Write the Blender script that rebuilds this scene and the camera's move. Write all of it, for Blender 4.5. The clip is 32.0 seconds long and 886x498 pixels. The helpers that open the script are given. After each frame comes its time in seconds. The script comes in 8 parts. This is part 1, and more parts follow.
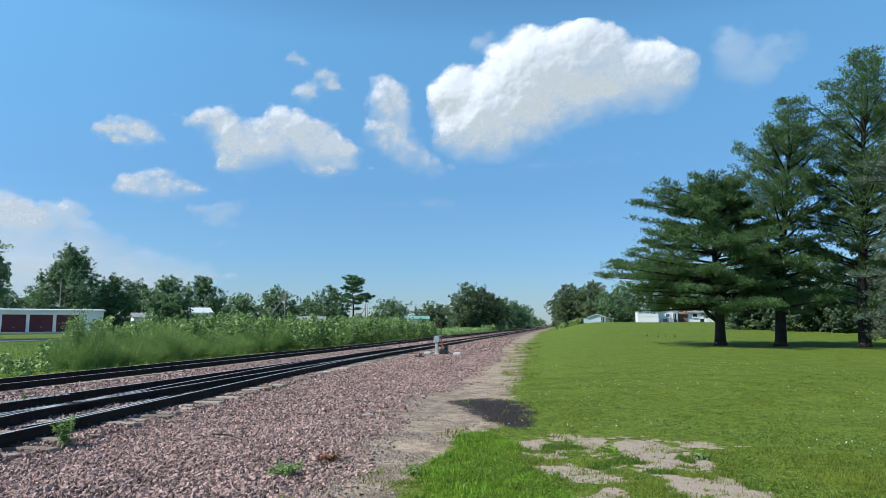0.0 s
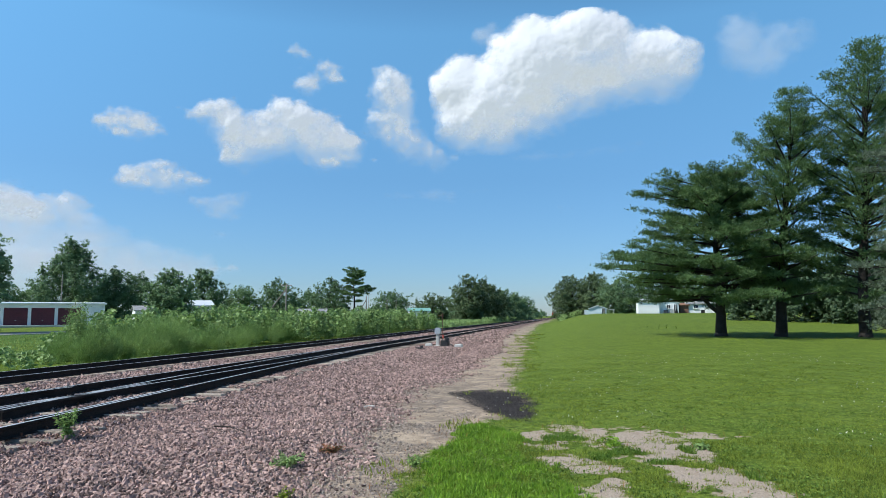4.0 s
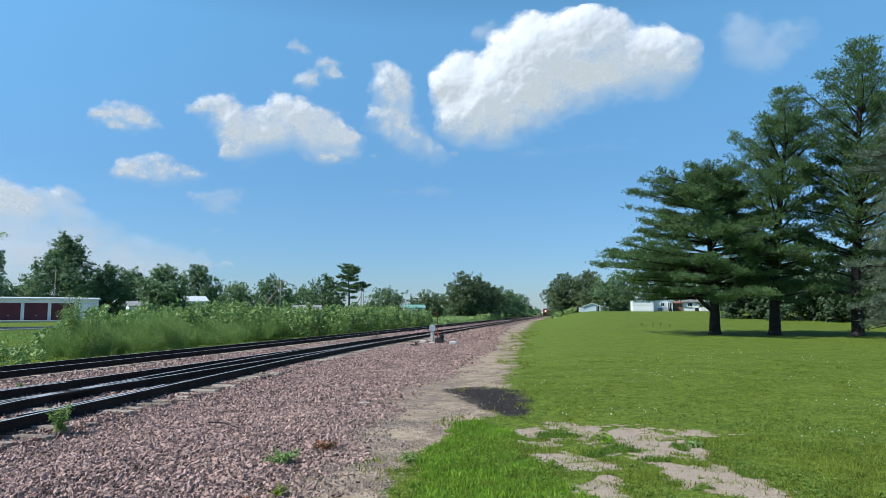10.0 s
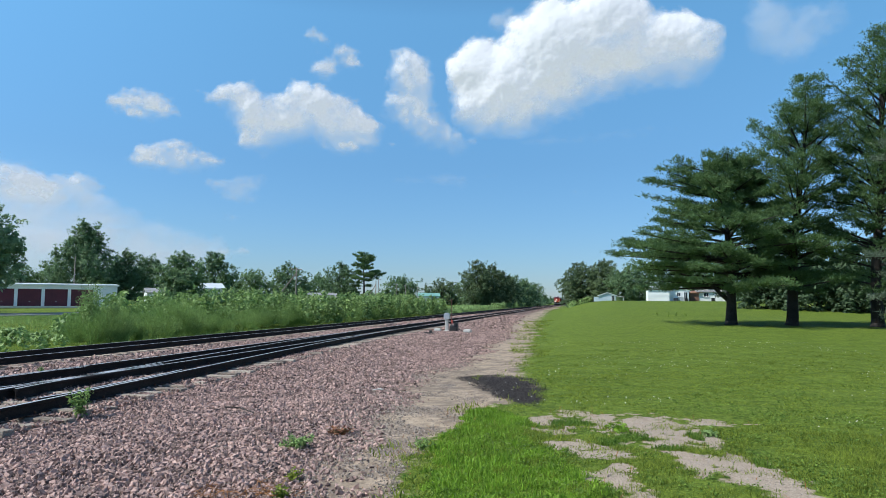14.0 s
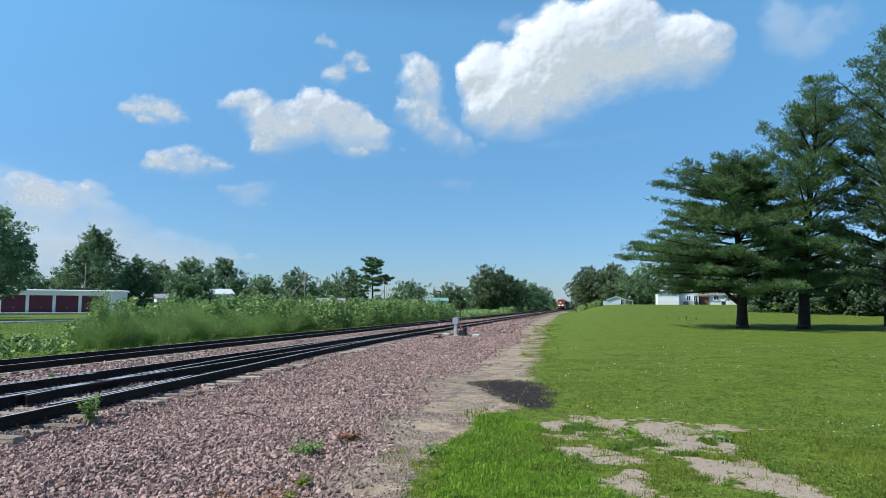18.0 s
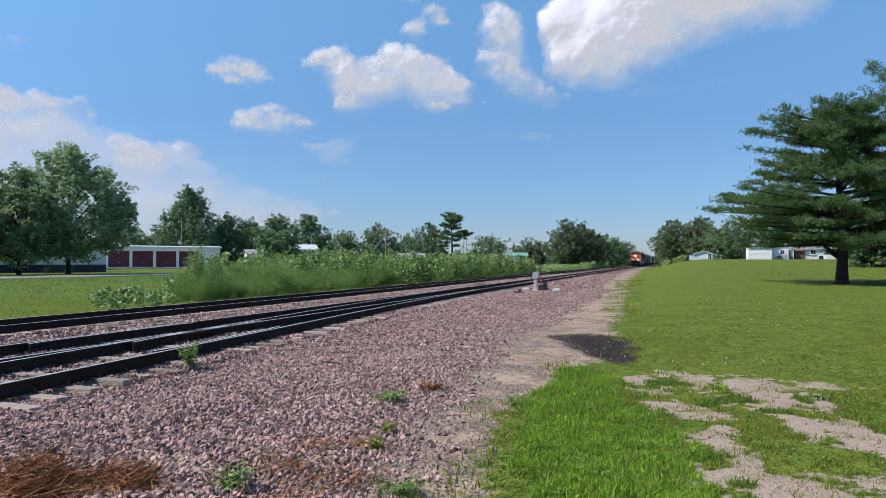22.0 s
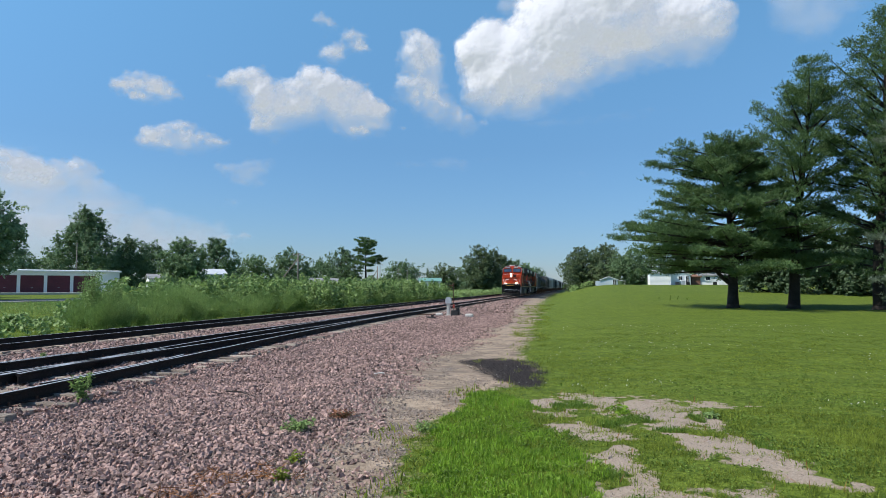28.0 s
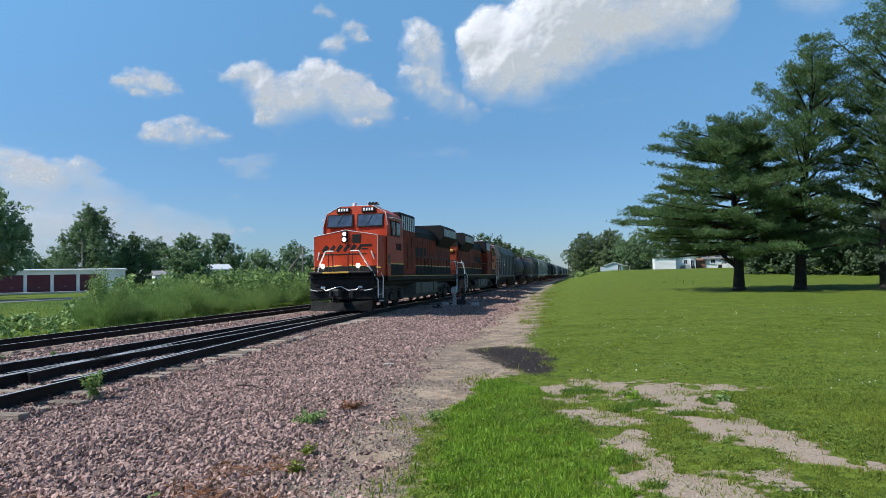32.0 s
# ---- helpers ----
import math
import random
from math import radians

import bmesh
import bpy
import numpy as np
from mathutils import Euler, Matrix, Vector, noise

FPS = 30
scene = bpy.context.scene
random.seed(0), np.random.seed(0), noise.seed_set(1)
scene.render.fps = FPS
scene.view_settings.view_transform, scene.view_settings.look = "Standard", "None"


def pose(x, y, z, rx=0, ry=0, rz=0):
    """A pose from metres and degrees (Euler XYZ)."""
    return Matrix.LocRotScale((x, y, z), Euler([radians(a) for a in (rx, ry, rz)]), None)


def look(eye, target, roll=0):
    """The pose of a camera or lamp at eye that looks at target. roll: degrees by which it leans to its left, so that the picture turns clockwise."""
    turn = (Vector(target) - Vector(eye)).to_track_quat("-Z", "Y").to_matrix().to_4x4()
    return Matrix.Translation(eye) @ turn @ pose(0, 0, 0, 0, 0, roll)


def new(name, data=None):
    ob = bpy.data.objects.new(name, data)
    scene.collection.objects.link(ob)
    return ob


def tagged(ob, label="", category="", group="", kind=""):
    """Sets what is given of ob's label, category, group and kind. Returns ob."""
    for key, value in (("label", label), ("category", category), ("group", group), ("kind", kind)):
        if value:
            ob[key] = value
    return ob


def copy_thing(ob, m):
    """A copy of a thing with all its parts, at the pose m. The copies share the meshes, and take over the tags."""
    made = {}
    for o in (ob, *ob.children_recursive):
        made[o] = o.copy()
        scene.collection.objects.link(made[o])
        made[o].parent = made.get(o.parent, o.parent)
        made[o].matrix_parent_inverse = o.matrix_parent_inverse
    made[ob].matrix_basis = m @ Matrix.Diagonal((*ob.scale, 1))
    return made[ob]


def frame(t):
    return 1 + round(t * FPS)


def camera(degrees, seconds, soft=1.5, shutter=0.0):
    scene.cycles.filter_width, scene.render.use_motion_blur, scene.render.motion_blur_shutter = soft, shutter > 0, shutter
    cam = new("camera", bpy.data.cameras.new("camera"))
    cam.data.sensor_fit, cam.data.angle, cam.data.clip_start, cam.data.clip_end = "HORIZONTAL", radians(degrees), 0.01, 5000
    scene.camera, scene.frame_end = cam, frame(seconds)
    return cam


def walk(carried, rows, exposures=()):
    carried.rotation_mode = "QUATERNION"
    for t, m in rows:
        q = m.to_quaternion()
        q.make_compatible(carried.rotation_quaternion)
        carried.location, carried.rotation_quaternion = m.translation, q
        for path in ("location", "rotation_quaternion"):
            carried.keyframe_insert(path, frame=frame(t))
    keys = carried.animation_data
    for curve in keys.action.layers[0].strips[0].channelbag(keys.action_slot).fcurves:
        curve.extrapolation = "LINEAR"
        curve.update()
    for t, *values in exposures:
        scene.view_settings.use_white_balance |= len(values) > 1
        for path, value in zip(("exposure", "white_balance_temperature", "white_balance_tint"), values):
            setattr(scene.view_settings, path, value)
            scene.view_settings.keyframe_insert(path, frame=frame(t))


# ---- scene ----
cam = camera(67.06, 32.0, soft=0.55)
# seconds, place, then tilt, roll and turn in degrees
PATH = [
    (0, 0.001, -0.002, 1.652, 96.44, -0.01, 10.30),
    (0.5, 0.006, -0.006, 1.647, 96.36, 0.19, 10.51),
    (1, 0.003, -0.001, 1.651, 96.04, 0.15, 10.21),
    (1.5, 0.007, -0.015, 1.652, 96.12, 0.20, 10.40),
    (2, 0.011, -0.016, 1.653, 96.24, -0.09, 10.15),
    (2.5, 0.011, -0.005, 1.652, 96.01, 0.06, 10.28),
    (3, 0.005, -0.011, 1.643, 96.45, -0.00, 10.36),
    (3.5, 0.002, 0.002, 1.654, 95.74, 0.17, 10.49),
    (5.5, -0.008, -0.002, 1.635, 95.81, 0.22, 9.80),
    (6, -0.003, 0.001, 1.647, 95.30, 0.07, 10.11),
    (6.5, -0.005, -0.008, 1.635, 95.64, 0.06, 10.22),
    (7, -0.015, 0.016, 1.642, 95.85, 0.08, 9.99),
    (7.5, -0.009, -0.002, 1.644, 95.62, -0.21, 10.37),
    (8, -0.003, -0.009, 1.649, 95.84, -0.09, 10.27),
    (8.5, -0.001, -0.012, 1.637, 95.98, 0.37, 10.51),
    (9, -0.007, -0.010, 1.647, 96.08, -0.07, 10.20),
    (9.5, 0.001, -0.007, 1.646, 95.92, 0.10, 10.16),
    (10, -0.005, -0.001, 1.652, 95.49, -0.08, 9.93),
    (10.5, -0.009, 0.004, 1.635, 95.42, -0.18, 10.12),
    (11, -0.010, 0.009, 1.644, 95.66, -0.25, 9.95),
    (11.5, -0.004, 0.003, 1.647, 95.77, -0.21, 9.75),
    (12, -0.016, 0.020, 1.636, 95.17, -0.27, 10.34),
    (12.5, -0.009, 0.018, 1.639, 95.39, -0.27, 10.63),
    (13, -0.006, 0.021, 1.642, 95.34, -0.48, 10.83),
    (13.5, -0.003, 0.013, 1.636, 94.70, -0.20, 10.80),
    (14, -0.003, 0.014, 1.636, 94.51, -0.43, 11.17),
    (14.5, -0.011, 0.015, 1.636, 94.70, -0.39, 11.41),
    (16.5, -0.021, 0.038, 1.629, 94.98, 0.07, 11.76),
    (17, -0.017, 0.044, 1.637, 94.82, -0.24, 11.63),
    (17.5, -0.020, 0.042, 1.632, 94.97, -0.20, 11.72),
    (18, -0.022, 0.057, 1.636, 94.90, -0.18, 11.90),
    (18.5, -0.021, 0.032, 1.633, 95.17, -0.33, 10.96),
    (19, -0.028, 0.054, 1.637, 95.83, -0.09, 10.54),
    (19.2, -0.042, 0.063, 1.628, 97.23, -0.12, 12.54),
    (19.3, -0.050, 0.067, 1.623, 96.17, 0.35, 12.84),
    (19.5, -0.064, 0.076, 1.614, 93.57, -0.28, 18.12),
    (19.7, -0.059, 0.073, 1.611, 92.60, -1.10, 20.71),
    (20, -0.052, 0.068, 1.607, 91.17, -0.23, 22.78),
    (20.2, -0.057, 0.081, 1.605, 90.90, 0.03, 22.47),
    (20.3, -0.060, 0.088, 1.604, 90.73, -0.05, 21.84),
    (20.5, -0.065, 0.101, 1.601, 90.63, -1.45, 21.90),
    (21, -0.061, 0.093, 1.610, 90.70, -0.39, 21.33),
    (21.5, -0.059, 0.124, 1.608, 90.69, -0.50, 19.40),
    (22, -0.047, 0.105, 1.605, 91.04, -0.15, 18.68),
    (22.5, -0.026, 0.072, 1.614, 93.24, -0.17, 15.84),
    (23, -0.019, 0.063, 1.609, 92.78, -0.54, 12.96),
    (23.5, -0.028, 0.070, 1.614, 92.98, -0.26, 11.91),
    (24, -0.011, 0.057, 1.612, 92.75, -0.45, 10.56),
    (24.5, -0.003, 0.063, 1.614, 93.05, -0.12, 10.52),
    (26.5, -0.001, 0.047, 1.620, 93.64, -0.26, 10.92),
    (27, 0.002, 0.053, 1.611, 93.86, -0.31, 10.72),
    (27.5, -0.008, 0.071, 1.616, 93.31, -0.10, 11.25),
    (28, 0.002, 0.063, 1.615, 93.22, -0.19, 11.32),
    (28.5, 0.008, 0.063, 1.615, 93.23, 0.39, 11.47),
    (29, 0.002, 0.075, 1.610, 92.99, 0.05, 11.57),
    (29.5, -0.001, 0.070, 1.606, 93.15, 0.46, 11.45),
    (30, 0.007, 0.072, 1.608, 92.92, 0.48, 11.53),
    (30.5, -0.005, 0.069, 1.618, 93.16, 0.61, 11.47),
    (31, -0.007, 0.071, 1.603, 92.61, 0.62, 10.90),
    (31.5, -0.022, 0.081, 1.604, 93.01, 1.06, 11.26),
    (32, -0.038, 0.074, 1.609, 92.34, 1.21, 11.72),
]
walk(cam, [(t, pose(*row)) for t, *row in PATH], exposures=[(0.0, 0.06, 6150, 6), (18.9, 0.06, 6150, 6), (19.95, 0.02, 6200, 8), (20.25, 0.0, 6380, 16), (22.3, 0.0, 6380, 16), (23.2, -0.04, 6330, 10), (32.0, -0.06, 6330, 10)])

# ---- sky and sun ----
SUN_ELEV, SUN_FROM = 47.0, Vector((-0.91, -0.41, 0))  # degrees; level direction towards the sun
world = bpy.data.worlds.new("sky")
scene.world = world
world.use_nodes = True
wn = world.node_tree.nodes
sky = wn.new("ShaderNodeTexSky")
sky.sky_type, sky.sun_disc = "NISHITA", False
sky.sun_elevation = radians(SUN_ELEV)
sky.sun_rotation = math.atan2(SUN_FROM.x, SUN_FROM.y)
sky.air_density, sky.dust_density, sky.ozone_density, sky.altitude = 1.0, 0.2, 3.5, 300
wn["Background"].inputs["Strength"].default_value = 0.128
# clear air: the haze near the horizon is thin and blue
wl = world.node_tree.links
sky_co, sky_z, sky_up, sky_tint, sky_mul = wn.new("ShaderNodeTexCoord"), wn.new("ShaderNodeSeparateXYZ"), wn.new("ShaderNodeMapRange"), wn.new("ShaderNodeValToRGB"), wn.new("ShaderNodeMix")
sky_mul.data_type = "RGBA"
sky_mul.blend_type, sky_mul.inputs["Factor"].default_value = "MULTIPLY", 1.0
sky_up.inputs["From Min"].default_value, sky_up.inputs["From Max"].default_value = 0.0, 1.0
for stop, tone in ((0.0, (0.50, 0.59, 0.79)), (0.2, (0.70, 0.92, 1.02)), (0.40, (1.05, 1.46, 1.43)), (0.62, (0.65, 0.86, 0.90))):
    at_stop = sky_tint.color_ramp.elements.new(stop)
    at_stop.color = (*tone, 1)
sky_tint.color_ramp.elements.remove(sky_tint.color_ramp.elements[0])
sky_tint.color_ramp.elements.remove(sky_tint.color_ramp.elements[-1])
wl.new(sky_co.outputs["Generated"], sky_z.inputs[0])
wl.new(sky_z.outputs["Z"], sky_up.inputs["Value"])
wl.new(sky_up.outputs[0], sky_tint.inputs["Fac"])
wl.new(sky.outputs[0], sky_mul.inputs["A"])
wl.new(sky_tint.outputs["Color"], sky_mul.inputs["B"])
wl.new(sky_mul.outputs["Result"], wn["Background"].inputs["Color"])
sun = new("sun", bpy.data.lights.new("sun", "SUN"))
sun.data.energy, sun.data.angle, sun.data.color = 5.6, radians(0.5), (1.0, 0.95, 0.87)
d = SUN_FROM.normalized() * math.cos(radians(SUN_ELEV)) + Vector((0, 0, math.sin(radians(SUN_ELEV))))
sun.matrix_world = look(d * 50, (0, 0, 0))


# ---- materials ----
def material(name, dark, light, rough=0.7, metal=0.0, big=1.0, fine=18.0, bump=0.25, vary=0.0, island=0.0, size=0.02, shine=0.5, through_light=0.0, stretch=None):
    """A surface whose colour goes from dark to light by noise at two scales, with fine relief."""
    m = bpy.data.materials.new(name)
    m.use_nodes = True
    n, l = m.node_tree.nodes, m.node_tree.links
    b = n["Principled BSDF"]
    co = n.new("ShaderNodeTexCoord")
    n1, n2 = n.new("ShaderNodeTexNoise"), n.new("ShaderNodeTexNoise")
    n1.inputs["Scale"].default_value, n1.inputs["Detail"].default_value = big, 4
    n2.inputs["Scale"].default_value, n2.inputs["Detail"].default_value = fine, 3
    where = co.outputs["Object"]
    if stretch:
        grain = n.new("ShaderNodeMapping")
        grain.inputs["Scale"].default_value = stretch
        l.new(where, grain.inputs["Vector"])
        where = grain.outputs[0]
    l.new(where, n1.inputs["Vector"])
    l.new(where, n2.inputs["Vector"])
    add = n.new("ShaderNodeMath")
    add.operation = "ADD"
    l.new(n1.outputs["Fac"], add.inputs[0])
    l.new(n2.outputs["Fac"], add.inputs[1])
    last = add
    for amount, node, out in ((vary, "ShaderNodeObjectInfo", "Random"), (island, "ShaderNodeNewGeometry", "Random Per Island")):
        if amount:
            info, mul = n.new(node), n.new("ShaderNodeMath")
            mul.operation = "MULTIPLY_ADD"
            mul.inputs[1].default_value = amount
            l.new(info.outputs[out], mul.inputs[0])
            l.new(last.outputs[0], mul.inputs[2])
            last = mul
    spread = n.new("ShaderNodeMapRange")
    spread.inputs["From Min"].default_value = 0.66
    spread.inputs["From Max"].default_value = 1.34 + vary + island
    l.new(last.outputs[0], spread.inputs["Value"])
    ramp = n.new("ShaderNodeMix")
    ramp.data_type = "RGBA"
    ramp.inputs["A"].default_value, ramp.inputs["B"].default_value = (*dark, 1), (*light, 1)
    l.new(spread.outputs[0], ramp.inputs["Factor"])
    l.new(ramp.outputs["Result"], b.inputs["Base Color"])
    b.inputs["Roughness"].default_value, b.inputs["Metallic"].default_value = rough, metal
    b.inputs["Specular IOR Level"].default_value = shine
    if bump:
        bp = n.new("ShaderNodeBump")
        bp.inputs["Strength"].default_value, bp.inputs["Distance"].default_value = bump, size
        l.new(n2.outputs["Fac"], bp.inputs["Height"])
        l.new(bp.outputs["Normal"], b.inputs["Normal"])
    if through_light:
        tr, mix = n.new("ShaderNodeBsdfTranslucent"), n.new("ShaderNodeMixShader")
        mix.inputs[0].default_value = through_light
        l.new(ramp.outputs["Result"], tr.inputs["Color"])
        l.new(b.outputs[0], mix.inputs[1])
        l.new(tr.outputs[0], mix.inputs[2])
        l.new(mix.outputs[0], n["Material Output"].inputs["Surface"])
    return m


def glow(name, colour, strength):
    m = bpy.data.materials.new(name)
    m.use_nodes = True
    b = m.node_tree.nodes["Principled BSDF"]
    b.inputs["Base Color"].default_value = (*colour, 1)
    b.inputs["Emission Color"].default_value, b.inputs["Emission Strength"].default_value = (*colour, 1), strength
    return m


RAIL = material("rail_steel", (0.012, 0.010, 0.010), (0.045, 0.034, 0.030), 0.8, 0.1, 2, 40, 0.3, shine=0.2)
RAIL_TOP = material("worn_rail_head", (0.42, 0.40, 0.40), (0.68, 0.66, 0.65), 0.42, 0.5, 2, 30, 0.1)
RUST = material("rusty_iron", (0.05, 0.025, 0.016), (0.16, 0.08, 0.05), 0.8, 0.2, 4, 50, 0.4)
TIE = material("weathered_tie_wood", (0.06, 0.045, 0.035), (0.62, 0.52, 0.43), 0.95, 0, 5, 30, 0.9, 0.7, stretch=(0.5, 3.0, 3.0))
STONE = material("pink_ballast_stone", (0.030, 0.018, 0.0155), (0.62, 0.415, 0.357), 0.85, 0, 1.2, 50, 0.4, 0.0, 1.5)
STONE_ONE = material("pink_ballast_stone_single", (0.045, 0.024, 0.02), (0.68, 0.47, 0.40), 0.85, 0, 1.2, 50, 0.4, 1.5)
BLADE = material("lawn_grass", (0.030, 0.058, 0.006), (0.41, 0.49, 0.078), 0.6, 0, 2.6, 14, 0, 0, 1.0, through_light=0.5, shine=0.2)
BLADE_FAR = material("mown_lawn_grass", (0.036, 0.062, 0.007), (0.29, 0.36, 0.05), 0.6, 0, 2.6, 9, 0, 0, 0.9, through_light=0.5, shine=0.2)
BLADE_VERGE = material("verge_grass", (0.10, 0.17, 0.02), (0.30, 0.40, 0.07), 0.6, 0, 0.9, 6, 0, 0, 0.9, through_light=0.35, shine=0.2)
BLADE_LUSH = material("lush_grass", (0.04, 0.11, 0.007), (0.37, 0.57, 0.056), 0.55, 0, 2.5, 12, 0, 0, 0.8, through_light=0.35, shine=0.3)
STRAW = material("dry_straw", (0.10, 0.034, 0.012), (0.44, 0.19, 0.062), 0.8, 0, 2, 20, 0, 0, 0.8)
WEED = material("weed_leaf", (0.045, 0.115, 0.025), (0.42, 0.56, 0.20), 0.55, 0, 0.35, 5, 0, 0, 0.8, through_light=0.3, shine=0.35)
WEED_FINE = material("feathery_weed", (0.08, 0.155, 0.037), (0.36, 0.50, 0.16), 0.7, 0, 0.4, 5, 0, 0, 0.8, through_light=0.3, shine=0.2)
WEED_STEM = material("weed_stem", (0.06, 0.10, 0.03), (0.14, 0.20, 0.06), 0.8, 0, 2, 20, 0, 0, 0.5)
NEEDLE = material("pine_needles", (0.035, 0.085, 0.038), (0.20, 0.305, 0.108), 0.6, 0, 0.25, 4, 0, 0, 0.8, through_light=0.3, shine=0.25)
NEEDLE_BLUE = material("spruce_needles", (0.07, 0.10, 0.07), (0.20, 0.25, 0.17), 0.6, 0, 0.25, 4, 0, 0, 0.8, through_light=0.15, shine=0.25)
LEAF = material("tree_leaf", (0.075, 0.14, 0.07), (0.23, 0.335, 0.155), 0.6, 0, 0.15, 1.2, 0, 0.5, 0.5, through_light=0.3, shine=0.3)
LEAF_DARK = material("dark_hedge_leaf", (0.03, 0.06, 0.03), (0.10, 0.15, 0.07), 0.6, 0, 0.15, 2.5, 0, 0.3, 0.9, through_light=0.2, shine=0.25)
LEAF_MAPLE = material("maple_leaf", (0.13, 0.21, 0.11), (0.42, 0.54, 0.28), 0.5, 0, 0.15, 2.5, 0, 0.4, 0.9, through_light=0.42, shine=0.4)
LEAF_DULL = material("dull_tree_leaf", (0.06, 0.095, 0.045), (0.185, 0.25, 0.11), 0.6, 0, 0.15, 1.2, 0, 0.4, 0.5, through_light=0.2, shine=0.3)
BARK = material("tree_bark", (0.012, 0.010, 0.009), (0.05, 0.04, 0.034), 0.95, 0, 2.5, 22, 0.8)
WHITE = material("white_paint", (0.76, 0.76, 0.755), (0.87, 0.86, 0.85), 0.6, 0, 0.5, 12, 0.1)
SIDING = material("white_siding", (0.74, 0.75, 0.77), (0.86, 0.87, 0.88), 0.6, 0, 0.4, 8, 0.1)
BLUE_SIDING = material("pale_blue_siding", (0.42, 0.52, 0.60), (0.58, 0.66, 0.72), 0.65, 0, 0.5, 8, 0.1)
MAROON = material("maroon_door_paint", (0.075, 0.010, 0.023), (0.125, 0.018, 0.036), 0.45, 0, 0.7, 10, 0.15)
DARK = material("dark_skirting", (0.02, 0.025, 0.035), (0.05, 0.06, 0.075), 0.7, 0, 0.6, 8, 0.2)
ROOF = material("grey_shingle_roof", (0.16, 0.16, 0.17), (0.34, 0.34, 0.35), 0.9, 0, 1, 14, 0.5)
ROOF_WHITE = material("white_metal_roof", (0.70, 0.72, 0.74), (0.86, 0.87, 0.88), 0.35, 0.2, 0.6, 9, 0.1)
ROOF_GREEN = material("green_metal_roof", (0.16, 0.36, 0.30), (0.26, 0.48, 0.40), 0.4, 0.2, 0.6, 9, 0.1)
BROWN = material("brown_brick", (0.14, 0.07, 0.045), (0.28, 0.15, 0.10), 0.9, 0, 2, 16, 0.4)
GLASS = material("dark_window_glass", (0.015, 0.02, 0.028), (0.03, 0.04, 0.05), 0.06, 0, 0.5, 3, 0, shine=0.8)
WINDSHIELD = material("sky_reflecting_glass", (0.08, 0.10, 0.13), (0.24, 0.28, 0.33), 0.05, 0.7, 0.8, 3, 0)
ASPHALT = material("worn_road", (0.16, 0.16, 0.155), (0.30, 0.29, 0.28), 0.9, 0, 0.3, 20, 0.3)
CONCRETE = material("pale_concrete", (0.38, 0.37, 0.34), (0.58, 0.56, 0.52), 0.9, 0, 0.8, 20, 0.3)
POLE = material("grey_pole_wood", (0.14, 0.12, 0.10), (0.30, 0.27, 0.24), 0.9, 0, 2, 30, 0.5)
STEEL = material("galvanised_steel", (0.42, 0.43, 0.44), (0.66, 0.67, 0.68), 0.45, 0.5, 3, 30, 0.15)
RED = material("faded_red_paint", (0.28, 0.045, 0.03), (0.45, 0.09, 0.06), 0.6, 0, 5, 30, 0.2)
BLACK_IRON = material("black_iron", (0.010, 0.010, 0.011), (0.04, 0.038, 0.038), 0.6, 0.2, 3, 35, 0.35)
# the loco orange darkened for grime and for the shade along the train's side
ORANGE_DULL = material("grimy_shaded_orange_paint", (0.06, 0.017, 0.011), (0.34, 0.052, 0.019), 0.75, 0, 1.3, 9, 0.1, shine=0.25)
ORANGE = material("orange_loco_paint", (0.33, 0.030, 0.008), (0.52, 0.056, 0.013), 0.45, 0, 0.7, 14, 0.08, shine=0.25)
YELLOW = material("yellow_stripe_paint", (0.52, 0.30, 0.05), (0.72, 0.44, 0.09), 0.45, 0, 1, 14, 0.05)
LOCO_BLACK = material("black_loco_paint", (0.007, 0.007, 0.008), (0.025, 0.024, 0.024), 0.7, 0, 1, 18, 0.15, shine=0.2)
TANK_OLIVE = material("dusty_fuel_tank_paint", (0.08, 0.075, 0.06), (0.22, 0.205, 0.16), 0.75, 0, 0.8, 14, 0.2)
PLOW = material("scuffed_plow_steel", (0.003, 0.003, 0.003), (0.022, 0.022, 0.022), 0.75, 0.0, 3, 26, 0.3, shine=0.12)
GREY_CAR = material("grey_hopper_paint", (0.045, 0.045, 0.045), (0.13, 0.13, 0.125), 0.6, 0, 0.5, 9, 0.15, 0.3)
PALE_CAR = material("pale_hopper_paint", (0.32, 0.31, 0.28), (0.58, 0.57, 0.53), 0.6, 0, 0.5, 9, 0.15, 0.3)
TANK_BLACK = material("black_tank_paint", (0.006, 0.006, 0.007), (0.022, 0.022, 0.025), 0.7, 0, 0.6, 9, 0.1, 0.2)
CAR_WHITE = material("white_car_paint", (0.72, 0.73, 0.75), (0.80, 0.81, 0.82), 0.18, 0, 0.5, 6, 0)
CAR_DARK = material("dark_grey_car_paint", (0.035, 0.04, 0.05), (0.055, 0.06, 0.075), 0.4, 0.0, 0.5, 6, 0)
RUBBER = material("tyre_rubber", (0.010, 0.010, 0.010), (0.025, 0.025, 0.025), 0.85, 0, 3, 30, 0.2)
ALLOY = material("alloy_wheel", (0.45, 0.46, 0.48), (0.62, 0.63, 0.65), 0.3, 0.7, 3, 20, 0)
TAIL_LIGHT = material("red_tail_lamp", (0.30, 0.01, 0.01), (0.45, 0.02, 0.02), 0.2, 0, 3, 10, 0)
HEADLIGHT = glow("lit_headlight", (1.0, 0.9, 0.72), 40.0)
HEADLIGHT_FAR = glow("lit_ditch_light", (1.0, 0.88, 0.68), 40.0)
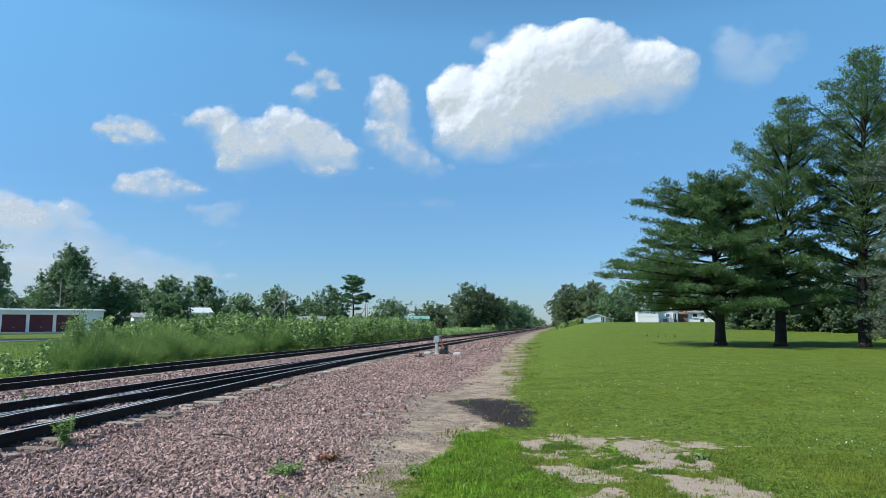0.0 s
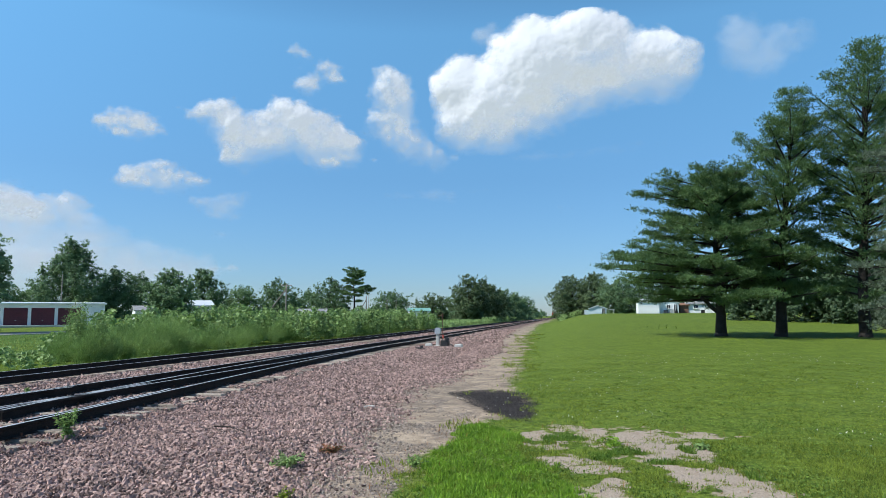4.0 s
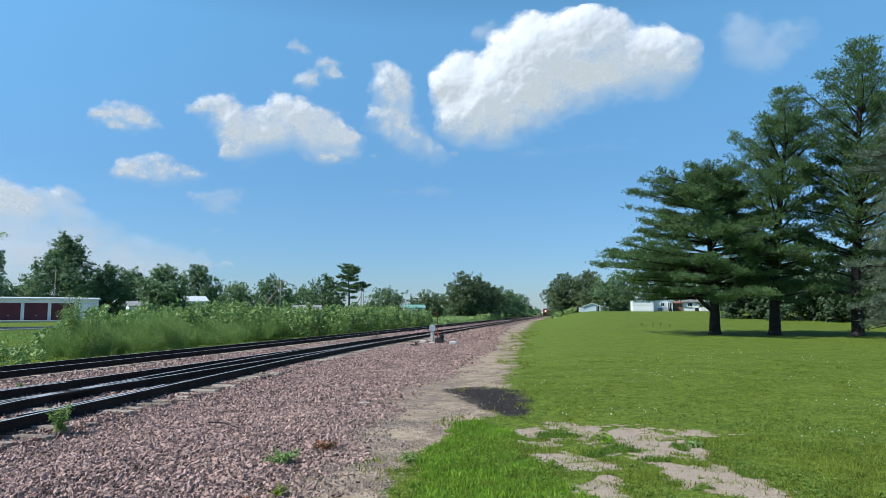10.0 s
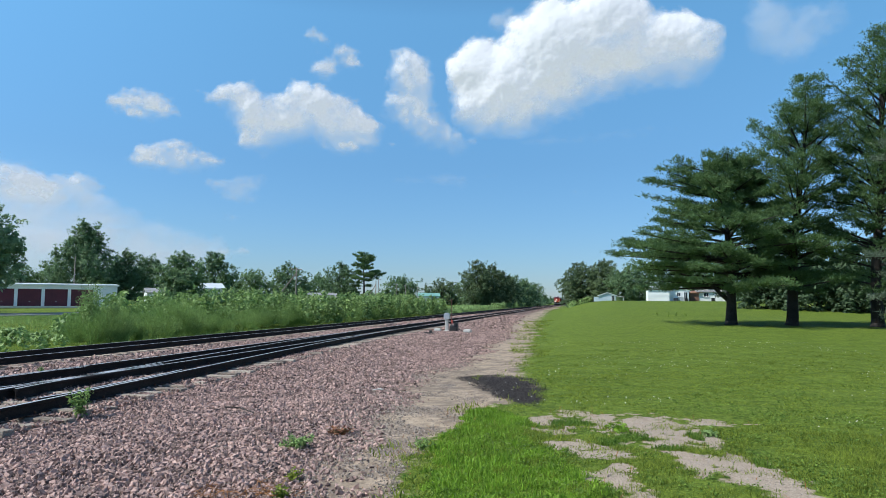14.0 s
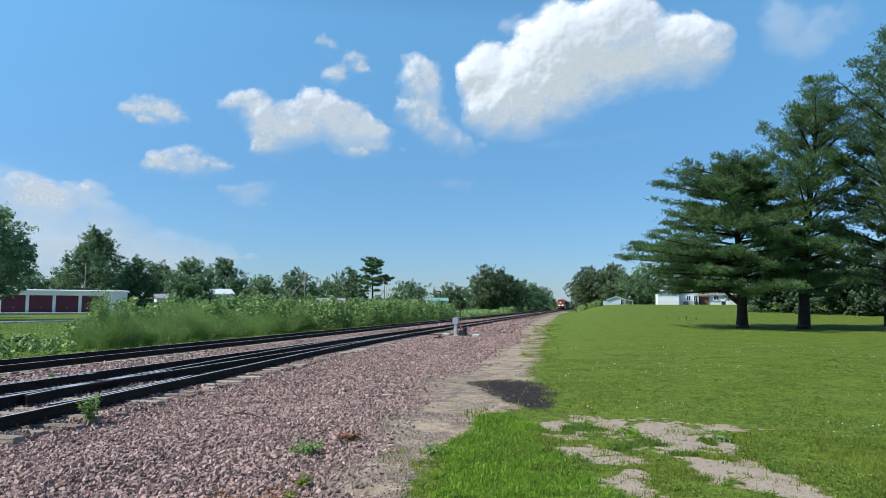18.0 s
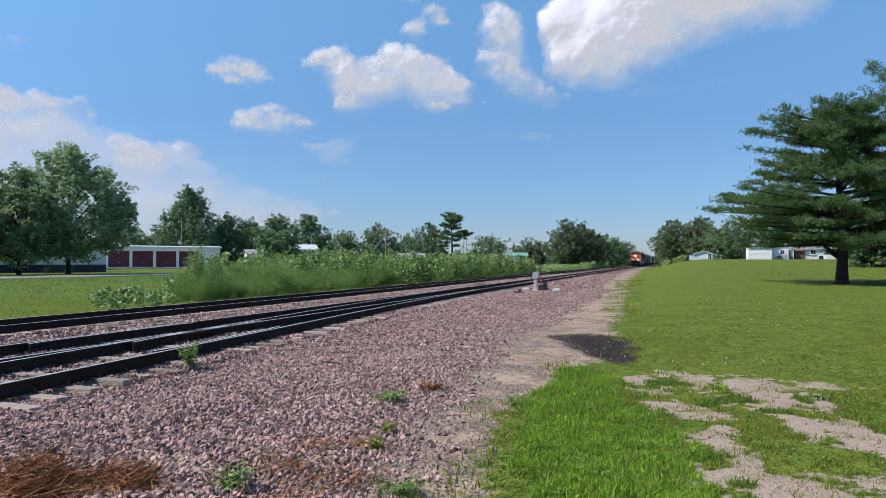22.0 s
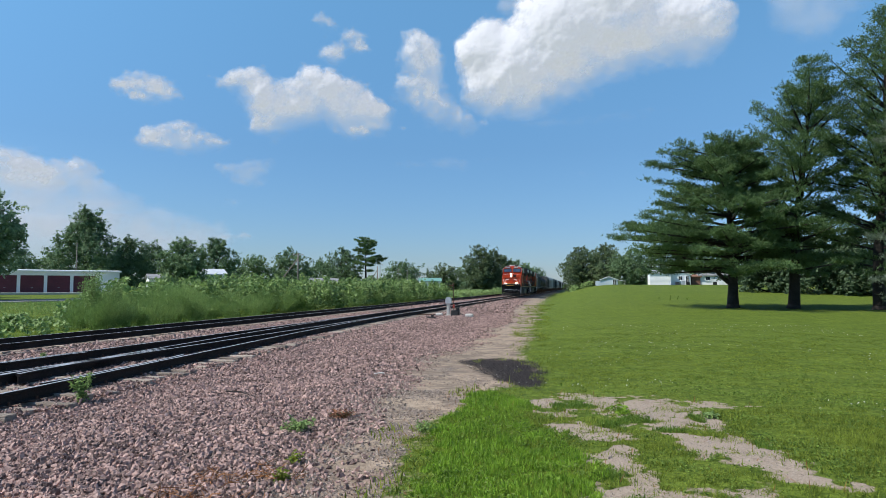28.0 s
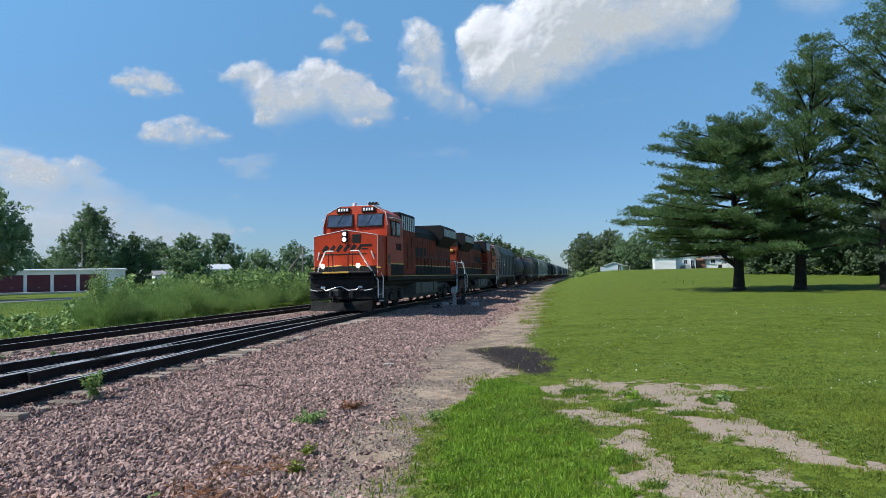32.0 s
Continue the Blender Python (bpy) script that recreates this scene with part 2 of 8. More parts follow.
CINDER = material("black_cinders", (0.006, 0.005, 0.006), (0.095, 0.08, 0.078), 0.95, 0, 3, 40, 0.5, 0, 1.6)
RED_FLOWER = material("red_stem_weed", (0.16, 0.06, 0.03), (0.30, 0.13, 0.06), 0.8, 0, 3, 20, 0, 0, 0.7)
CLOVER = material("white_clover_flower", (0.55, 0.55, 0.48), (0.8, 0.8, 0.72), 0.8, 0, 3, 20, 0)
PORCELAIN = material("white_debris", (0.62, 0.60, 0.56), (0.8, 0.78, 0.74), 0.7, 0, 3, 20, 0.2)


# ---- mesh tools ----
class Shape:
    """Collects vertices and faces of one part."""

    def __init__(self):
        self.v, self.f = [], []

    def add(self, verts, faces, m=None):
        k = len(self.v)
        self.v += [tuple(m @ Vector(p)) for p in verts] if m is not None else [tuple(p) for p in verts]
        self.f += [tuple(i + k for i in face) for face in faces]
        return self

    def box(self, cx, cy, cz, sx, sy, sz, b=0.02, m=None):
        """A box by centre and size, with its edges taken off by b."""
        b = min(b, sx * 0.3, sy * 0.3, sz * 0.3)
        vs, at = [], {}
        for i in (-1, 1):
            for j in (-1, 1):
                for k in (-1, 1):
                    for ax in range(3):
                        h = [sx / 2 - b, sy / 2 - b, sz / 2 - b]
                        h[ax] += b
                        at[i, j, k, ax] = len(vs)
                        vs.append((cx + i * h[0], cy + j * h[1], cz + k * h[2]))
        fs = []
        for s in (-1, 1):
            q = [(s, -1, -1), (s, 1, -1), (s, 1, 1), (s, -1, 1)]
            fs.append([at[c + (0,)] for c in (q if s > 0 else q[::-1])])
            q = [(-1, s, -1), (-1, s, 1), (1, s, 1), (1, s, -1)]
            fs.append([at[c + (1,)] for c in (q if s > 0 else q[::-1])])
            q = [(-1, -1, s), (1, -1, s), (1, 1, s), (-1, 1, s)]
            fs.append([at[c + (2,)] for c in (q if s > 0 else q[::-1])])
        for a in (-1, 1):
            for c in (-1, 1):
                fs.append([at[a, c, -1, 0], at[a, c, -1, 1], at[a, c, 1, 1], at[a, c, 1, 0]][:: 1 if a * c < 0 else -1][::-1])
                fs.append([at[a, -1, c, 0], at[a, 1, c, 0], at[a, 1, c, 2], at[a, -1, c, 2]][:: 1 if a * c > 0 else -1])
                fs.append([at[-1, a, c, 1], at[1, a, c, 1], at[1, a, c, 2], at[-1, a, c, 2]][:: -1 if a * c > 0 else 1])
        for i in (-1, 1):
            for j in (-1, 1):
                for k in (-1, 1):
                    t = [at[i, j, k, 0], at[i, j, k, 1], at[i, j, k, 2]]
                    fs.append(t if i * j * k > 0 else t[::-1])
        return self.add(vs, fs, m)

    def prism(self, outline, a, b, axis="y", m=None):
        """An outline swept along an axis from a to b. The outline lies in the other two axes, in order."""
        def put(p, s):
            return {"x": (s, p[0], p[1]), "y": (p[0], s, p[1]), "z": (p[0], p[1], s)}[axis]
        n = len(outline)
        vs = [put(p, a) for p in outline] + [put(p, b) for p in outline]
        fs = [tuple(range(n)), tuple(range(2 * n - 1, n - 1, -1))]
        fs += [(i, i + n, (i + 1) % n + n, (i + 1) % n) for i in range(n)]
        return self.add(vs, fs, m)

    def tube(self, points, r, sides=6, m=None, r2=None):
        """A round bar along points; r2: the radius at its end."""
        pts = [Vector(p) for p in points]
        vs, fs = [], []
        for i, p in enumerate(pts):
            t = (pts[min(i + 1, len(pts) - 1)] - pts[max(i - 1, 0)]).normalized()
            u = t.orthogonal().normalized() if i == 0 else (u - t * u.dot(t)).normalized()
            w = t.cross(u)
            rr = r if r2 is None else r + (r2 - r) * i / (len(pts) - 1)
            vs += [p + (u * math.cos(2 * math.pi * k / sides) + w * math.sin(2 * math.pi * k / sides)) * rr for k in range(sides)]
        for i in range(len(pts) - 1):
            for k in range(sides):
                a, b = i * sides + k, i * sides + (k + 1) % sides
                fs.append((a, b, b + sides, a + sides))
        fs += [tuple(range(sides))[::-1], tuple(range((len(pts) - 1) * sides, len(pts) * sides))]
        return self.add(vs, fs, m)

    def lathe(self, profile, axis="x", sides=20, m=None):
        """A profile of (radius, along) turned round an axis."""
        vs, fs, n = [], [], len(profile)
        for k in range(sides):
            c, s = math.cos(2 * math.pi * k / sides), math.sin(2 * math.pi * k / sides)
            for r, h in profile:
                vs.append({"x": (h, r * c, r * s), "y": (r * s, h, r * c), "z": (r * c, r * s, h)}[axis])
        for k in range(sides):
            k2 = (k + 1) % sides
            fs += [(k * n + i, k2 * n + i, k2 * n + i + 1, k * n + i + 1) for i in range(n - 1)]
        return self.add(vs, fs, m)

    def mesh(self, name, mat, smooth=False):
        me = bpy.data.meshes.new(name)
        me.from_pydata(self.v, [], self.f)
        me.materials.append(mat)
        bm = bmesh.new()
        bm.from_mesh(me)
        bmesh.ops.recalc_face_normals(bm, faces=bm.faces)
        bm.to_mesh(me)
        bm.free()
        if smooth:
            me.polygons.foreach_set("use_smooth", [True] * len(me.polygons))
        return me


def part(name, shape, mat, parent=None, label="", smooth=False):
    """Links a shape as one mesh object, under a thing or a part."""
    ob = new(name, shape if isinstance(shape, bpy.types.Mesh) else shape.mesh(name, mat, smooth))
    ob.parent = parent
    return tagged(ob, label) if label else ob


def thing(name, m=None, label="", category="", group="", kind=""):
    ob = new(name)
    ob.empty_display_size = 0.2
    if m is not None:
        ob.matrix_basis = m
    return tagged(ob, label, category, group, kind)


def soup(name, verts, faces, mat, smooth=False):
    """A mesh from arrays of vertices and of triangles or quads, all alike."""
    me = bpy.data.meshes.new(name)
    verts, faces = np.asarray(verts, np.float32), np.asarray(faces, np.int32)
    k = faces.shape[1]
    me.vertices.add(len(verts))
    me.vertices.foreach_set("co", verts.ravel())
    me.loops.add(faces.size)
    me.loops.foreach_set("vertex_index", faces.ravel())
    me.polygons.add(len(faces))
    me.polygons.foreach_set("loop_start", np.arange(0, faces.size, k, dtype=np.int32))
    me.polygons.foreach_set("loop_total", np.full(len(faces), k, np.int32))
    me.polygons.foreach_set("use_smooth", np.full(len(faces), smooth, bool))
    me.update(calc_edges=True)
    me.materials.append(mat)
    return me


def step(a, b, x):
    t = np.clip((np.asarray(x, float) - a) / (b - a), 0, 1)
    return t * t * (3 - 2 * t)


def rough_noise(x, y, scale, seed=0):
    """Smooth noise from -1 to 1 on arrays, as a sum of waves."""
    r = np.random.RandomState(seed)
    out = np.zeros(np.broadcast(x, y).shape)
    for k in range(9):
        a, ph, f = r.uniform(0, 2 * math.pi), r.uniform(0, 7), scale * r.uniform(0.6, 2.4)
        out = out + np.sin((x * math.cos(a) + y * math.sin(a)) * f + ph + 1.7 * np.sin((x * math.sin(a * 3) + y * math.cos(a * 2)) * f * 0.7 + ph * 2))
    return out / 4.2


# ---- ground: one sheet to the horizon, with lawn, dirt path and ballast ----
MAIN_X, FAR_X, RAIL_Z = -10.4, -15.3, 0.1
HALF_GAUGE = 0.755
POINTS_Y, TURN_R = 38.0, 235.0  # where the siding leaves the main track, and its radius


def siding_shift(y):
    """How far the siding lies to the right of the main track."""
    s = np.maximum(POINTS_Y - np.asarray(y, float), 0)
    bend = 24.0
    return np.where(s < bend, s * s / (2 * TURN_R), bend * bend / (2 * TURN_R) + (s - bend) * 0.085)


def lawn_edge(y):
    y = np.asarray(y, float)
    return np.interp(y, [0, 4.4, 6.4, 8.4, 10.2, 12, 17, 30, 44, 80, 130, 300], [-1.3, -1.45, -1.75, -1.6, -1.75, -0.8, -1.3, -2.0, -2.75, -4.3, -5.9, -6.6])


def ballast_edge(y):
    y = np.asarray(y, float)
    return np.interp(y, [0, 4.7, 6.5, 8.4, 11.7, 16.4, 19, 24, 37, 52, 83, 150, 300], [-1.9, -2.2, -2.55, -2.95, -3.4, -3.75, -3.65, -3.65, -4.0, -5.0, -6.7, -7.4, -7.6])


# bare sandy patches and the clumps of grass in them: x, y, half width, half length
SAND = [(-0.56, 9.72, 0.28, 0.33), (-0.26, 8.91, 0.18, 0.24), (-0.05, 10.51, 0.17, 0.28), (0.41, 9.73, 0.24, 0.51), (0.7, 9.5, 0.32, 0.62), (1.04, 9.26, 0.34, 0.75), (1.24, 8.72, 0.28, 0.52), (1.0, 8.29, 0.26, 0.2),
        (1.53, 8.65, 0.17, 0.29), (1.78, 10.02, 0.24, 0.2), (-0.04, 7.99, 0.26, 0.28), (0.23, 7.66, 0.22, 0.21), (1.07, 7.91, 0.11, 0.18), (1.22, 7.23, 0.16, 0.3), (1.5, 7.54, 0.21, 0.33), (1.61, 7.21, 0.26, 0.37),
        (1.69, 6.68, 0.23, 0.27), (1.8, 6.42, 0.2, 0.25), (1.93, 6.24, 0.14, 0.15), (2.23, 6.12, 0.06, 0.09), (0.07, 6.46, 0.12, 0.19), (0.33, 6.58, 0.14, 0.25), (0.43, 6.98, 0.11, 0.19), (0.43, 6.22, 0.14, 0.28),
        (0.54, 5.85, 0.12, 0.27), (0.52, 5.5, 0.12, 0.21), (0.33, 5.49, 0.13, 0.15), (1.34, 5.65, 0.16, 0.16), (1.44, 5.51, 0.15, 0.14), (0.8, 5.3, 0.3, 0.3), (0.32, 5.5, 0.2, 0.25)]
CLUMPS = [(-0.05, 9.56, 0.29, 0.28), (0.35, 8.25, 0.2, 0.27), (0.66, 8.55, 0.25, 0.18), (1.43, 8.87, 0.1, 0.19), (0.27, 6.0, 0.14, 0.16), (1.03, 8.04, 0.21, 0.12), (1.83, 7.44, 0.1, 0.2), (0.43, 5.37, 0.09, 0.08)]


def patches(x, y, spots, grow):
    out = np.zeros(np.broadcast(x, y).shape) - 1.0
    for cx, cy, rx, ry in spots:
        out = np.maximum(out, grow - np.hypot((x - cx) / (grow * rx), (y - cy) / (grow * ry)))
    return out


def clumpy(x, y):
    """Above 0 in the clumps of grass that grow in the sandy patches."""
    return patches(x, y, CLUMPS, 1.0) + 0.3 * rough_noise(x, y, 7.0, 13) + 0.2 * rough_noise(x, y, 17.0, 14)


def sandy(x, y):
    sand = patches(x, y, SAND, 1.42) + 0.3 * rough_noise(x, y, 5.0, 3) + 0.42 * rough_noise(x, y, 15.0, 4) + 0.25 * rough_noise(x, y, 34.0, 2)
    return np.minimum(np.maximum(sand, 0), 0.72 - 0.9 * clumpy(x, y))


def bare(x, y):
    """Above 0.5 where the soil shows, on the path and in the sandy patches."""
    wob = 0.45 * rough_noise(x, y, 1.6, 5) + 0.2 * rough_noise(x, y, 5.0, 6)
    spread = 0.35 + 0.016 * np.maximum(y, 0)
    path = 0.5 + (lawn_edge(y) + spread * wob - x) / (2 * spread)
    path = np.minimum(path, 0.5 + (x - (FAR_X - 2.6)) / 0.6)
    return np.clip(np.maximum(path, sandy(x, y)), 0, 1)


def cindery(x, y):
    """Above 0 in the patch of black cinders beside the path."""
    mid = -0.92 - (y - 12) * 0.27
    half = np.interp(y, [11.0, 12.0, 13.5, 15.2, 16.1], [0.05, 0.42, 0.7, 0.9, 0.5])
    ends = np.minimum(y - 11.2, 16.1 - y)
    return np.minimum(1 - np.abs(x - mid) / half, ends) + 0.18 * rough_noise(x, y, 3.5, 21)


def stony(x, y):
    wob = 0.5 * rough_noise(x, y, 1.1, 8) + 0.25 * rough_noise(x, y, 4.0, 9)
    near = 0.5 + (ballast_edge(y) + 0.6 * wob - x) / 1.9
    far = 0.5 + (x - (FAR_X - 2.3) + 0.4 * wob) / 0.5
    return np.clip(np.minimum(near, far), 0, 1)


def height(x, y):
    x, y = np.asarray(x, float), np.asarray(y, float)
    up = np.maximum(y - 9, 0)
    lawn = (np.minimum(0.0128 * up + 0.00003 * up * up, 2.1) - 0.34 * np.exp(-((y - 50) / 24) ** 2)) * step(-5.5, 7, x)
    path = -0.06 - 0.24 * step(8, 32, y)
    low = path * step(1.5, -3, x)
    bed = step(-5.2, -7.0, x) * step(FAR_X - 3.4, FAR_X - 2.2, x)
    left = (-0.25 + 0.45 * step(-19, -42, x) + 0.9 * step(70, 130, y) * step(-22, -60, x)) * step(-17, -19, x)
    z = lawn + low * (1 - step(-15, -19, x)) * (1 - bed) + left * (1 - bed) + bed * -0.15
    calm = np.exp(-np.hypot(x, y) / 400)
    return z + calm * (0.018 * rough_noise(x, y, 1.3, 11) + 0.05 * rough_noise(x, y, 0.15, 12) * step(4, 12, np.abs(x + 11)))


def spaced(parts):
    out = []
    for a, b, n in parts:
        out += list(np.linspace(a, b, n, endpoint=False))
    return np.array(out + [parts[-1][1]])


def build_ground():
    xs = spaced([(-4000, -600, 8), (-600, -120, 14), (-120, -30, 30), (-30, -19, 16), (-19, -7, 48), (-7, -2, 42), (-2, 3, 84), (3, 4, 8), (4, 20, 24), (20, 60, 20), (60, 500, 14), (500, 4000, 8)])
    ys = spaced([(-4000, -100, 10), (-100, -4, 24), (-4, 3, 14), (3, 11, 130), (11, 18, 58), (18, 50, 60), (50, 160, 55), (160, 600, 30), (600, 4000, 12)])
    X, Y = np.meshgrid(xs, ys)
    Z = height(X, Y)
    nx = len(xs)
    i = (np.arange(len(ys) - 1)[:, None] * nx + np.arange(nx - 1)).ravel()
    faces = np.stack([i, i + 1, i + nx + 1, i + nx], 1)
    me = soup("ground", np.stack([X, Y, Z], -1).reshape(-1, 3), faces, ground_material(), True)
    for name, values in (("bare", bare(X, Y)), ("stony", stony(X, Y)), ("sand", np.clip(sandy(X, Y), 0, 1)), ("cinder", np.clip(0.5 + 0.8 * (cindery(X, Y) - 0.15), 0, 1))):
        at = me.attributes.new(name, "FLOAT", "POINT")
        at.data.foreach_set("value", values.astype(np.float32).ravel())
    tagged(new("ground", me), "mown green lawn, pale dirt path and pink ballast", "ground", kind="structure")


def ground_material():
    m = bpy.data.materials.new("ground")
    m.use_nodes = True
    n, l = m.node_tree.nodes, m.node_tree.links
    b = n["Principled BSDF"]
    co = n.new("ShaderNodeTexCoord")

    def noise_at(scale, detail=4.0, rough=0.55):
        t = n.new("ShaderNodeTexNoise")
        t.inputs["Scale"].default_value, t.inputs["Detail"].default_value, t.inputs["Roughness"].default_value = scale, detail, rough
        l.new(co.outputs["Object"], t.inputs["Vector"])
        return t.outputs["Fac"]

    def span(v, a, c, lo=0.0, hi=1.0):
        r = n.new("ShaderNodeMapRange")
        for key, val in (("From Min", a), ("From Max", c), ("To Min", lo), ("To Max", hi)):
            r.inputs[key].default_value = val
        l.new(v, r.inputs["Value"])
        return r.outputs[0]

    def blend(f, a, c):
        x = n.new("ShaderNodeMix")
        x.data_type = "RGBA"
        l.new(f, x.inputs["Factor"])
        for key, val in (("A", a), ("B", c)):
            if isinstance(val, tuple):
                x.inputs[key].default_value = (*val, 1)
            else:
                l.new(val, x.inputs[key])
        return x.outputs["Result"]

    def maths(op, a, c):
        x = n.new("ShaderNodeMath")
        x.operation = op
        for k, val in enumerate((a, c)):
            if isinstance(val, (int, float)):
                x.inputs[k].default_value = val
            else:
                l.new(val, x.inputs[k])
        return x.outputs[0]

    def mask(name, wob, edge=0.1):
        at = n.new("ShaderNodeAttribute")
        at.attribute_name = name
        return span(maths("ADD", at.outputs["Fac"], span(wob, 0.2, 0.8, -0.22, 0.22)), 0.5 - edge, 0.5 + edge)

    n_big, n_mid, n_fine, n_grit = noise_at(0.06), noise_at(0.9), noise_at(9), noise_at(60, 3)
    grass = blend(span(n_mid, 0.3, 0.7), (0.066, 0.102, 0.010), (0.16, 0.212, 0.026))
    grass = blend(span(n_big, 0.35, 0.65), grass, blend(span(n_fine, 0.3, 0.7), (0.088, 0.124, 0.013), (0.175, 0.22, 0.032)))
    grass = blend(span(n_fine, 0.5, 0.85, 0, 0.5), grass, (0.16, 0.20, 0.04))
    n_clump = noise_at(4.5, 7, 0.8)
    grass = blend(span(n_clump, 0.5, 0.36, 0, 0.75), grass, (0.030, 0.068, 0.006))
    grass = blend(span(n_clump, 0.5, 0.66, 0, 0.7), grass, (0.19, 0.28, 0.035))
    grass = blend(span(noise_at(22, 5, 0.75), 0.52, 0.40, 0, 0.7), grass, (0.022, 0.05, 0.004))
    dirt = blend(span(n_fine, 0.3, 0.7), (0.25, 0.19, 0.135), (0.50, 0.395, 0.295))
    dirt = blend(span(noise_at(1.7, 6, 0.7), 0.44, 0.62, 0, 0.85), dirt, (0.17, 0.135, 0.11))
    dirt = blend(span(n_grit, 0.5, 0.72, 0, 0.75), dirt, (0.15, 0.115, 0.095))
    sand = blend(span(n_grit, 0.3, 0.7), (0.24, 0.185, 0.14), (0.46, 0.38, 0.305))
    sand = blend(span(noise_at(3.5, 6, 0.7), 0.55, 0.75, 0, 0.6), sand, (0.20, 0.13, 0.095))
    vor = n.new("ShaderNodeTexVoronoi")
    vor.inputs["Scale"].default_value = 13
    l.new(co.outputs["Object"], vor.inputs["Vector"])
    cell = n.new("ShaderNodeSeparateColor")
    l.new(vor.outputs["Color"], cell.inputs[0])
    stone = blend(cell.outputs[0], (0.10, 0.06, 0.052), (0.46, 0.32, 0.28))
    # shade in the gaps between stones, painted as near-black cell borders
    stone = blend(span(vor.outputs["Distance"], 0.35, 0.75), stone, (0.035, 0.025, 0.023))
    colour = blend(mask("bare", n_fine), grass, blend(mask("sand", n_fine, 0.2), dirt, sand))
    colour = blend(mask("cinder", n_fine, 0.25), colour, blend(span(n_grit, 0.35, 0.7), (0.012, 0.010, 0.010), (0.07, 0.06, 0.055)))
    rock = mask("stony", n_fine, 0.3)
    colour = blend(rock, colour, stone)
    l.new(colour, b.inputs["Base Color"])
    b.inputs["Roughness"].default_value = 0.95
    b.inputs["Specular IOR Level"].default_value = 0.15
    relief = maths("ADD", maths("MULTIPLY", n_grit, 0.02), maths("MULTIPLY", maths("MULTIPLY", vor.outputs["Distance"], rock), -0.06))
    relief = maths("ADD", relief, maths("MULTIPLY", n_fine, 0.004))
    bp = n.new("ShaderNodeBump")
    bp.inputs["Distance"].default_value, bp.inputs["Strength"].default_value = 1.0, 0.7
    l.new(relief, bp.inputs["Height"])
    l.new(bp.outputs["Normal"], b.inputs["Normal"])
    return m


build_ground()


# ---- tracks ----
RAIL_OUTLINE = [(-0.075, -0.18), (0.075, -0.18), (0.075, -0.165), (0.012, -0.15), (0.012, -0.05), (0.036, -0.035), (0.036, -0.006), (0.03, 0), (-0.03, 0), (-0.036, -0.006), (-0.036, -0.035), (-0.012, -0.05), (-0.012, -0.15), (-0.075, -0.165)]


def rail_mesh(line, scale=1.0):
    """A rail along points (x, y), its head worn bright."""
    n = len(RAIL_OUTLINE)
    vs, fs = [], []
    for i, (x, y) in enumerate(line):
        a, c = line[max(i - 1, 0)], line[min(i + 1, len(line) - 1)]
        d = Vector((c[0] - a[0], c[1] - a[1])).normalized()
        vs += [(x + d.y * u * scale, y - d.x * u * scale, RAIL_Z + w) for u, w in RAIL_OUTLINE]
    for i in range(len(line) - 1):
        fs += [(i * n + k, i * n + (k + 1) % n, (i + 1) * n + (k + 1) % n, (i + 1) * n + k) for k in range(n)]
    fs += [tuple(range(n))[::-1], tuple(range((len(line) - 1) * n, len(line) * n))]
    me = bpy.data.meshes.new("rail")
    me.from_pydata(vs, [], fs)
    me.materials.append(RAIL)
    me.materials.append(RAIL_TOP)
    for p in me.polygons:
        if abs(p.normal.z) > 0.9 and abs(p.center.z - RAIL_Z) < 0.004:
            p.material_index = 1
    return me


def straight_line(x):
    return [(x, y) for y in (-60, 0, 20, 40, 80, 160, 320, 640, 1200)]


def siding_line(x, y0=-60.0, y1=POINTS_Y):
    return [(x + float(siding_shift(y)), float(y)) for y in np.linspace(y0, y1, 66)]


def tie_shape():
    s = Shape()
    s.box(0, 0, 0, 2.6, 0.2, 0.18, 0.012)
    s.v = [(x + 0.006 * math.sin(9 * y + 3 * x), y + 0.008 * math.sin(5 * x + z * 20), z + 0.006 * math.sin(7 * x + 30 * y)) for x, y, z in s.v]
    return s


def tie_plate_mesh():
    s = Shape().box(0, 0, 0, 0.32, 0.17, 0.02, 0.005)
    for dx in (-0.11, 0.11):
        s.box(dx, 0.05 * (1 if dx > 0 else -1), 0.03, 0.035, 0.03, 0.06, 0.006)
    return s.mesh("tie_plate", RUST)


TIE_PLATE = tie_plate_mesh()


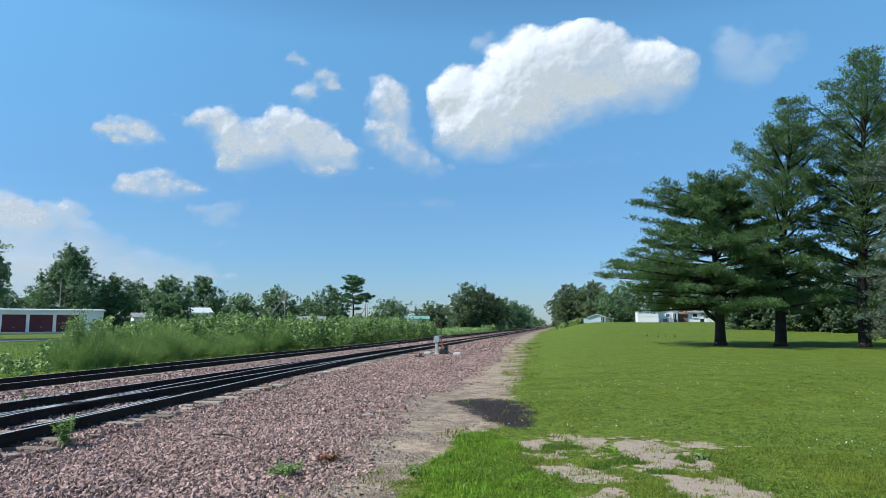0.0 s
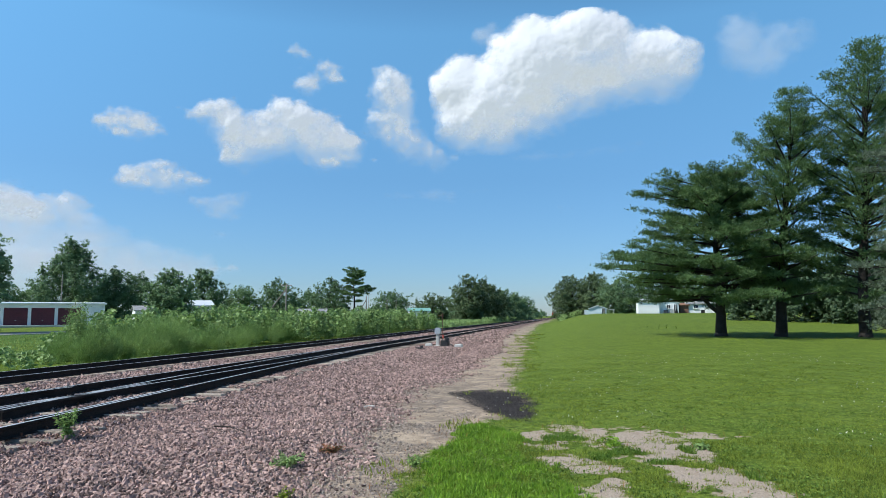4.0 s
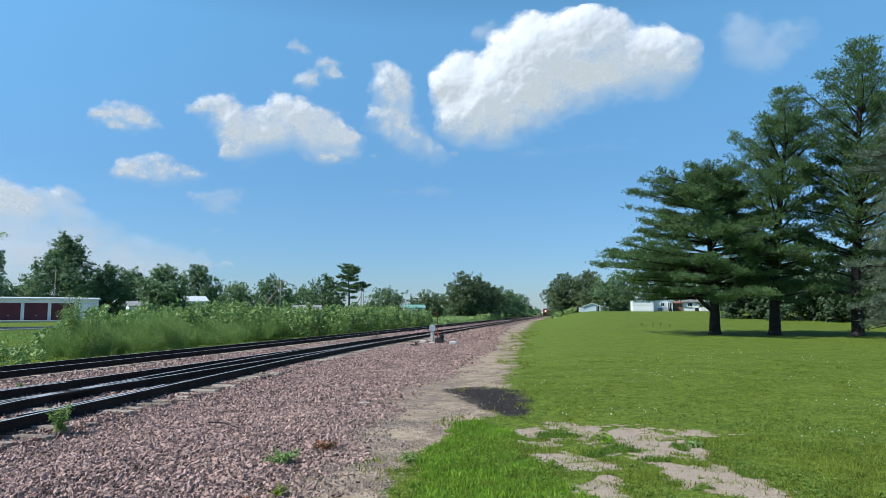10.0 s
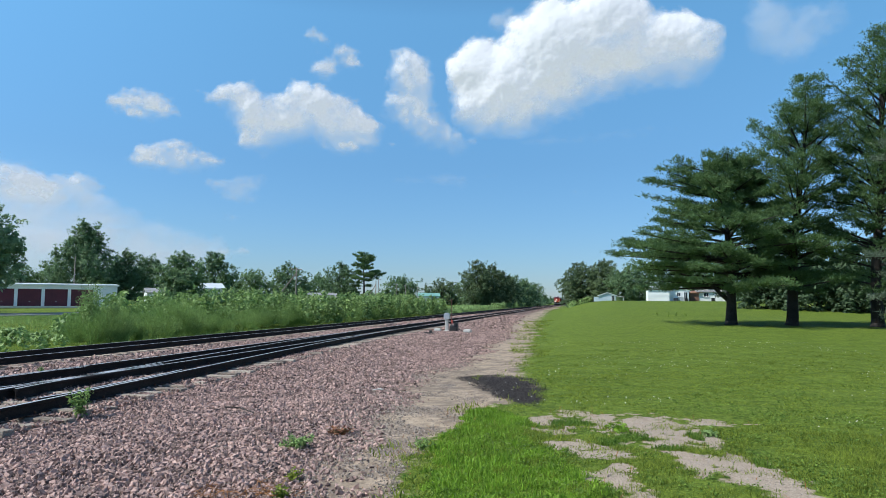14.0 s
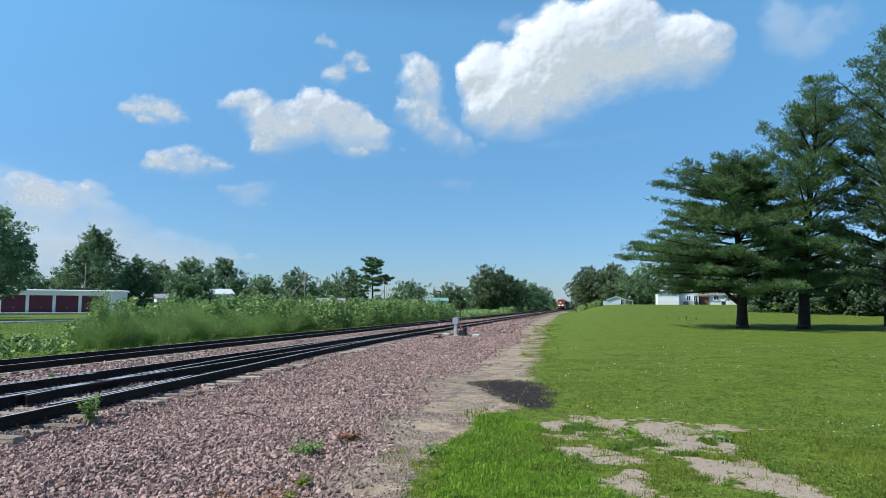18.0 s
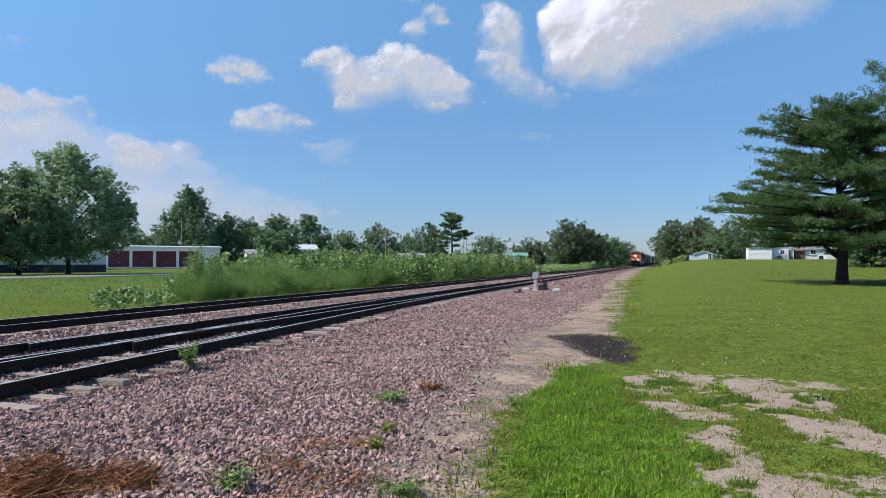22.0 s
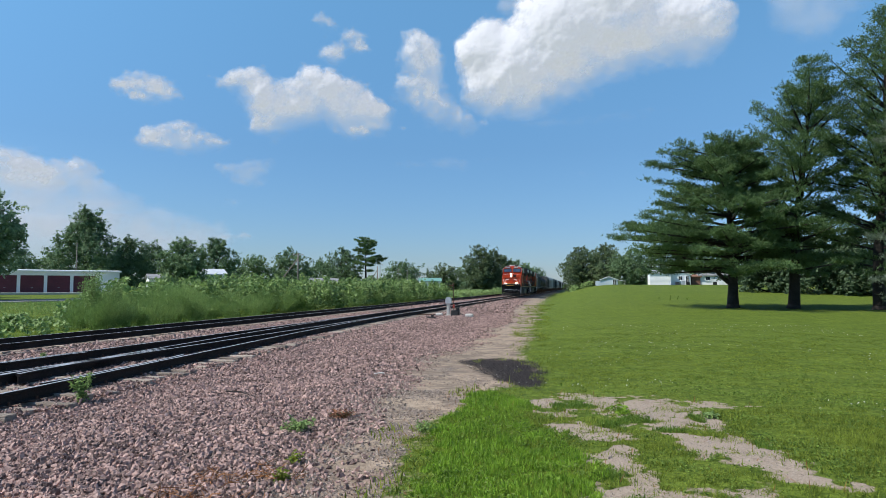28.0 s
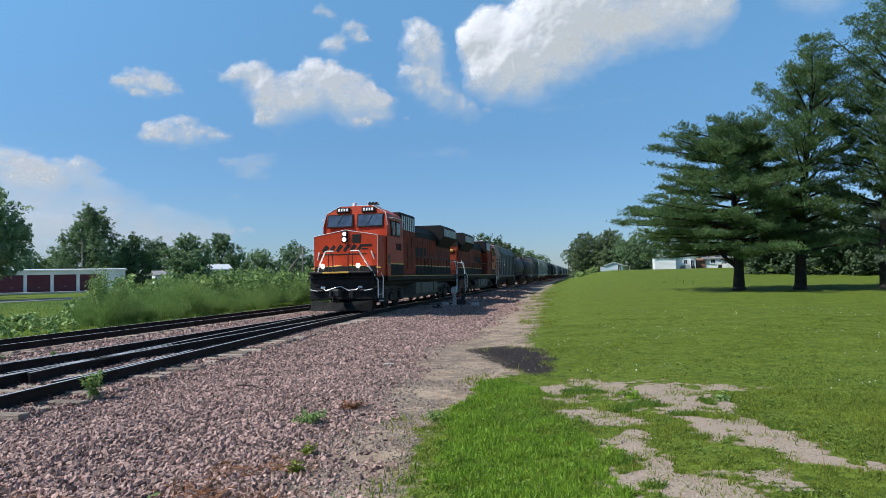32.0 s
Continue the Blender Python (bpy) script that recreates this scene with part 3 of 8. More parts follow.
def build_tracks():
    main = thing("railway_track", label="straight main railway track with dark worn rails", category="railway track", kind="structure")
    far = thing("railway_track", label="second railway track beside weeds with dark rails", category="railway track", kind="structure")
    side = thing("railway_track", label="siding track that leaves the main track at a turnout", category="railway track", kind="structure")
    for owner, cx in ((main, MAIN_X), (far, FAR_X)):
        for s in (-1, 1):
            part("rail", rail_mesh(straight_line(cx + s * HALF_GAUGE)), None, owner)
    for s in (-1, 1):
        part("rail", rail_mesh(siding_line(MAIN_X + s * HALF_GAUGE + 0.004)), None, side)
    # guard rails and wing rails beside the frog
    frog_y = POINTS_Y - math.sqrt(2 * TURN_R * 2 * HALF_GAUGE)
    def flared(f, y0, y1, sign):
        ys = np.linspace(y0, y1, 14)
        return [(f(y) + sign * 0.07 * max(0, 1 - min(y - y0, y1 - y) / 0.6), float(y)) for y in ys]
    part("guard_rail", rail_mesh(flared(lambda y: MAIN_X - HALF_GAUGE + 0.115, frog_y - 2.2, frog_y + 2.2, 1)), None, main)
    part("guard_rail", rail_mesh(flared(lambda y: MAIN_X + HALF_GAUGE + float(siding_shift(y)) - 0.115, frog_y - 2.2, frog_y + 2.2, -1)), None, side)
    part("wing_rail", rail_mesh(flared(lambda y: MAIN_X + HALF_GAUGE - 0.12, frog_y - 1.4, frog_y + 3.4, -1)), None, main)
    part("wing_rail", rail_mesh(flared(lambda y: MAIN_X - HALF_GAUGE + float(siding_shift(y)) + 0.12, frog_y - 1.4, frog_y + 3.4, 1)), None, side)
    s = Shape()
    s.box(MAIN_X + HALF_GAUGE, frog_y, RAIL_Z - 0.03, 0.2, 2.6, 0.05, 0.01)
    part("frog_casting", s, RAIL, side, "worn steel frog casting")
    tie = tie_shape().mesh("tie", TIE)
    r = random.Random(4)
    for owner, fx, ylist in ((main, lambda y: MAIN_X, np.arange(2, 70, 0.55)), (side, lambda y: MAIN_X + float(siding_shift(y)), np.arange(-4, 32, 0.55)), (far, lambda y: FAR_X, np.arange(4, 60, 0.55))):
        for y in ylist:
            ob = part("tie", tie, None, owner)
            if owner is not far and 3 < y < 24:
                for s in (-1, 1):
                    plate = part("tie_plate", TIE_PLATE, None, owner)
                    plate.matrix_basis = pose(fx(y) + s * HALF_GAUGE, y, RAIL_Z - 0.178, 0, 0, 0)
            ob.matrix_basis = pose(fx(y) + r.uniform(-0.12, 0.12) + (0.16 if owner is side else 0), y, RAIL_Z - (0.262 if owner is side else 0.28 if owner is main else 0.315) + r.uniform(-0.022, 0.01), r.uniform(-1, 1), r.uniform(-0.4, 0.4), r.uniform(-2, 2))


build_tracks()


# ---- trees ----
def leaf_quads(c, normal, size, rng, long=1.6):
    """Small leaf-shaped quads at centres c, facing about normal."""
    k = len(c)
    nrm = normal + rng.normal(0, 0.55, (k, 3))
    nrm /= np.linalg.norm(nrm, axis=1, keepdims=True) + 1e-9
    a = np.cross(nrm, rng.normal(0, 1, (k, 3)))
    a /= np.linalg.norm(a, axis=1, keepdims=True) + 1e-9
    b = np.cross(nrm, a)
    s = (size * rng.uniform(0.6, 1.35, k))[:, None]
    v = np.stack([c - a * s * long * 0.5, c - b * s * 0.42 + nrm * s * 0.1, c + a * s * long * 0.5, c + b * s * 0.42 + nrm * s * 0.1], 1).reshape(-1, 3)
    return v, np.arange(4 * k).reshape(-1, 4)


def tufts(c, out, size, rng, blades=6):
    """Sprays of thin needles at centres c that point outwards and up."""
    k = len(c)
    vs = []
    for _ in range(blades):
        d = out + rng.normal(0, 0.75, (k, 3))
        d[:, 2] += 0.25
        d /= np.linalg.norm(d, axis=1, keepdims=True) + 1e-9
        side = np.cross(d, rng.normal(0, 1, (k, 3)))
        side /= np.linalg.norm(side, axis=1, keepdims=True) + 1e-9
        s = (size * rng.uniform(0.7, 1.3, k))[:, None]
        vs.append(np.stack([c - side * s * 0.10, c + side * s * 0.10, c + d * s], 1))
    v = np.concatenate(vs, 1).reshape(-1, 3)
    return v, np.arange(len(v)).reshape(-1, 3)


def pine(name, label, x, y, h, reach, lean_left, base, seed, mat=NEEDLE, tilt=0.0, droop=0.0, tuft=0.34, count=1.0, power=0.8, trunk_r=0.36, category="pine tree", gap=1.0, lift=1.0, start=0.72, ragged=0.16, low=0.36):
    """A pine: tapered trunk, whorls of limbs and flat sprays of needles. reach: the longest limb; lean_left: how much longer limbs grow to -x."""
    rng = np.random.RandomState(seed)
    owner = thing(name, pose(x, y, float(height(x, y)) - 0.05, 0, tilt, 0), label, category)
    trunk = Shape()
    zs = np.linspace(0, h * 0.97, 12)
    pts = [(0.12 * (math.sin(z * 0.5 + seed) - math.sin(seed)), 0.1 * (math.cos(z * 0.4 + seed) - math.cos(seed)), z) for z in zs]
    trunk.tube(pts, trunk_r, 9, r2=0.03)
    trunk.tube([(0, 0, -0.1), (0, 0, 0.5)], trunk_r * 1.4, 11, r2=trunk_r * 0.9)
    trunk.tube([(0, 0, -0.1), (0, 0, 1.5)], trunk_r * 1.16, 11, r2=trunk_r * 0.8)
    part("trunk", trunk, BARK, owner, smooth=True)
    cs, outs = [], []
    z = base
    while z < h - 0.3:
        u = (z - base) / (h - base)
        full = reach * (1 - u) ** power * min(1.0, start + u * 0.9) * rng.uniform(1 - ragged, 1 + ragged)
        for k in range(rng.randint(5, 9)):
            a = k * 2.4 + z * 1.7 + rng.uniform(-0.6, 0.6)
            way = np.array([math.cos(a), math.sin(a), 0])
            length = full * rng.uniform(low, 1.15) * (1 + lean_left * max(0, -way[0]) - 0.35 * abs(lean_left) * max(0, way[0]))
            length = max(0.35, min(length, reach * 1.22))
            rise = lift * (rng.uniform(0.02, 0.24) + 0.55 * u) - droop
            zz = z + rng.uniform(-0.55, 0.55)
            n = 6
            line = np.array([np.array([0, 0, zz]) + way * length * t + np.array([0, 0, length * (rise * t - 0.18 * t * t + 0.12 * t ** 3)]) for t in np.linspace(0, 1, n)])
            if length > 1.6:
                part("limb", Shape().tube(line, 0.035 + 0.016 * length, 4, r2=0.012), BARK, owner)
            across = np.array([-way[1], way[0], 0])
            def along(t):
                return np.array([np.interp(t, np.linspace(0, 1, n), line[:, i]) for i in range(3)])
            # twigs to both sides, each with a row of needle clumps towards its tip
            for j in range(int(2 + 2.9 * length)):
                t0 = 1 - 0.74 * rng.rand() ** 1.25
                side = (1 if j % 2 else -1) * rng.uniform(0.25, 1.0)
                turn = way * (1 - 0.5 * abs(side)) + across * side + np.array([0, 0, rng.uniform(-0.02, 0.3) * (0.5 + u)])
                twig = (0.34 * length * (1.08 - t0) + rng.uniform(0.22, 0.5)) * rng.uniform(0.6, 1.15)
                for q in np.arange(twig, 0.12, -rng.uniform(0.24, 0.36)):
                    if q < 0.4 * twig and rng.rand() < 0.4:
                        continue
                    m = max(3, int(count * rng.uniform(8, 16)))
                    plump = rng.uniform(0.7, 1.35)
                    spot = along(t0) + turn * q
                    cs.append(spot + rng.normal(0, 1, (m, 3)) * np.array([0.165, 0.165, 0.09]) * plump + [0, 0, 0.06])
                    outs.append(np.tile(turn * 0.8 + [0, 0, 0.35], (m, 1)))
        z += gap * rng.uniform(0.36, 0.62) * (0.7 + 0.5 * (1 - u))
    c = np.concatenate(cs)
    o = np.concatenate(outs)
    part("crown", soup("crown", *tufts(c, o, tuft, rng, 4), mat), None, owner)
    return owner


def broadleaf(name, label, x, y, h, wide, seed, leaves=5000, leaf=0.35, mat=LEAF, base=0.22, trunk_r=0.25, peak=1.0, clumps=34, category="tree", stems=1, z=None, full=1.0):
    """A leafy tree: trunk, forked limbs, and a crown of leaf clumps with gaps between them. peak above 1 narrows the top."""
    rng = np.random.RandomState(seed)
    owner = thing(name, pose(x, y, (float(height(x, y)) if z is None else z) - 0.05), label, category)
    trunk = Shape()
    blobs = []
    for k in range(clumps):
        u = (k + 0.5) / clumps
        zc = h * (base + (0.97 - base) * u)
        prof = (math.sin(math.pi * min(1, 0.16 + 0.84 * u) ** peak) ** 0.7) if peak <= 1 else ((1 - u) ** 0.6 * min(1, 0.6 + 1.6 * u))
        a = k * 2.4 + rng.uniform(-0.5, 0.5)
        rr = wide * 0.46 * prof * math.sqrt(rng.uniform(0.12, 1.0))
        size = full * (0.06 + 0.075 * rng.rand()) * (0.6 * wide + 0.4 * h) * (0.55 + 0.45 * prof)
        blobs.append((np.array([rr * math.cos(a), rr * math.sin(a), min(zc + rng.normal(0, 0.03 * h), h - size * 0.6)]), size))
    for s in range(stems):
        o = (rng.uniform(-0.4, 0.4) * (stems > 1), rng.uniform(-0.4, 0.4) * (stems > 1))
        trunk.tube([(o[0], o[1], -0.1), (o[0], o[1], 0.1 * h), (o[0] * 1.5 + 0.1, o[1] * 1.5, base * h), (o[0] * 2, o[1] * 2 + 0.1, 0.55 * h), (0, 0, 0.8 * h)], trunk_r, 7, r2=0.04)
    for c, s in blobs[:: max(1, clumps // 14)]:
        z0 = max(base * h * 0.8, c[2] - 0.28 * h)
        trunk.tube([(0, 0, z0), (c[0] * 0.45, c[1] * 0.45, (z0 + c[2]) / 2), tuple(c)], trunk_r * 0.38, 5, r2=0.03)
    part("trunk", trunk, BARK, owner, smooth=True)
    weight = np.array([s * s for _, s in blobs])
    pick = rng.choice(len(blobs), leaves, p=weight / weight.sum())
    d = rng.normal(0, 1, (leaves, 3))
    d /= np.linalg.norm(d, axis=1, keepdims=True)
    leaves_r = rng.uniform(0.3, 1.25, leaves)
    r = leaves_r ** 0.6
    cen, siz = np.array([b[0] for b in blobs])[pick], np.array([b[1] for b in blobs])[pick]
    # each clump is a lobe that points outwards and up, and thins to a tip
    axis = cen - np.array([0, 0, 0.42 * h])
    axis /= np.linalg.norm(axis, axis=1, keepdims=True) + 1e-9
    axis = axis * [0.75, 0.75, 0.45] + [0, 0, 0.8 if full < 1.2 else 0.3]
    axis /= np.linalg.norm(axis, axis=1, keepdims=True)
    # leaves sit in sprays that point outwards and up, with gaps between them
    sprays = max(60, leaves // 22)
    along = rng.uniform(-0.8, 1.0, leaves)
    reach = np.where(along > 0, (1 - along) ** 0.5, np.sqrt(1 - np.minimum(along * along, 1)))
    c = cen + axis * (along * siz)[:, None] + d * (r * siz * (0.2 + 0.85 * reach))[:, None]
    own = rng.randint(0, sprays, leaves)
    way = d[:sprays] * 0.8 + axis[:sprays] * 0.7 + rng.normal(0, 0.35, (sprays, 3))
    way /= np.linalg.norm(way, axis=1, keepdims=True)
    span = leaf * rng.uniform(2.0, 4.2, sprays)[own]
    t = rng.uniform(0, 1, leaves)
    c = c[:sprays][own] + way[own] * (span * t)[:, None] + rng.normal(0, 0.30, (leaves, 3)) * (span * (1.1 - 0.7 * t))[:, None]
    part("crown", soup("crown", *leaf_quads(c, way[own] * 0.5 + [0, 0, 0.7], leaf, rng), mat), None, owner)
    return owner


def plant_trees():
    broad = pine("pine_tree", "broad dark green pine with long low limbs on a lawn", 10.25, 48, 11.3, 6.6, 0.28, 2.4, 1, power=0.5, count=1.2, tilt=0.5, gap=0.72, tuft=0.185, ragged=0.12, low=0.5, lift=0.6, start=0.8)
    # a heavy limb forks low from its trunk
    part("limb", Shape().tube([(0.0, 0, 1.55), (-0.55, 0, 2.0), (-1.1, 0.05, 2.6), (-2.0, 0.1, 3.1), (-3.2, 0.2, 3.45)], 0.17, 7, r2=0.05), BARK, broad)
    pine("pine_tree", "tall dark green pine with a pointed top", 14.0, 48, 16.6, 5.2, 0.1, 2.7, 2, ragged=0.28, power=0.75, tilt=5.5, count=1.05, gap=1.02, tuft=0.175, lift=1.8, low=0.3)
    pine("pine_tree", "tallest dark green pine with bare trunk showing", 18.9, 47.5, 19.7, 5.2, 0.12, 2.5, 3, ragged=0.28, power=0.75, tilt=3.5, count=1.05, gap=1.02, tuft=0.175, lift=1.8, low=0.3)
    pine("spruce_tree", "grey-green spruce with drooping limbs", 20.0, 41.5, 17.0, 4.3, 0.15, 1.4, 4, NEEDLE_BLUE, 3.0, 0.35, 0.19, 1.0, 0.7, 0.3, "spruce tree")
    spots = [
        # x, y, height, width, leaves, leaf size, material, lowest leaf, narrowing
        ("maple_tree", "young maple with a dark crown in front of a house", -59.7, 42.2, 7.5, 6.8, 9000, 0.3, LEAF_MAPLE, 0.17, 1.0),
        ("maple_tree", "large full maple beside a mobile home", -57.6, 46.6, 9.2, 8.4, 9500, 0.3, LEAF_MAPLE, 0.18, 1.0),
        ("maple_tree", "large maple with a spreading crown", -57.6, 52.0, 12.2, 12.2, 17000, 0.3, LEAF_MAPLE, 0.17, 1.0),
        ("maple_tree", "maple with a spreading dark crown", -62, 36.5, 9.6, 9.0, 7000, 0.32, LEAF_MAPLE, 0.17, 1.0),
        ("tree", "tall broad leafy tree behind storage garages", -95.3, 115.8, 14.6, 17.0, 22000, 0.36, LEAF, 0.05, 1.3),
        ("tree", "dark leafy tree behind a garage", -90.2, 122.3, 9.7, 8.2, 6000, 0.36, LEAF, 0.1, 1.0),
        ("tree", "slim leafy tree behind a garage", -91.1, 131.5, 9.5, 6.0, 4500, 0.36, LEAF, 0.1, 1.0),
        ("tree", "small far leafy tree behind a garage", -103.2, 108.9, 6.4, 5.2, 3000, 0.36, LEAF, 0.1, 1.0),
        ("tree", "small far leafy tree behind a garage", -104.6, 118.4, 6.9, 6.4, 3500, 0.36, LEAF, 0.1, 1.0),
        ("tree", "leafy tree beside a white shed", -65.8, 102.8, 8.3, 7.4, 8500, 0.32, LEAF, 0.06, 1.0),
        ("tree", "leafy tree behind a white shed", -75.1, 129.9, 9.8, 8.6, 7000, 0.36, LEAF, 0.1, 1.0),
        ("tree", "low round leafy tree", -75.3, 146.8, 6.9, 11.4, 5000, 0.4, LEAF, 0.06, 1.0),
        ("tree", "round leafy tree behind a utility pole", -69.8, 155.0, 8.6, 9.6, 5500, 0.4, LEAF, 0.06, 1.0),
        ("tree", "low leafy tree behind weeds", -73.9, 185.8, 7.1, 10.5, 3500, 0.45, LEAF, 0.06, 1.0),
        ("tree", "round leafy tree behind weeds", -59.7, 164.5, 9.5, 9.6, 6000, 0.4, LEAF, 0.06, 1.0),
        ("tree", "round leafy tree behind thin poles", -52.5, 198.2, 7.5, 11.6, 5000, 0.42, LEAF, 0.05, 1.0),
        ("tree", "low leafy tree by the track", -43, 215, 7.0, 12, 3500, 0.5, LEAF_DULL, 0.05, 1.0),
        ("tree", "low leafy tree by the track", -36, 235, 8.5, 13, 3500, 0.5, LEAF, 0.05, 1.0),
        ("tree", "tall leafy tree beside the track", -26.0, 180, 11.8, 9.0, 9000, 0.36, LEAF_DULL, 0.03, 1.0),
        ("tree", "tall leafy tree beside the track", -22.8, 187, 11.4, 8.6, 9000, 0.36, LEAF_DULL, 0.03, 1.0),
        ("tree", "dull green tree beside the track", -21.5, 200, 10.0, 9.5, 5500, 0.42, LEAF_DULL, 0.03, 1.0),
        ("tree", "dark leafy tree beside the track", -20.5, 222, 9.5, 10, 5000, 0.45, LEAF, 0.03, 1.0),
        ("tree", "dark leafy tree beside the track", -20.0, 248, 9.0, 11, 4500, 0.5, LEAF, 0.03, 1.0),
        ("tree", "dark leafy tree beside the track", -20.5, 285, 9.0, 12, 4000, 0.5, LEAF, 0.03, 1.0),
        ("tree", "dark leafy tree beside the track", -20.5, 330, 10, 13, 4000, 0.6, LEAF, 0.03, 1.0),
        ("tree", "large round leafy tree beyond the lawn", 1.5, 190, 10.3, 12.0, 11000, 0.36, LEAF_DULL, 0.02, 1.0),
        ("tree", "large round leafy tree beyond the lawn", 7.7, 185.8, 10.0, 14.0, 12000, 0.36, LEAF_DULL, 0.02, 1.0),
        ("tree", "dark leafy tree behind a shed", 12.8, 177.6, 7.8, 10.0, 7000, 0.36, LEAF, 0.02, 1.0),
        ("tree", "dark leafy tree behind a white house", 18.3, 174, 8.6, 11.5, 7000, 0.36, LEAF, 0.02, 1.0),
        ("tree", "dark leafy tree near the track", 0.2, 215, 8.0, 7, 4000, 0.45, LEAF, 0.02, 1.0),
        ("tree", "dark leafy tree behind white houses", 26, 150, 12.0, 13, 5000, 0.45, LEAF, 0.03, 1.0),
        ("tree", "dark leafy tree behind white houses", 36, 140, 12.0, 13, 5000, 0.45, LEAF, 0.03, 1.0),
        ("tree", "dark leafy tree in a hedge behind pines", 26, 80, 7.0, 9, 5500, 0.34, LEAF_DARK, 0.01, 1.0),
        ("tree", "dark leafy tree in a hedge behind pines", 31, 77, 8.0, 9, 5500, 0.34, LEAF_DARK, 0.01, 1.0),
        ("tree", "dark leafy tree in a hedge behind pines", 36, 74, 9.0, 9.5, 5500, 0.34, LEAF_DARK, 0.01, 1.0),
        ("tree", "dark leafy tree in a hedge behind pines", 41, 71, 10.0, 10, 5500, 0.34, LEAF_DARK, 0.01, 1.0),
        ("tree", "dark leafy tree in a hedge behind pines", 46, 68, 11.0, 10, 5500, 0.34, LEAF_DARK, 0.01, 1.0),
        ("tree", "low dark tree in a hedge behind pines", 22, 84, 4.5, 7, 4500, 0.32, LEAF_DARK, 0.01, 1.0),
        ("tree", "low dark tree in a hedge behind pines", 28.5, 76, 4.5, 7, 4500, 0.32, LEAF_DARK, 0.01, 1.0),
        ("tree", "low dark tree in a hedge behind pines", 33.5, 73, 5, 7, 4500, 0.32, LEAF_DARK, 0.01, 1.0),
        ("tree", "low dark tree in a hedge behind pines", 38.5, 70, 5, 7, 4500, 0.32, LEAF_DARK, 0.01, 1.0),
    ]
    for i, (name, label, x, y, h, w, leaves, leaf, mat, base, peak) in enumerate(spots):
        broadleaf(name, label, x, y, h, w, 20 + i, int((2.0 if y < 60 else 1.6) * leaves), leaf * (0.74 if y < 60 else 0.8), mat, base, 0.14 + 0.012 * h, peak, 70 + 3 * int(h) if y < 60 else 52 if h < 10.2 else 78, full=1.0 if y < 60 else 1.55)
    # a lone conifer with flat plates of needles, far behind the weeds
    pine("conifer_tree", "lone dark conifer with flat tiers behind weeds", -52.8, 163, 12.4, 4.9, 0.0, 4.6, 31, tuft=0.42, count=0.5, gap=2.0, power=0.34, lift=0.6, start=0.7, ragged=0.3, low=0.5, trunk_r=0.3, category="conifer")
    # low far woods along the horizon
    rng = np.random.RandomState(5)
    vs, fs, k = [], [], 0
    for _ in range(900):
        a = rng.uniform(radians(-64), radians(48))
        dist = rng.uniform(420, 900)
        cx, cy = math.sin(a) * dist, math.cos(a) * dist
        if -24 < cx < 6 and cy > 0:
            continue
        hh, ww = rng.uniform(4, 9), rng.uniform(8, 16)
        m = 36
        d = rng.normal(0, 1, (m, 3))
        d /= np.linalg.norm(d, axis=1, keepdims=True)
        d[:, 2] = np.abs(d[:, 2])
        c = np.array([cx, cy, 0.6]) + d * [ww / 2, ww / 2, hh] * rng.uniform(0.75, 1.0, (m, 1))
        v, f = leaf_quads(c, d, 2.8, rng)
        vs.append(v), fs.append(f + k)
        k += len(v)
    tagged(new("far_woods", soup("far_woods", np.concatenate(vs), np.concatenate(fs), LEAF)), "low dark line of distant trees along the horizon", "trees", kind="stuff")


plant_trees()


# ---- buildings ----
def window(owner, w, h, m, label=""):
    """A window with frame, pane and sill, centred at m, facing local -y."""
    f = Shape()
    for sx, cx, sz, cz in ((0.07, -w / 2, h, 0), (0.07, w / 2, h, 0), (w, 0, 0.07, -h / 2), (w, 0, 0.07, h / 2), (0.04, 0, h, 0)):
        f.box(cx, -0.03, cz, sx, 0.08, sz, 0.01, m)
    win = part("window", f, WHITE, owner, label)
    part("pane", Shape().box(0, 0.0, 0, w, 0.03, h, 0.004, m), GLASS, win)
    part("sill", Shape().box(0, -0.07, -h / 2 - 0.06, w + 0.14, 0.14, 0.05, 0.01, m), WHITE, win)
    return win


def siding_wall(name, w, h, m, mat, owner, board=0.2, label="", gable=0.0):
    """A wall of overlapping boards, from its lower left corner, facing local -y. gable: how much higher its middle is."""
    s = Shape()
    s.box(w / 2, 0.1, h / 2, w, 0.16, h, 0.005, m)
    if gable:
        s.prism([(0, h), (w, h), (w / 2, h + gable)], 0.03, 0.17, "y", m)
    wall = part(name, s, mat, owner, label)
    n = int((h + gable) / board)
    for i in range(n):
        z = i * board
        x0, x1 = 0.0, w
        if z + board > h and gable:
            k = (z + board - h) / gable
            x0, x1 = w / 2 * k, w - w / 2 * k
        if x1 - x0 > 0.1:
            part("siding_board", Shape().prism([(0.015, z), (-0.035, z), (-0.012, z + board), (0.015, z + board)], x0, x1, "x", m), mat, wall)
    return wall


def gable_roof(w, d, h, rise, over, mat, m, owner, label=""):
    """A gable roof over a w x d plan with its ridge along x at local y = d / 2."""
    s = Shape()
    t = 0.14
    s.prism([(-over, h - rise * over / (d / 2)), (d / 2, h + rise), (d + over, h - rise * over / (d / 2)), (d + over, h - rise * over / (d / 2) + t), (d / 2, h + rise + t), (-over, h - rise * over / (d / 2) + t)], -over, w + over, "x", m)
    return part("roof", s, mat, owner, label)


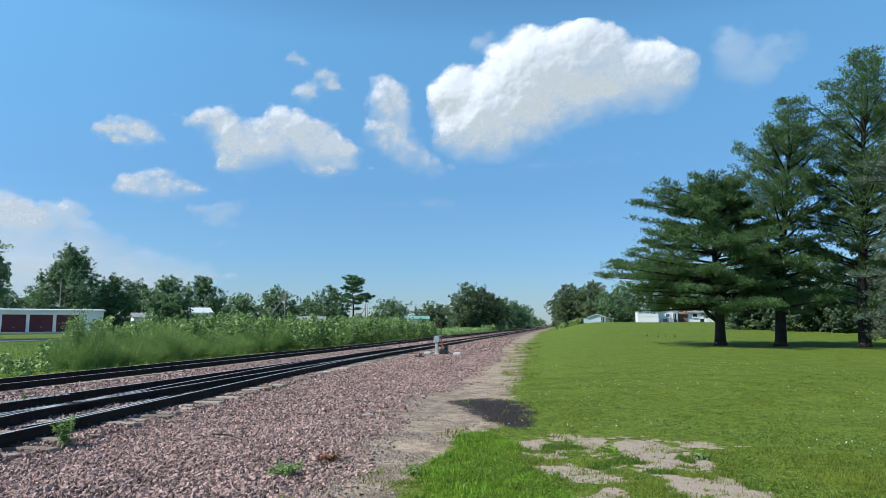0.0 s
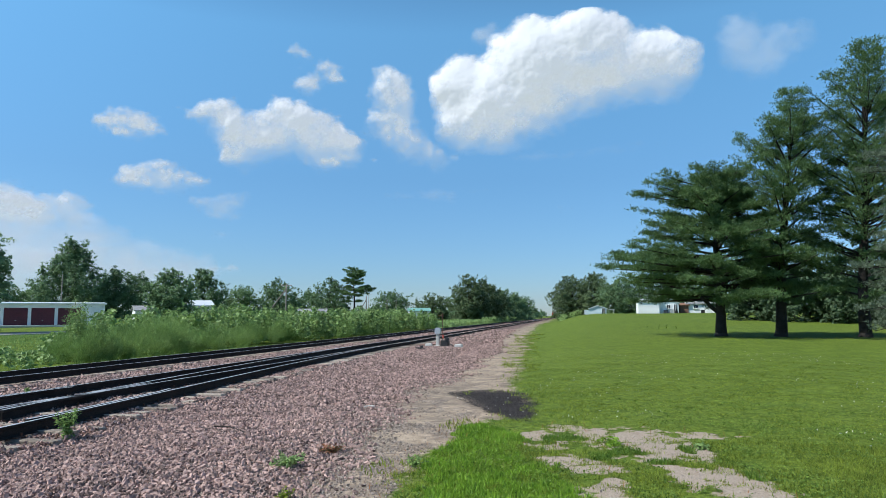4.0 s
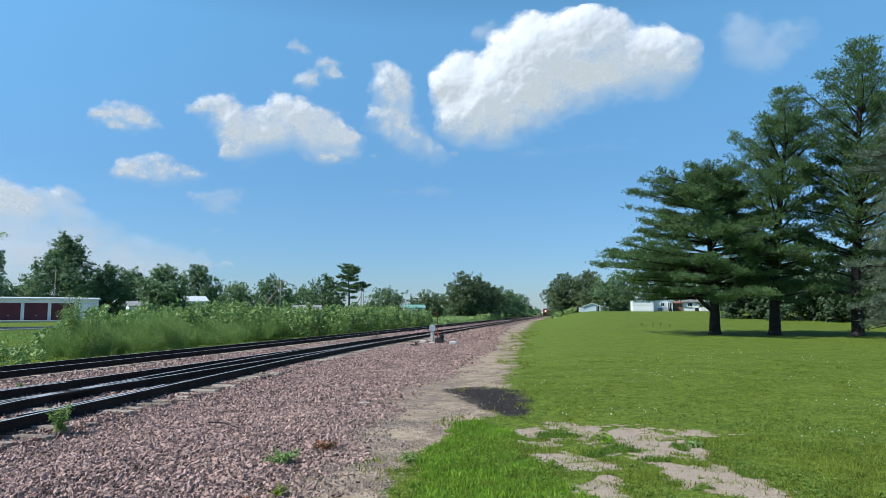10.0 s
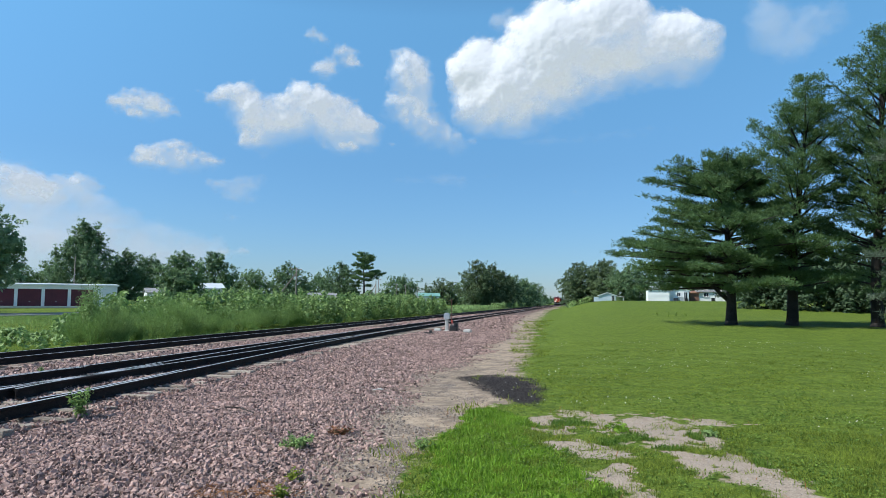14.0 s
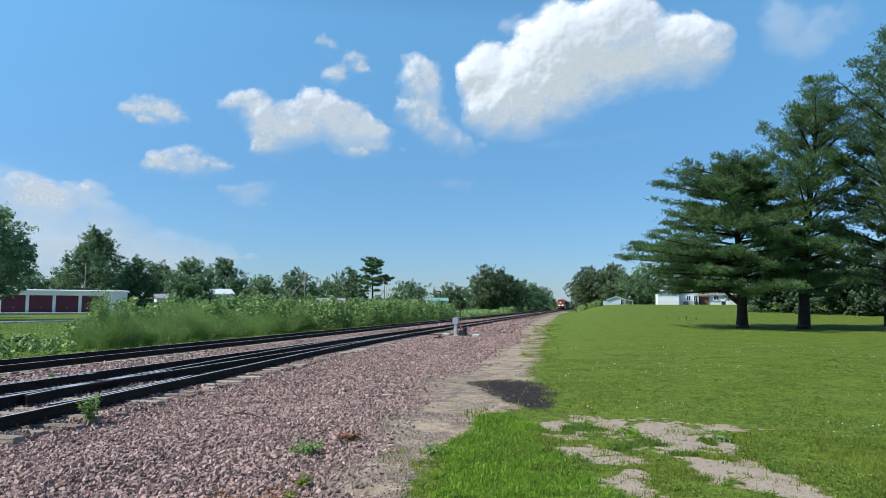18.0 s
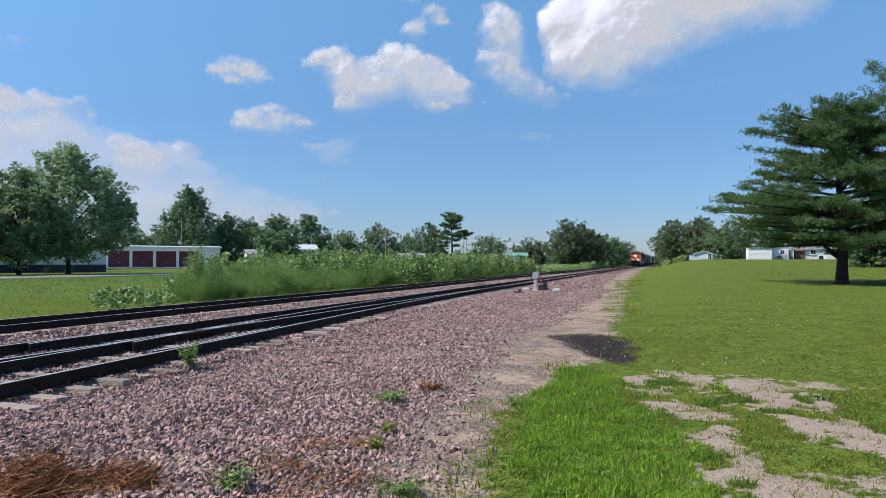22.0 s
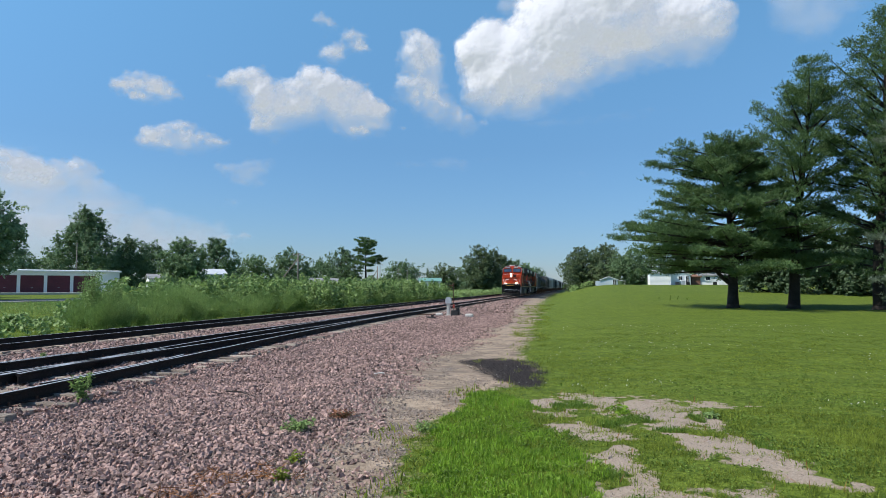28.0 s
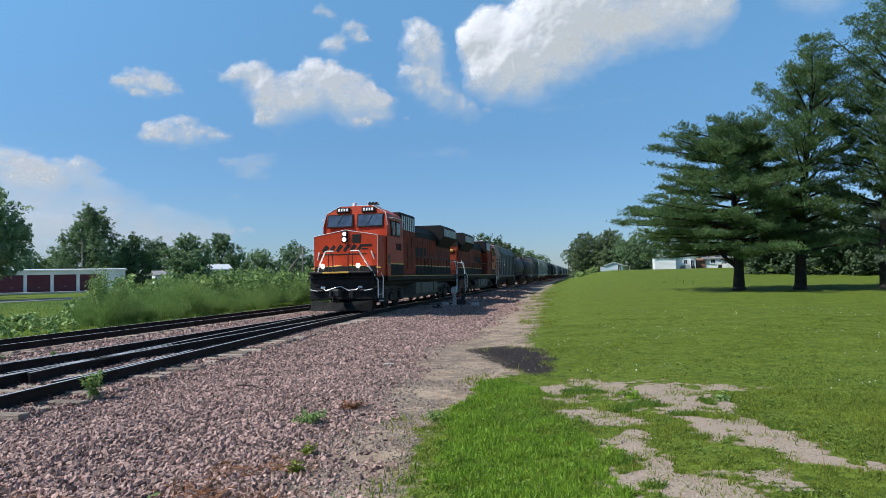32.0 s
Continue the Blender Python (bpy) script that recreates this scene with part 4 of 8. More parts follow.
def storage_garage():
    a, b = Vector((-82.8, 77.45)), Vector((-68.2, 90.15))
    z = float(height(-74, 85)) + 0.22
    ang = math.degrees(math.atan2((b - a).y, (b - a).x))
    w, d, h = (b - a).length, 9.0, 3.05
    g = thing("storage_garage", pose(a.x, a.y, z, 0, 0, ang), "long white storage garage with maroon roll-up doors", "garage")
    part("slab", Shape().box(w / 2, d / 2 - 1.0, -0.12, w + 1, d + 3, 0.3), CONCRETE, g)
    s = Shape()
    s.box(w / 2, 0.05, h - 0.28, w, 0.24, 0.56)
    bay, end = 3.32, 3.0
    n = int((w - end) / bay)
    start = w - end - n * bay
    edges = [start + i * bay for i in range(n + 1)]
    for e in edges:
        s.box(e, 0.05, h / 2 - 0.3, 0.42, 0.24, h - 0.55)
    if start > 0.5:
        s.box(start / 2, 0.05, h / 2 - 0.3, start - 0.43, 0.2, h - 0.55)
    s.box(w - end / 2 + 0.1, 0.05, h / 2 - 0.29, end - 0.2, 0.22, h - 0.58)
    part("front_wall", s, WHITE, g)
    s = Shape()
    for cx, cy, sx, sy in ((0.1, d / 2, 0.2, d - 0.3), (w - 0.1, d / 2, 0.2, d - 0.3), (w / 2, d - 0.1, w - 0.42, 0.2)):
        s.box(cx, cy, h / 2, sx, sy, h)
    part("side_wall", s, SIDING, g)
    for i in range(n):
        door = part("roll_up_door", Shape().box((edges[i] + edges[i + 1]) / 2, 0.12, (h - 0.56) / 2, bay - 0.43, 0.06, h - 0.57, 0.01), MAROON, g)
        ribs = Shape()
        for k in range(10):
            ribs.box((edges[i] + edges[i + 1]) / 2, 0.083, 0.14 + k * 0.245, bay - 0.46, 0.018, 0.225, 0.006)
        part("door_slats", ribs, MAROON, door)
        part("door_handle", Shape().box((edges[i] + edges[i + 1]) / 2, 0.04, 0.7, 0.2, 0.04, 0.05), STEEL, door)
    man = part("side_door", Shape().box(w - 0.9, -0.09, 1.05, 0.92, 0.05, 2.08), SIDING, g, "white side door")
    part("door_knob", Shape().box(w - 1.25, -0.14, 1.0, 0.06, 0.06, 0.06), STEEL, man)
    r = Shape()
    r.prism([(-0.35, h), (d + 0.3, h + 0.02), (d + 0.3, h + 0.14), (d / 2, h + 0.36), (-0.35, h + 0.14)], -0.25, w + 0.25, "x")
    part("roof", r, ROOF_WHITE, g)
    part("fascia", Shape().box(w / 2, -0.37, h + 0.06, w + 0.5, 0.03, 0.2), WHITE, g)


def mobile_home():
    a, b = Vector((-73.4, 39.1)), Vector((-65.5, 64.6))
    z = float(height(-66, 58)) - 0.05
    ang = math.degrees(math.atan2((b - a).y, (b - a).x))
    w, d, h = (b - a).length, 4.6, 3.5
    g = thing("mobile_home", pose(a.x, a.y, z, 0, 0, ang), "long white mobile home with dark skirting under trees", "mobile home")
    siding_wall("front_wall", w, h - 0.95, pose(0, 0, 0.95), SIDING, g, 0.22)
    part("skirting", Shape().box(w / 2, 0.06, 0.45, w + 0.04, 0.1, 1.0), DARK, g, "dark skirting")
    s = Shape()
    s.box(0.1, d / 2 + 0.1, h / 2, 0.2, d - 0.1, h).box(w - 0.1, d / 2 + 0.1, h / 2, 0.2, d - 0.1, h).box(w / 2, d, h / 2, w - 0.42, 0.2, h)
    part("side_wall", s, BLUE_SIDING, g)
    gable_roof(w, d, h, 0.5, 0.25, ROOF, Matrix.Identity(4), g)
    for x in (3.2, 7.4, 12.0, 16.4, 20.4, 23.4):
        if x < w - 1:
            window(g, 1.3, 1.05, pose(x, -0.06, 2.35), "window between dark shutters")
            for dx in (-0.88, 0.88):
                part("shutter", Shape().box(x + dx, -0.06, 2.35, 0.32, 0.05, 1.1), DARK, g)
    part("door", Shape().box(14.2, -0.07, 1.98, 0.95, 0.06, 2.0), WHITE, g)


def simple_house(name, label, x, y, ang, w, d, h, rise, wall, roof, windows=(), doors=(), side_windows=(), z=None):
    g = thing(name, pose(x, y, (float(height(x, y)) if z is None else z) - 0.05, 0, 0, ang), label, "house")
    siding_wall("front_wall", w, h, pose(0, 0, 0), wall, g, 0.24)
    siding_wall("gable_wall", d, h, pose(0, d, 0, 0, 0, -90), wall, g, 0.24, gable=rise)
    siding_wall("gable_wall", d, h, pose(w, 0, 0, 0, 0, 90), wall, g, 0.24, gable=rise)
    siding_wall("back_wall", w, h, pose(w, d, 0, 0, 0, 180), wall, g, 0.24)
    gable_roof(w, d, h, rise, 0.3, roof, Matrix.Identity(4), g)
    for wx, wz, ww, wh in windows:
        window(g, ww, wh, pose(wx, -0.05, wz))
    for wy, wz, ww, wh in side_windows:
        window(g, ww, wh, pose(-0.05, wy, wz, 0, 0, -90))
    for dx, dw, dh, mat in doors:
        door = part("door", Shape().box(dx, -0.06, dh / 2, dw, 0.07, dh), mat, g)
        part("door_knob", Shape().box(dx + dw * 0.38, -0.11, 1.0, 0.06, 0.05, 0.06), STEEL, door)
    return g


def buildings():
    storage_garage()
    mobile_home()
    # beyond the weeds
    simple_house("shed", "white shed with a low white metal roof", -68.3, 110.5, 41, 5.6, 6, 2.6, 0.9, WHITE, ROOF_WHITE, (), ((2.8, 2.6, 2.2, WHITE),), z=1.2)
    simple_house("house", "grey-roofed house among trees", -75.6, 108, 40, 4.2, 6, 2.1, 0.8, SIDING, ROOF, ((2.3, 1.5, 1.0, 1.0),), z=0.8)
    simple_house("house", "white house with a grey gable roof behind weeds", -53.4, 129, 25, 5.6, 6.5, 2.2, 0.9, SIDING, ROOF, ((1.6, 1.7, 0.9, 1.0), (4.0, 1.7, 0.9, 1.0)), z=0.15)
    simple_house("shed", "low building with a pale green metal roof", -43.5, 184, 15, 6.0, 7, 2.2, 0.8, SIDING, ROOF_GREEN, (), ((4.6, 1.2, 2.1, DARK),), z=1.0)
    # on the rise beyond the lawn
    simple_house("garage", "white garage with a gable end and windows", 22.0, 139.4, 88, 7.0, 3.75, 2.05, 0.75, WHITE, ROOF_WHITE, side_windows=((1.9, 1.35, 0.7, 0.8), (0.6, 0.95, 0.6, 1.7)))
    simple_house("garage", "white windowless garage with a low roof", 14.2, 138.6, -2, 4.0, 6.0, 2.45, 0.42, WHITE, ROOF_WHITE)
    simple_house("house", "white bungalow with a grey roof", 24.2, 142.5, -3, 5.6, 8, 1.9, 0.7, WHITE, ROOF, ((1.6, 1.35, 0.9, 0.8),), ((3.9, 0.9, 1.95, SIDING),))
    simple_house("shed", "brown lean-to between white buildings", 22.75, 142.4, -2, 1.6, 3, 1.7, 0.35, BROWN, BROWN)
    s = simple_house("shed", "pale blue shed with a lean-to roof", 9.5, 165, 86, 4.5, 4.0, 1.35, 0.7, BLUE_SIDING, ROOF_WHITE, side_windows=((0.7, 0.75, 0.7, 1.3),))
    part("lean_to_roof", Shape().box(1.5, -0.9, 1.28, 3.0, 1.9, 0.08, 0.01, pose(0, 0, 0, 7, 0, 0)), ROOF_WHITE, s)
    part("porch_post", Shape().box(0.2, -1.7, 0.5, 0.1, 0.1, 1.1), WHITE, s)
    part("annex", Shape().box(1.0, 4.6, 0.5, 2.0, 1.1, 1.1), BLUE_SIDING, s)
    # clutter before the garage: a wheelbarrow-like cart and bins
    for x, y, sx, sz, mat in ((19.4, 138.6, 0.8, 0.6, DARK), (20.5, 138.4, 0.7, 0.75, STEEL), (21.4, 138.5, 0.6, 0.5, BLACK_IRON), (26.9, 141.2, 0.7, 0.6, BLACK_IRON)):
        t = thing("storage_bin", pose(x, y, float(height(x, y)) - 0.02), "dark bin outside a white building", "bin")
        part("body", Shape().box(0, 0, sz / 2, sx, 0.55, sz, 0.05), mat, t)
        part("lid", Shape().box(0, 0, sz + 0.03, sx + 0.06, 0.6, 0.06, 0.02), mat, t)


buildings()


def utility_pole(x, y, h, label, arm=True, brace=None, r=0.13, mat=POLE):
    g = thing("utility_pole", pose(x, y, float(height(x, y)) - 0.1), label, "pole")
    part("mast", Shape().tube([(0, 0, 0), (0.02, 0, h)], r, 8, r2=r * 0.7), mat, g, smooth=True)
    if arm:
        part("crossarm", Shape().box(0, 0, h - 0.35, 1.9, 0.1, 0.12), mat, g)
        for dx in (-0.8, 0.8):
            part("insulator", Shape().lathe([(0.0, h - 0.3), (0.05, h - 0.3), (0.06, h - 0.2), (0.0, h - 0.12)], "z", 8, pose(dx, 0, 0)), WHITE, g)
    if brace:
        part("brace", Shape().tube([(brace, 0, 0), (0, 0, h * 0.86)], r * 0.7, 7), mat, g)
    return g


def poles():
    utility_pole(-43.6, 100, 6.6, "wooden utility pole with a slanting brace behind weeds", brace=-4.6, r=0.15)
    utility_pole(-38, 125, 5.2, "wooden pole with a slanting brace", False, -2.6, 0.12)
    for x, y, h in ((-34.0, 125.5, 4.9), (-29.8, 116.2, 4.7), (-28.9, 121.6, 4.5)):
        utility_pole(x, y, h, "thin pale pole standing behind weeds", False, None, 0.055, POLE)
    utility_pole(-63, 210, 8.0, "far utility pole with a crossarm")
    utility_pole(-78.6, 93.5, 8.0, "thin grey pole behind the storage garage", False, None, 0.09, POLE)


poles()


ROAD_X = -48.2


def road():
    n = 40
    ys = np.linspace(-60, 320, n)
    vs, fs = [], []
    for y in ys:
        x = ROAD_X
        for dx in (-3.2, 3.2):
            vs.append((x + dx, y, 0.0))
    z = np.array([max(float(height(ROAD_X + dx, y)) for dx in (-3.2, -1.6, 0, 1.6, 3.2)) + 0.04 for y in ys])
    vs = [(x, y, z[i // 2]) for i, (x, y, _) in enumerate(vs)]
    fs = [(2 * i, 2 * i + 1, 2 * i + 3, 2 * i + 2) for i in range(n - 1)]
    k = len(vs)
    vs += [(x, y, zz - 0.25) for x, y, zz in vs]
    fs += [(2 * i + 1, 2 * i + 1 + k, 2 * i + 3 + k, 2 * i + 3) for i in range(n - 1)] + [(2 * i + 2, 2 * i + 2 + k, 2 * i + k, 2 * i) for i in range(n - 1)]
    me = bpy.data.meshes.new("road")
    me.from_pydata(vs, [], fs)
    me.materials.append(ASPHALT)
    tagged(new("road", me), "pale worn asphalt road beyond the tracks", "road", kind="structure")
    return float(np.interp(46, ys, z))


ROAD_Z = road()


# ---- the train ----
def wheelset(owner, y, r=0.5, spin=None):
    w = Shape()
    for s in (-1, 1):
        w.lathe([(0.0, s * 0.80), (r * 0.42, s * 0.80), (r * 0.5, s * 0.74), (r * 0.8, s * 0.74), (r * 0.86, s * 0.81), (r, s * 0.81), (r * 1.01, s * 0.70), (r * 1.055, s * 0.685), (r * 1.0, s * 0.665), (0.1, s * 0.665)], "x", 24 if spin is not None else 14)
    w.lathe([(0.09, -0.67), (0.09, 0.67)], "x", 10)
    for k in range(5):
        a = k * 2 * math.pi / 5
        for s in (-1, 1):
            w.box(s * 0.79, r * 0.62 * math.cos(a), r * 0.62 * math.sin(a), 0.02, 0.07, 0.07, 0.01)
    ob = part("wheelset", w, BLACK_IRON if r > 0.5 else RUST, owner)
    ob.matrix_basis = pose(0, y, r)
    if spin is not None:
        spin.append((ob, y, r))
    return ob


def truck(owner, y, axles, r, mat, spin=None):
    """A truck: side frames with springs and axle boxes over its wheelsets."""
    span = axles[-1] - axles[0]
    f = Shape()
    for s in (-1, 1):
        f.prism([(y - span / 2 - 0.5, 0.36), (y + span / 2 + 0.5, 0.36), (y + span / 2 + 0.5, 0.82), (y + span / 3, 1.1), (y - span / 3, 1.1), (y - span / 2 - 0.5, 0.82)], s * 0.95 - 0.07, s * 0.95 + 0.07, "x")
        for a in axles:
            f.box(s * 1.05, y + a, r, 0.16, 0.34, 0.34, 0.04)
        for k in range(-1, 2):
            f.tube([(s * 1.07, y + k * span / 3 + 0.3, 0.5), (s * 1.07, y + k * span / 3 + 0.3, 0.95)], 0.09, 8)
        f.tube([(s * 1.1, y - span / 2 - 0.3, 0.82), (s * 1.1, y + span / 2 + 0.3, 0.86)], 0.035, 6)
    f.box(0, y, 0.75, 1.8, 0.5, 0.3)
    frame_ob = part("truck_frame", f, mat, owner)
    for a in axles:
        wheelset(owner, y + a, r, spin)
    return frame_ob


def bar(owner, pts, r, mat, name="handrail"):
    return part(name, Shape().tube(pts, r, 6), mat, owner)


def lamp(owner, x, y, z, r, mat, name):
    ring = part(name, Shape().lathe([(r * 1.12, 0.0), (r * 1.16, -0.06), (r * 1.05, -0.07), (r, -0.03)], "y", 14, pose(x, y, z)), BLACK_IRON, owner, smooth=True)
    part("lens", Shape().lathe([(r, -0.035), (r * 0.7, -0.06), (0.0, -0.07)], "y", 14, pose(x, y, z)), mat, ring, "lit warm lamp" if mat in (HEADLIGHT, HEADLIGHT_FAR) else "", True)
    return ring


def locomotive(label, lit, spin=None):
    """A wide-cab diesel locomotive whose nose looks towards local -y; z is up from the rail."""
    g = thing("locomotive", None, label, "locomotive", "vehicles of the train")
    L = 22.2
    # running gear and frame
    for ty in (4.7, 17.6):
        truck(g, ty, (-1.95, 0.0, 1.95), 0.53, BLACK_IRON, spin)
    part("underframe", Shape().box(0, L / 2, 1.34, 2.5, L - 1.4, 0.36).box(0, L / 2, 1.56, 3.02, L - 1.2, 0.1), LOCO_BLACK, g)
    for s in (-1, 1):
        part("side_sill", Shape().box(s * 1.50, L / 2 + 0.6, 1.48, 0.05, L - 4.2, 0.24), LOCO_BLACK, g)
        part("sill_stripe", Shape().box(s * 1.527, L / 2 + 0.6, 1.585, 0.02, L - 4.4, 0.045), YELLOW, g, "yellow line on the sill")
    tank = Shape()
    tank.prism([(-1.46, 0.6), (-1.46, 1.2), (1.46, 1.2), (1.46, 0.6), (1.3, 0.38), (-1.3, 0.38)], 8.3, 13.9, "y")
    ft = part("fuel_tank", tank, TANK_OLIVE, g, "dusty olive fuel tank")
    for s in (-1, 1):
        part("tank_strap", Shape().box(s * 1.47, 9.5, 0.9, 0.03, 0.1, 0.55).box(s * 1.47, 12.7, 0.9, 0.03, 0.1, 0.55), BLACK_IRON, ft)
        part("air_reservoir", Shape().tube([(s * 1.2, 14.2, 0.9), (s * 1.2, 15.5, 0.9)], 0.2, 12), BLACK_IRON, g)
    # pilot, plow and coupler at both ends
    plow = Shape()
    plow.add([(-1.42, 0.55, 0.10), (0, 0.0, 0.10), (1.42, 0.55, 0.10), (-1.42, 0.72, 0.54), (-0.45, 0.4, 0.44), (0.45, 0.4, 0.44), (1.42, 0.72, 0.54), (-1.42, 0.78, 0.10), (0, 0.25, 0.10), (1.42, 0.78, 0.10), (-1.42, 0.8, 0.54), (1.42, 0.8, 0.54), (0, 0.55, 0.44)],
             [(0, 1, 4, 3), (1, 5, 4), (1, 2, 6, 5), (0, 3, 10, 7), (2, 9, 11, 6), (7, 8, 1, 0), (8, 9, 2, 1), (3, 4, 5, 6, 11, 12, 10)])
    part("snow_plow", plow, PLOW, g, "scuffed grey snow plow")
    part("pilot_plate", Shape().box(0, 0.78, 1.16, 2.96, 0.1, 1.16), LOCO_BLACK, g)
    part("rear_pilot", Shape().box(0, L - 0.75, 0.95, 2.96, 0.1, 0.95).box(0, L - 0.62, 0.45, 2.6, 0.12, 0.4), LOCO_BLACK, g)
    for y0, y1 in ((0.8, -0.1), (L - 0.8, L + 0.15)):
        s = 1 if y1 > y0 else -1
        c = Shape().box(0, (y0 + y1) / 2, 0.88, 0.24, abs(y1 - y0), 0.26, 0.04).box(0.06, y1, 0.88, 0.34, 0.26, 0.34, 0.06).box(-0.13, y1 + s * 0.12, 0.88, 0.1, 0.22, 0.3, 0.04)
        part("coupler", c, BLACK_IRON, g)
        for k in (-1, 1):
            hose = [(k * 0.35, y0 - s * 0.05, 1.05), (k * 0.4, y0 + s * 0.14, 0.8), (k * 0.38, y0 + s * 0.18, 0.5), (k * 0.3, y0 + s * 0.16, 0.32)]
            part("air_hose", Shape().tube(hose, 0.028, 6), RUBBER, g)
    # anticlimber and front porch
    part("anticlimber", Shape().box(0, 0.60, 1.76, 2.9, 0.42, 0.1, 0.03), LOCO_BLACK, g)
    part("porch_edge", Shape().box(-0.15, 0.38, 1.77, 1.2, 0.04, 0.07, 0.01), YELLOW, g, "dull yellow front porch edge")
    # nose
    nose = Shape()
    ny0, ny1 = 1.25, 3.0
    out = [(-1.5, 1.6), (1.5, 1.6), (1.5, 3.42), (0.0, 3.68), (-1.5, 3.42)]
    n = len(out)
    vs = [(x, ny0 + 0.03 * (z - 1.6), z) for x, z in out] + [(x * 1.035, ny1, z + (0.04 if z > 2 else 0)) for x, z in out]
    nose.add(vs, [tuple(range(n))[::-1], tuple(range(n, 2 * n))] + [(i, (i + 1) % n, (i + 1) % n + n, i + n) for i in range(n)])
    no = part("nose", nose, ORANGE, g, "bright orange nose")
    edge = Shape()
    for s in (-1, 1):
        edge.tube([(s * 1.505, ny0 + 0.049, 3.425), (0, ny0 + 0.057, 3.685)], 0.013, 5)
        edge.tube([(s * 1.505, ny0, 1.62), (s * 1.505, ny0 + 0.049, 3.425)], 0.007, 5)
    part("nose_edge_line", edge, WHITE, no, "thin pale line along the nose edge")
    part("nose_stripe", Shape().box(-0.72, ny0 + 0.0, 2.1, 1.5, 0.03, 0.055, 0.01, pose(0, 0, 0, 0, -5, 0)).box(0.72, ny0 + 0.0, 2.1, 1.5, 0.03, 0.055, 0.01, pose(0, 0, 0, 0, 5, 0)), YELLOW, no)
    part("nose_base_band", Shape().box(0, ny0 - 0.005, 1.83, 2.9, 0.02, 0.44, 0.005), LOCO_BLACK, no)
    # plain dark emblem shapes on the nose
    em = Shape()
    for cx, cz, w, h, a in ((-0.95, 2.72, 0.2, 0.34, -38), (-0.62, 2.73, 0.14, 0.34, -38), (-0.3, 2.74, 0.16, 0.36, -38), (0.04, 2.75, 0.14, 0.36, -38), (0.36, 2.75, 0.16, 0.34, -38), (0.68, 2.76, 0.14, 0.3, -38), (0.98, 2.85, 0.5, 0.1, 0), (0.9, 2.7, 0.3, 0.06, 0), (-0.1, 2.47, 2.2, 0.05, 0)):
        em.box(cx, 0, cz, w, 0.02, h, 0.01, Matrix.Translation((0, ny0 + 0.028 + 0.03 * (cz - 2.48), 0.12)) @ Matrix.Translation((cx, 0, cz)) @ pose(0, 0, 0, 0, -a, 0) @ Matrix.Translation((-cx, 0, -cz)))
    part("emblem", em, LOCO_BLACK, no, "plain dark winged emblem")
    part("nose_hatch", Shape().box(0.52, ny0 + 0.05, 3.28, 0.4, 0.04, 0.4, 0.08), LOCO_BLACK, no, "black square nose hatch")
    lb = part("headlight_housing", Shape().box(-0.02, ny0 + 0.04, 3.38, 0.28, 0.07, 0.52, 0.03), LOCO_BLACK, no)
    for z in (3.5, 3.25):
        lamp(lb, -0.02, ny0 + 0.0, z, 0.085, HEADLIGHT if lit else STEEL, "headlight")
    for s in (-1, 1):
        lamp(g, s * 0.82, 0.62, 2.06, 0.095, HEADLIGHT_FAR if lit else STEEL, "ditch_light")
        part("lamp_bracket", Shape().box(s * 0.82, 0.74, 1.86, 0.1, 0.14, 0.36), BLACK_IRON, g)
        part("marker_lamp", Shape().box(s * 0.86, 0.70, 1.12, 0.2, 0.08, 0.1, 0.03), WHITE, g, "small pale fitting on the pilot")
    part("cable", Shape().tube([(-0.86, 0.68, 1.1), (-0.7, 0.62, 0.98), (-0.3, 0.62, 1.1), (0, 0.62, 1.16), (0.35, 0.62, 0.98), (0.7, 0.62, 1.0), (0.86, 0.68, 1.14)], 0.022, 5), STEEL, g)
    # cab
    cab = Shape()
    co = [(-1.57, 1.6), (1.57, 1.6), (1.57, 3.95), (1.45, 4.56), (0.78, 4.92), (-0.78, 4.92), (-1.45, 4.56), (-1.57, 3.95)]
    n = len(co)
    vs = [(x, 2.42 + 0.26 * max(0, z - 3.2), z) for x, z in co] + [(x, 5.4, z) for x, z in co]
    cab.add(vs, [tuple(range(n))[::-1], tuple(range(n, 2 * n))] + [(i, (i + 1) % n, (i + 1) % n + n, i + n) for i in range(n)])
    cb = part("cab", cab, ORANGE, g, "orange wide cab")

    def slope(x, z, w, h, t, roll=0):
        """A place on the sloped windshield plane."""
        return pose(x, 2.42 + 0.26 * (z - 3.2) - 0.02, z, -14.5, 0, 0) @ pose(0, 0, 0, 0, roll, 0)
    for s in (-1, 1):
        wf = Shape()
        m = slope(s * 0.74, 4.2, 0, 0, 0)
        wf.box(0, 0, 0, 1.3, 0.05, 0.66, 0.02, m)
        fr = part("windshield_frame", wf, LOCO_BLACK, cb)
        part("windshield", Shape().box(0, -0.03, 0, 1.18, 0.02, 0.54, 0.01, m), WINDSHIELD, fr, "dark windshield glass")
        part("wiper", Shape().tube([m @ Vector((0.1, -0.06, 0.27)), m @ Vector((-0.12, -0.07, -0.15))], 0.014, 5), BLACK_IRON, fr)
        nb = part("number_board", Shape().box(0, -0.02, 0, 0.66, 0.09, 0.25, 0.02, slope(s * 0.62, 4.72, 0, 0, 0)), LOCO_BLACK, cb, "black board with four pale bars")
        bars = Shape()
        for k in range(4):
            bars.box(-0.2 + k * 0.135, -0.07, 0, 0.085, 0.02, 0.14, 0.008, slope(s * 0.62, 4.72, 0, 0, 0))
        part("board_bars", bars, WHITE, nb)
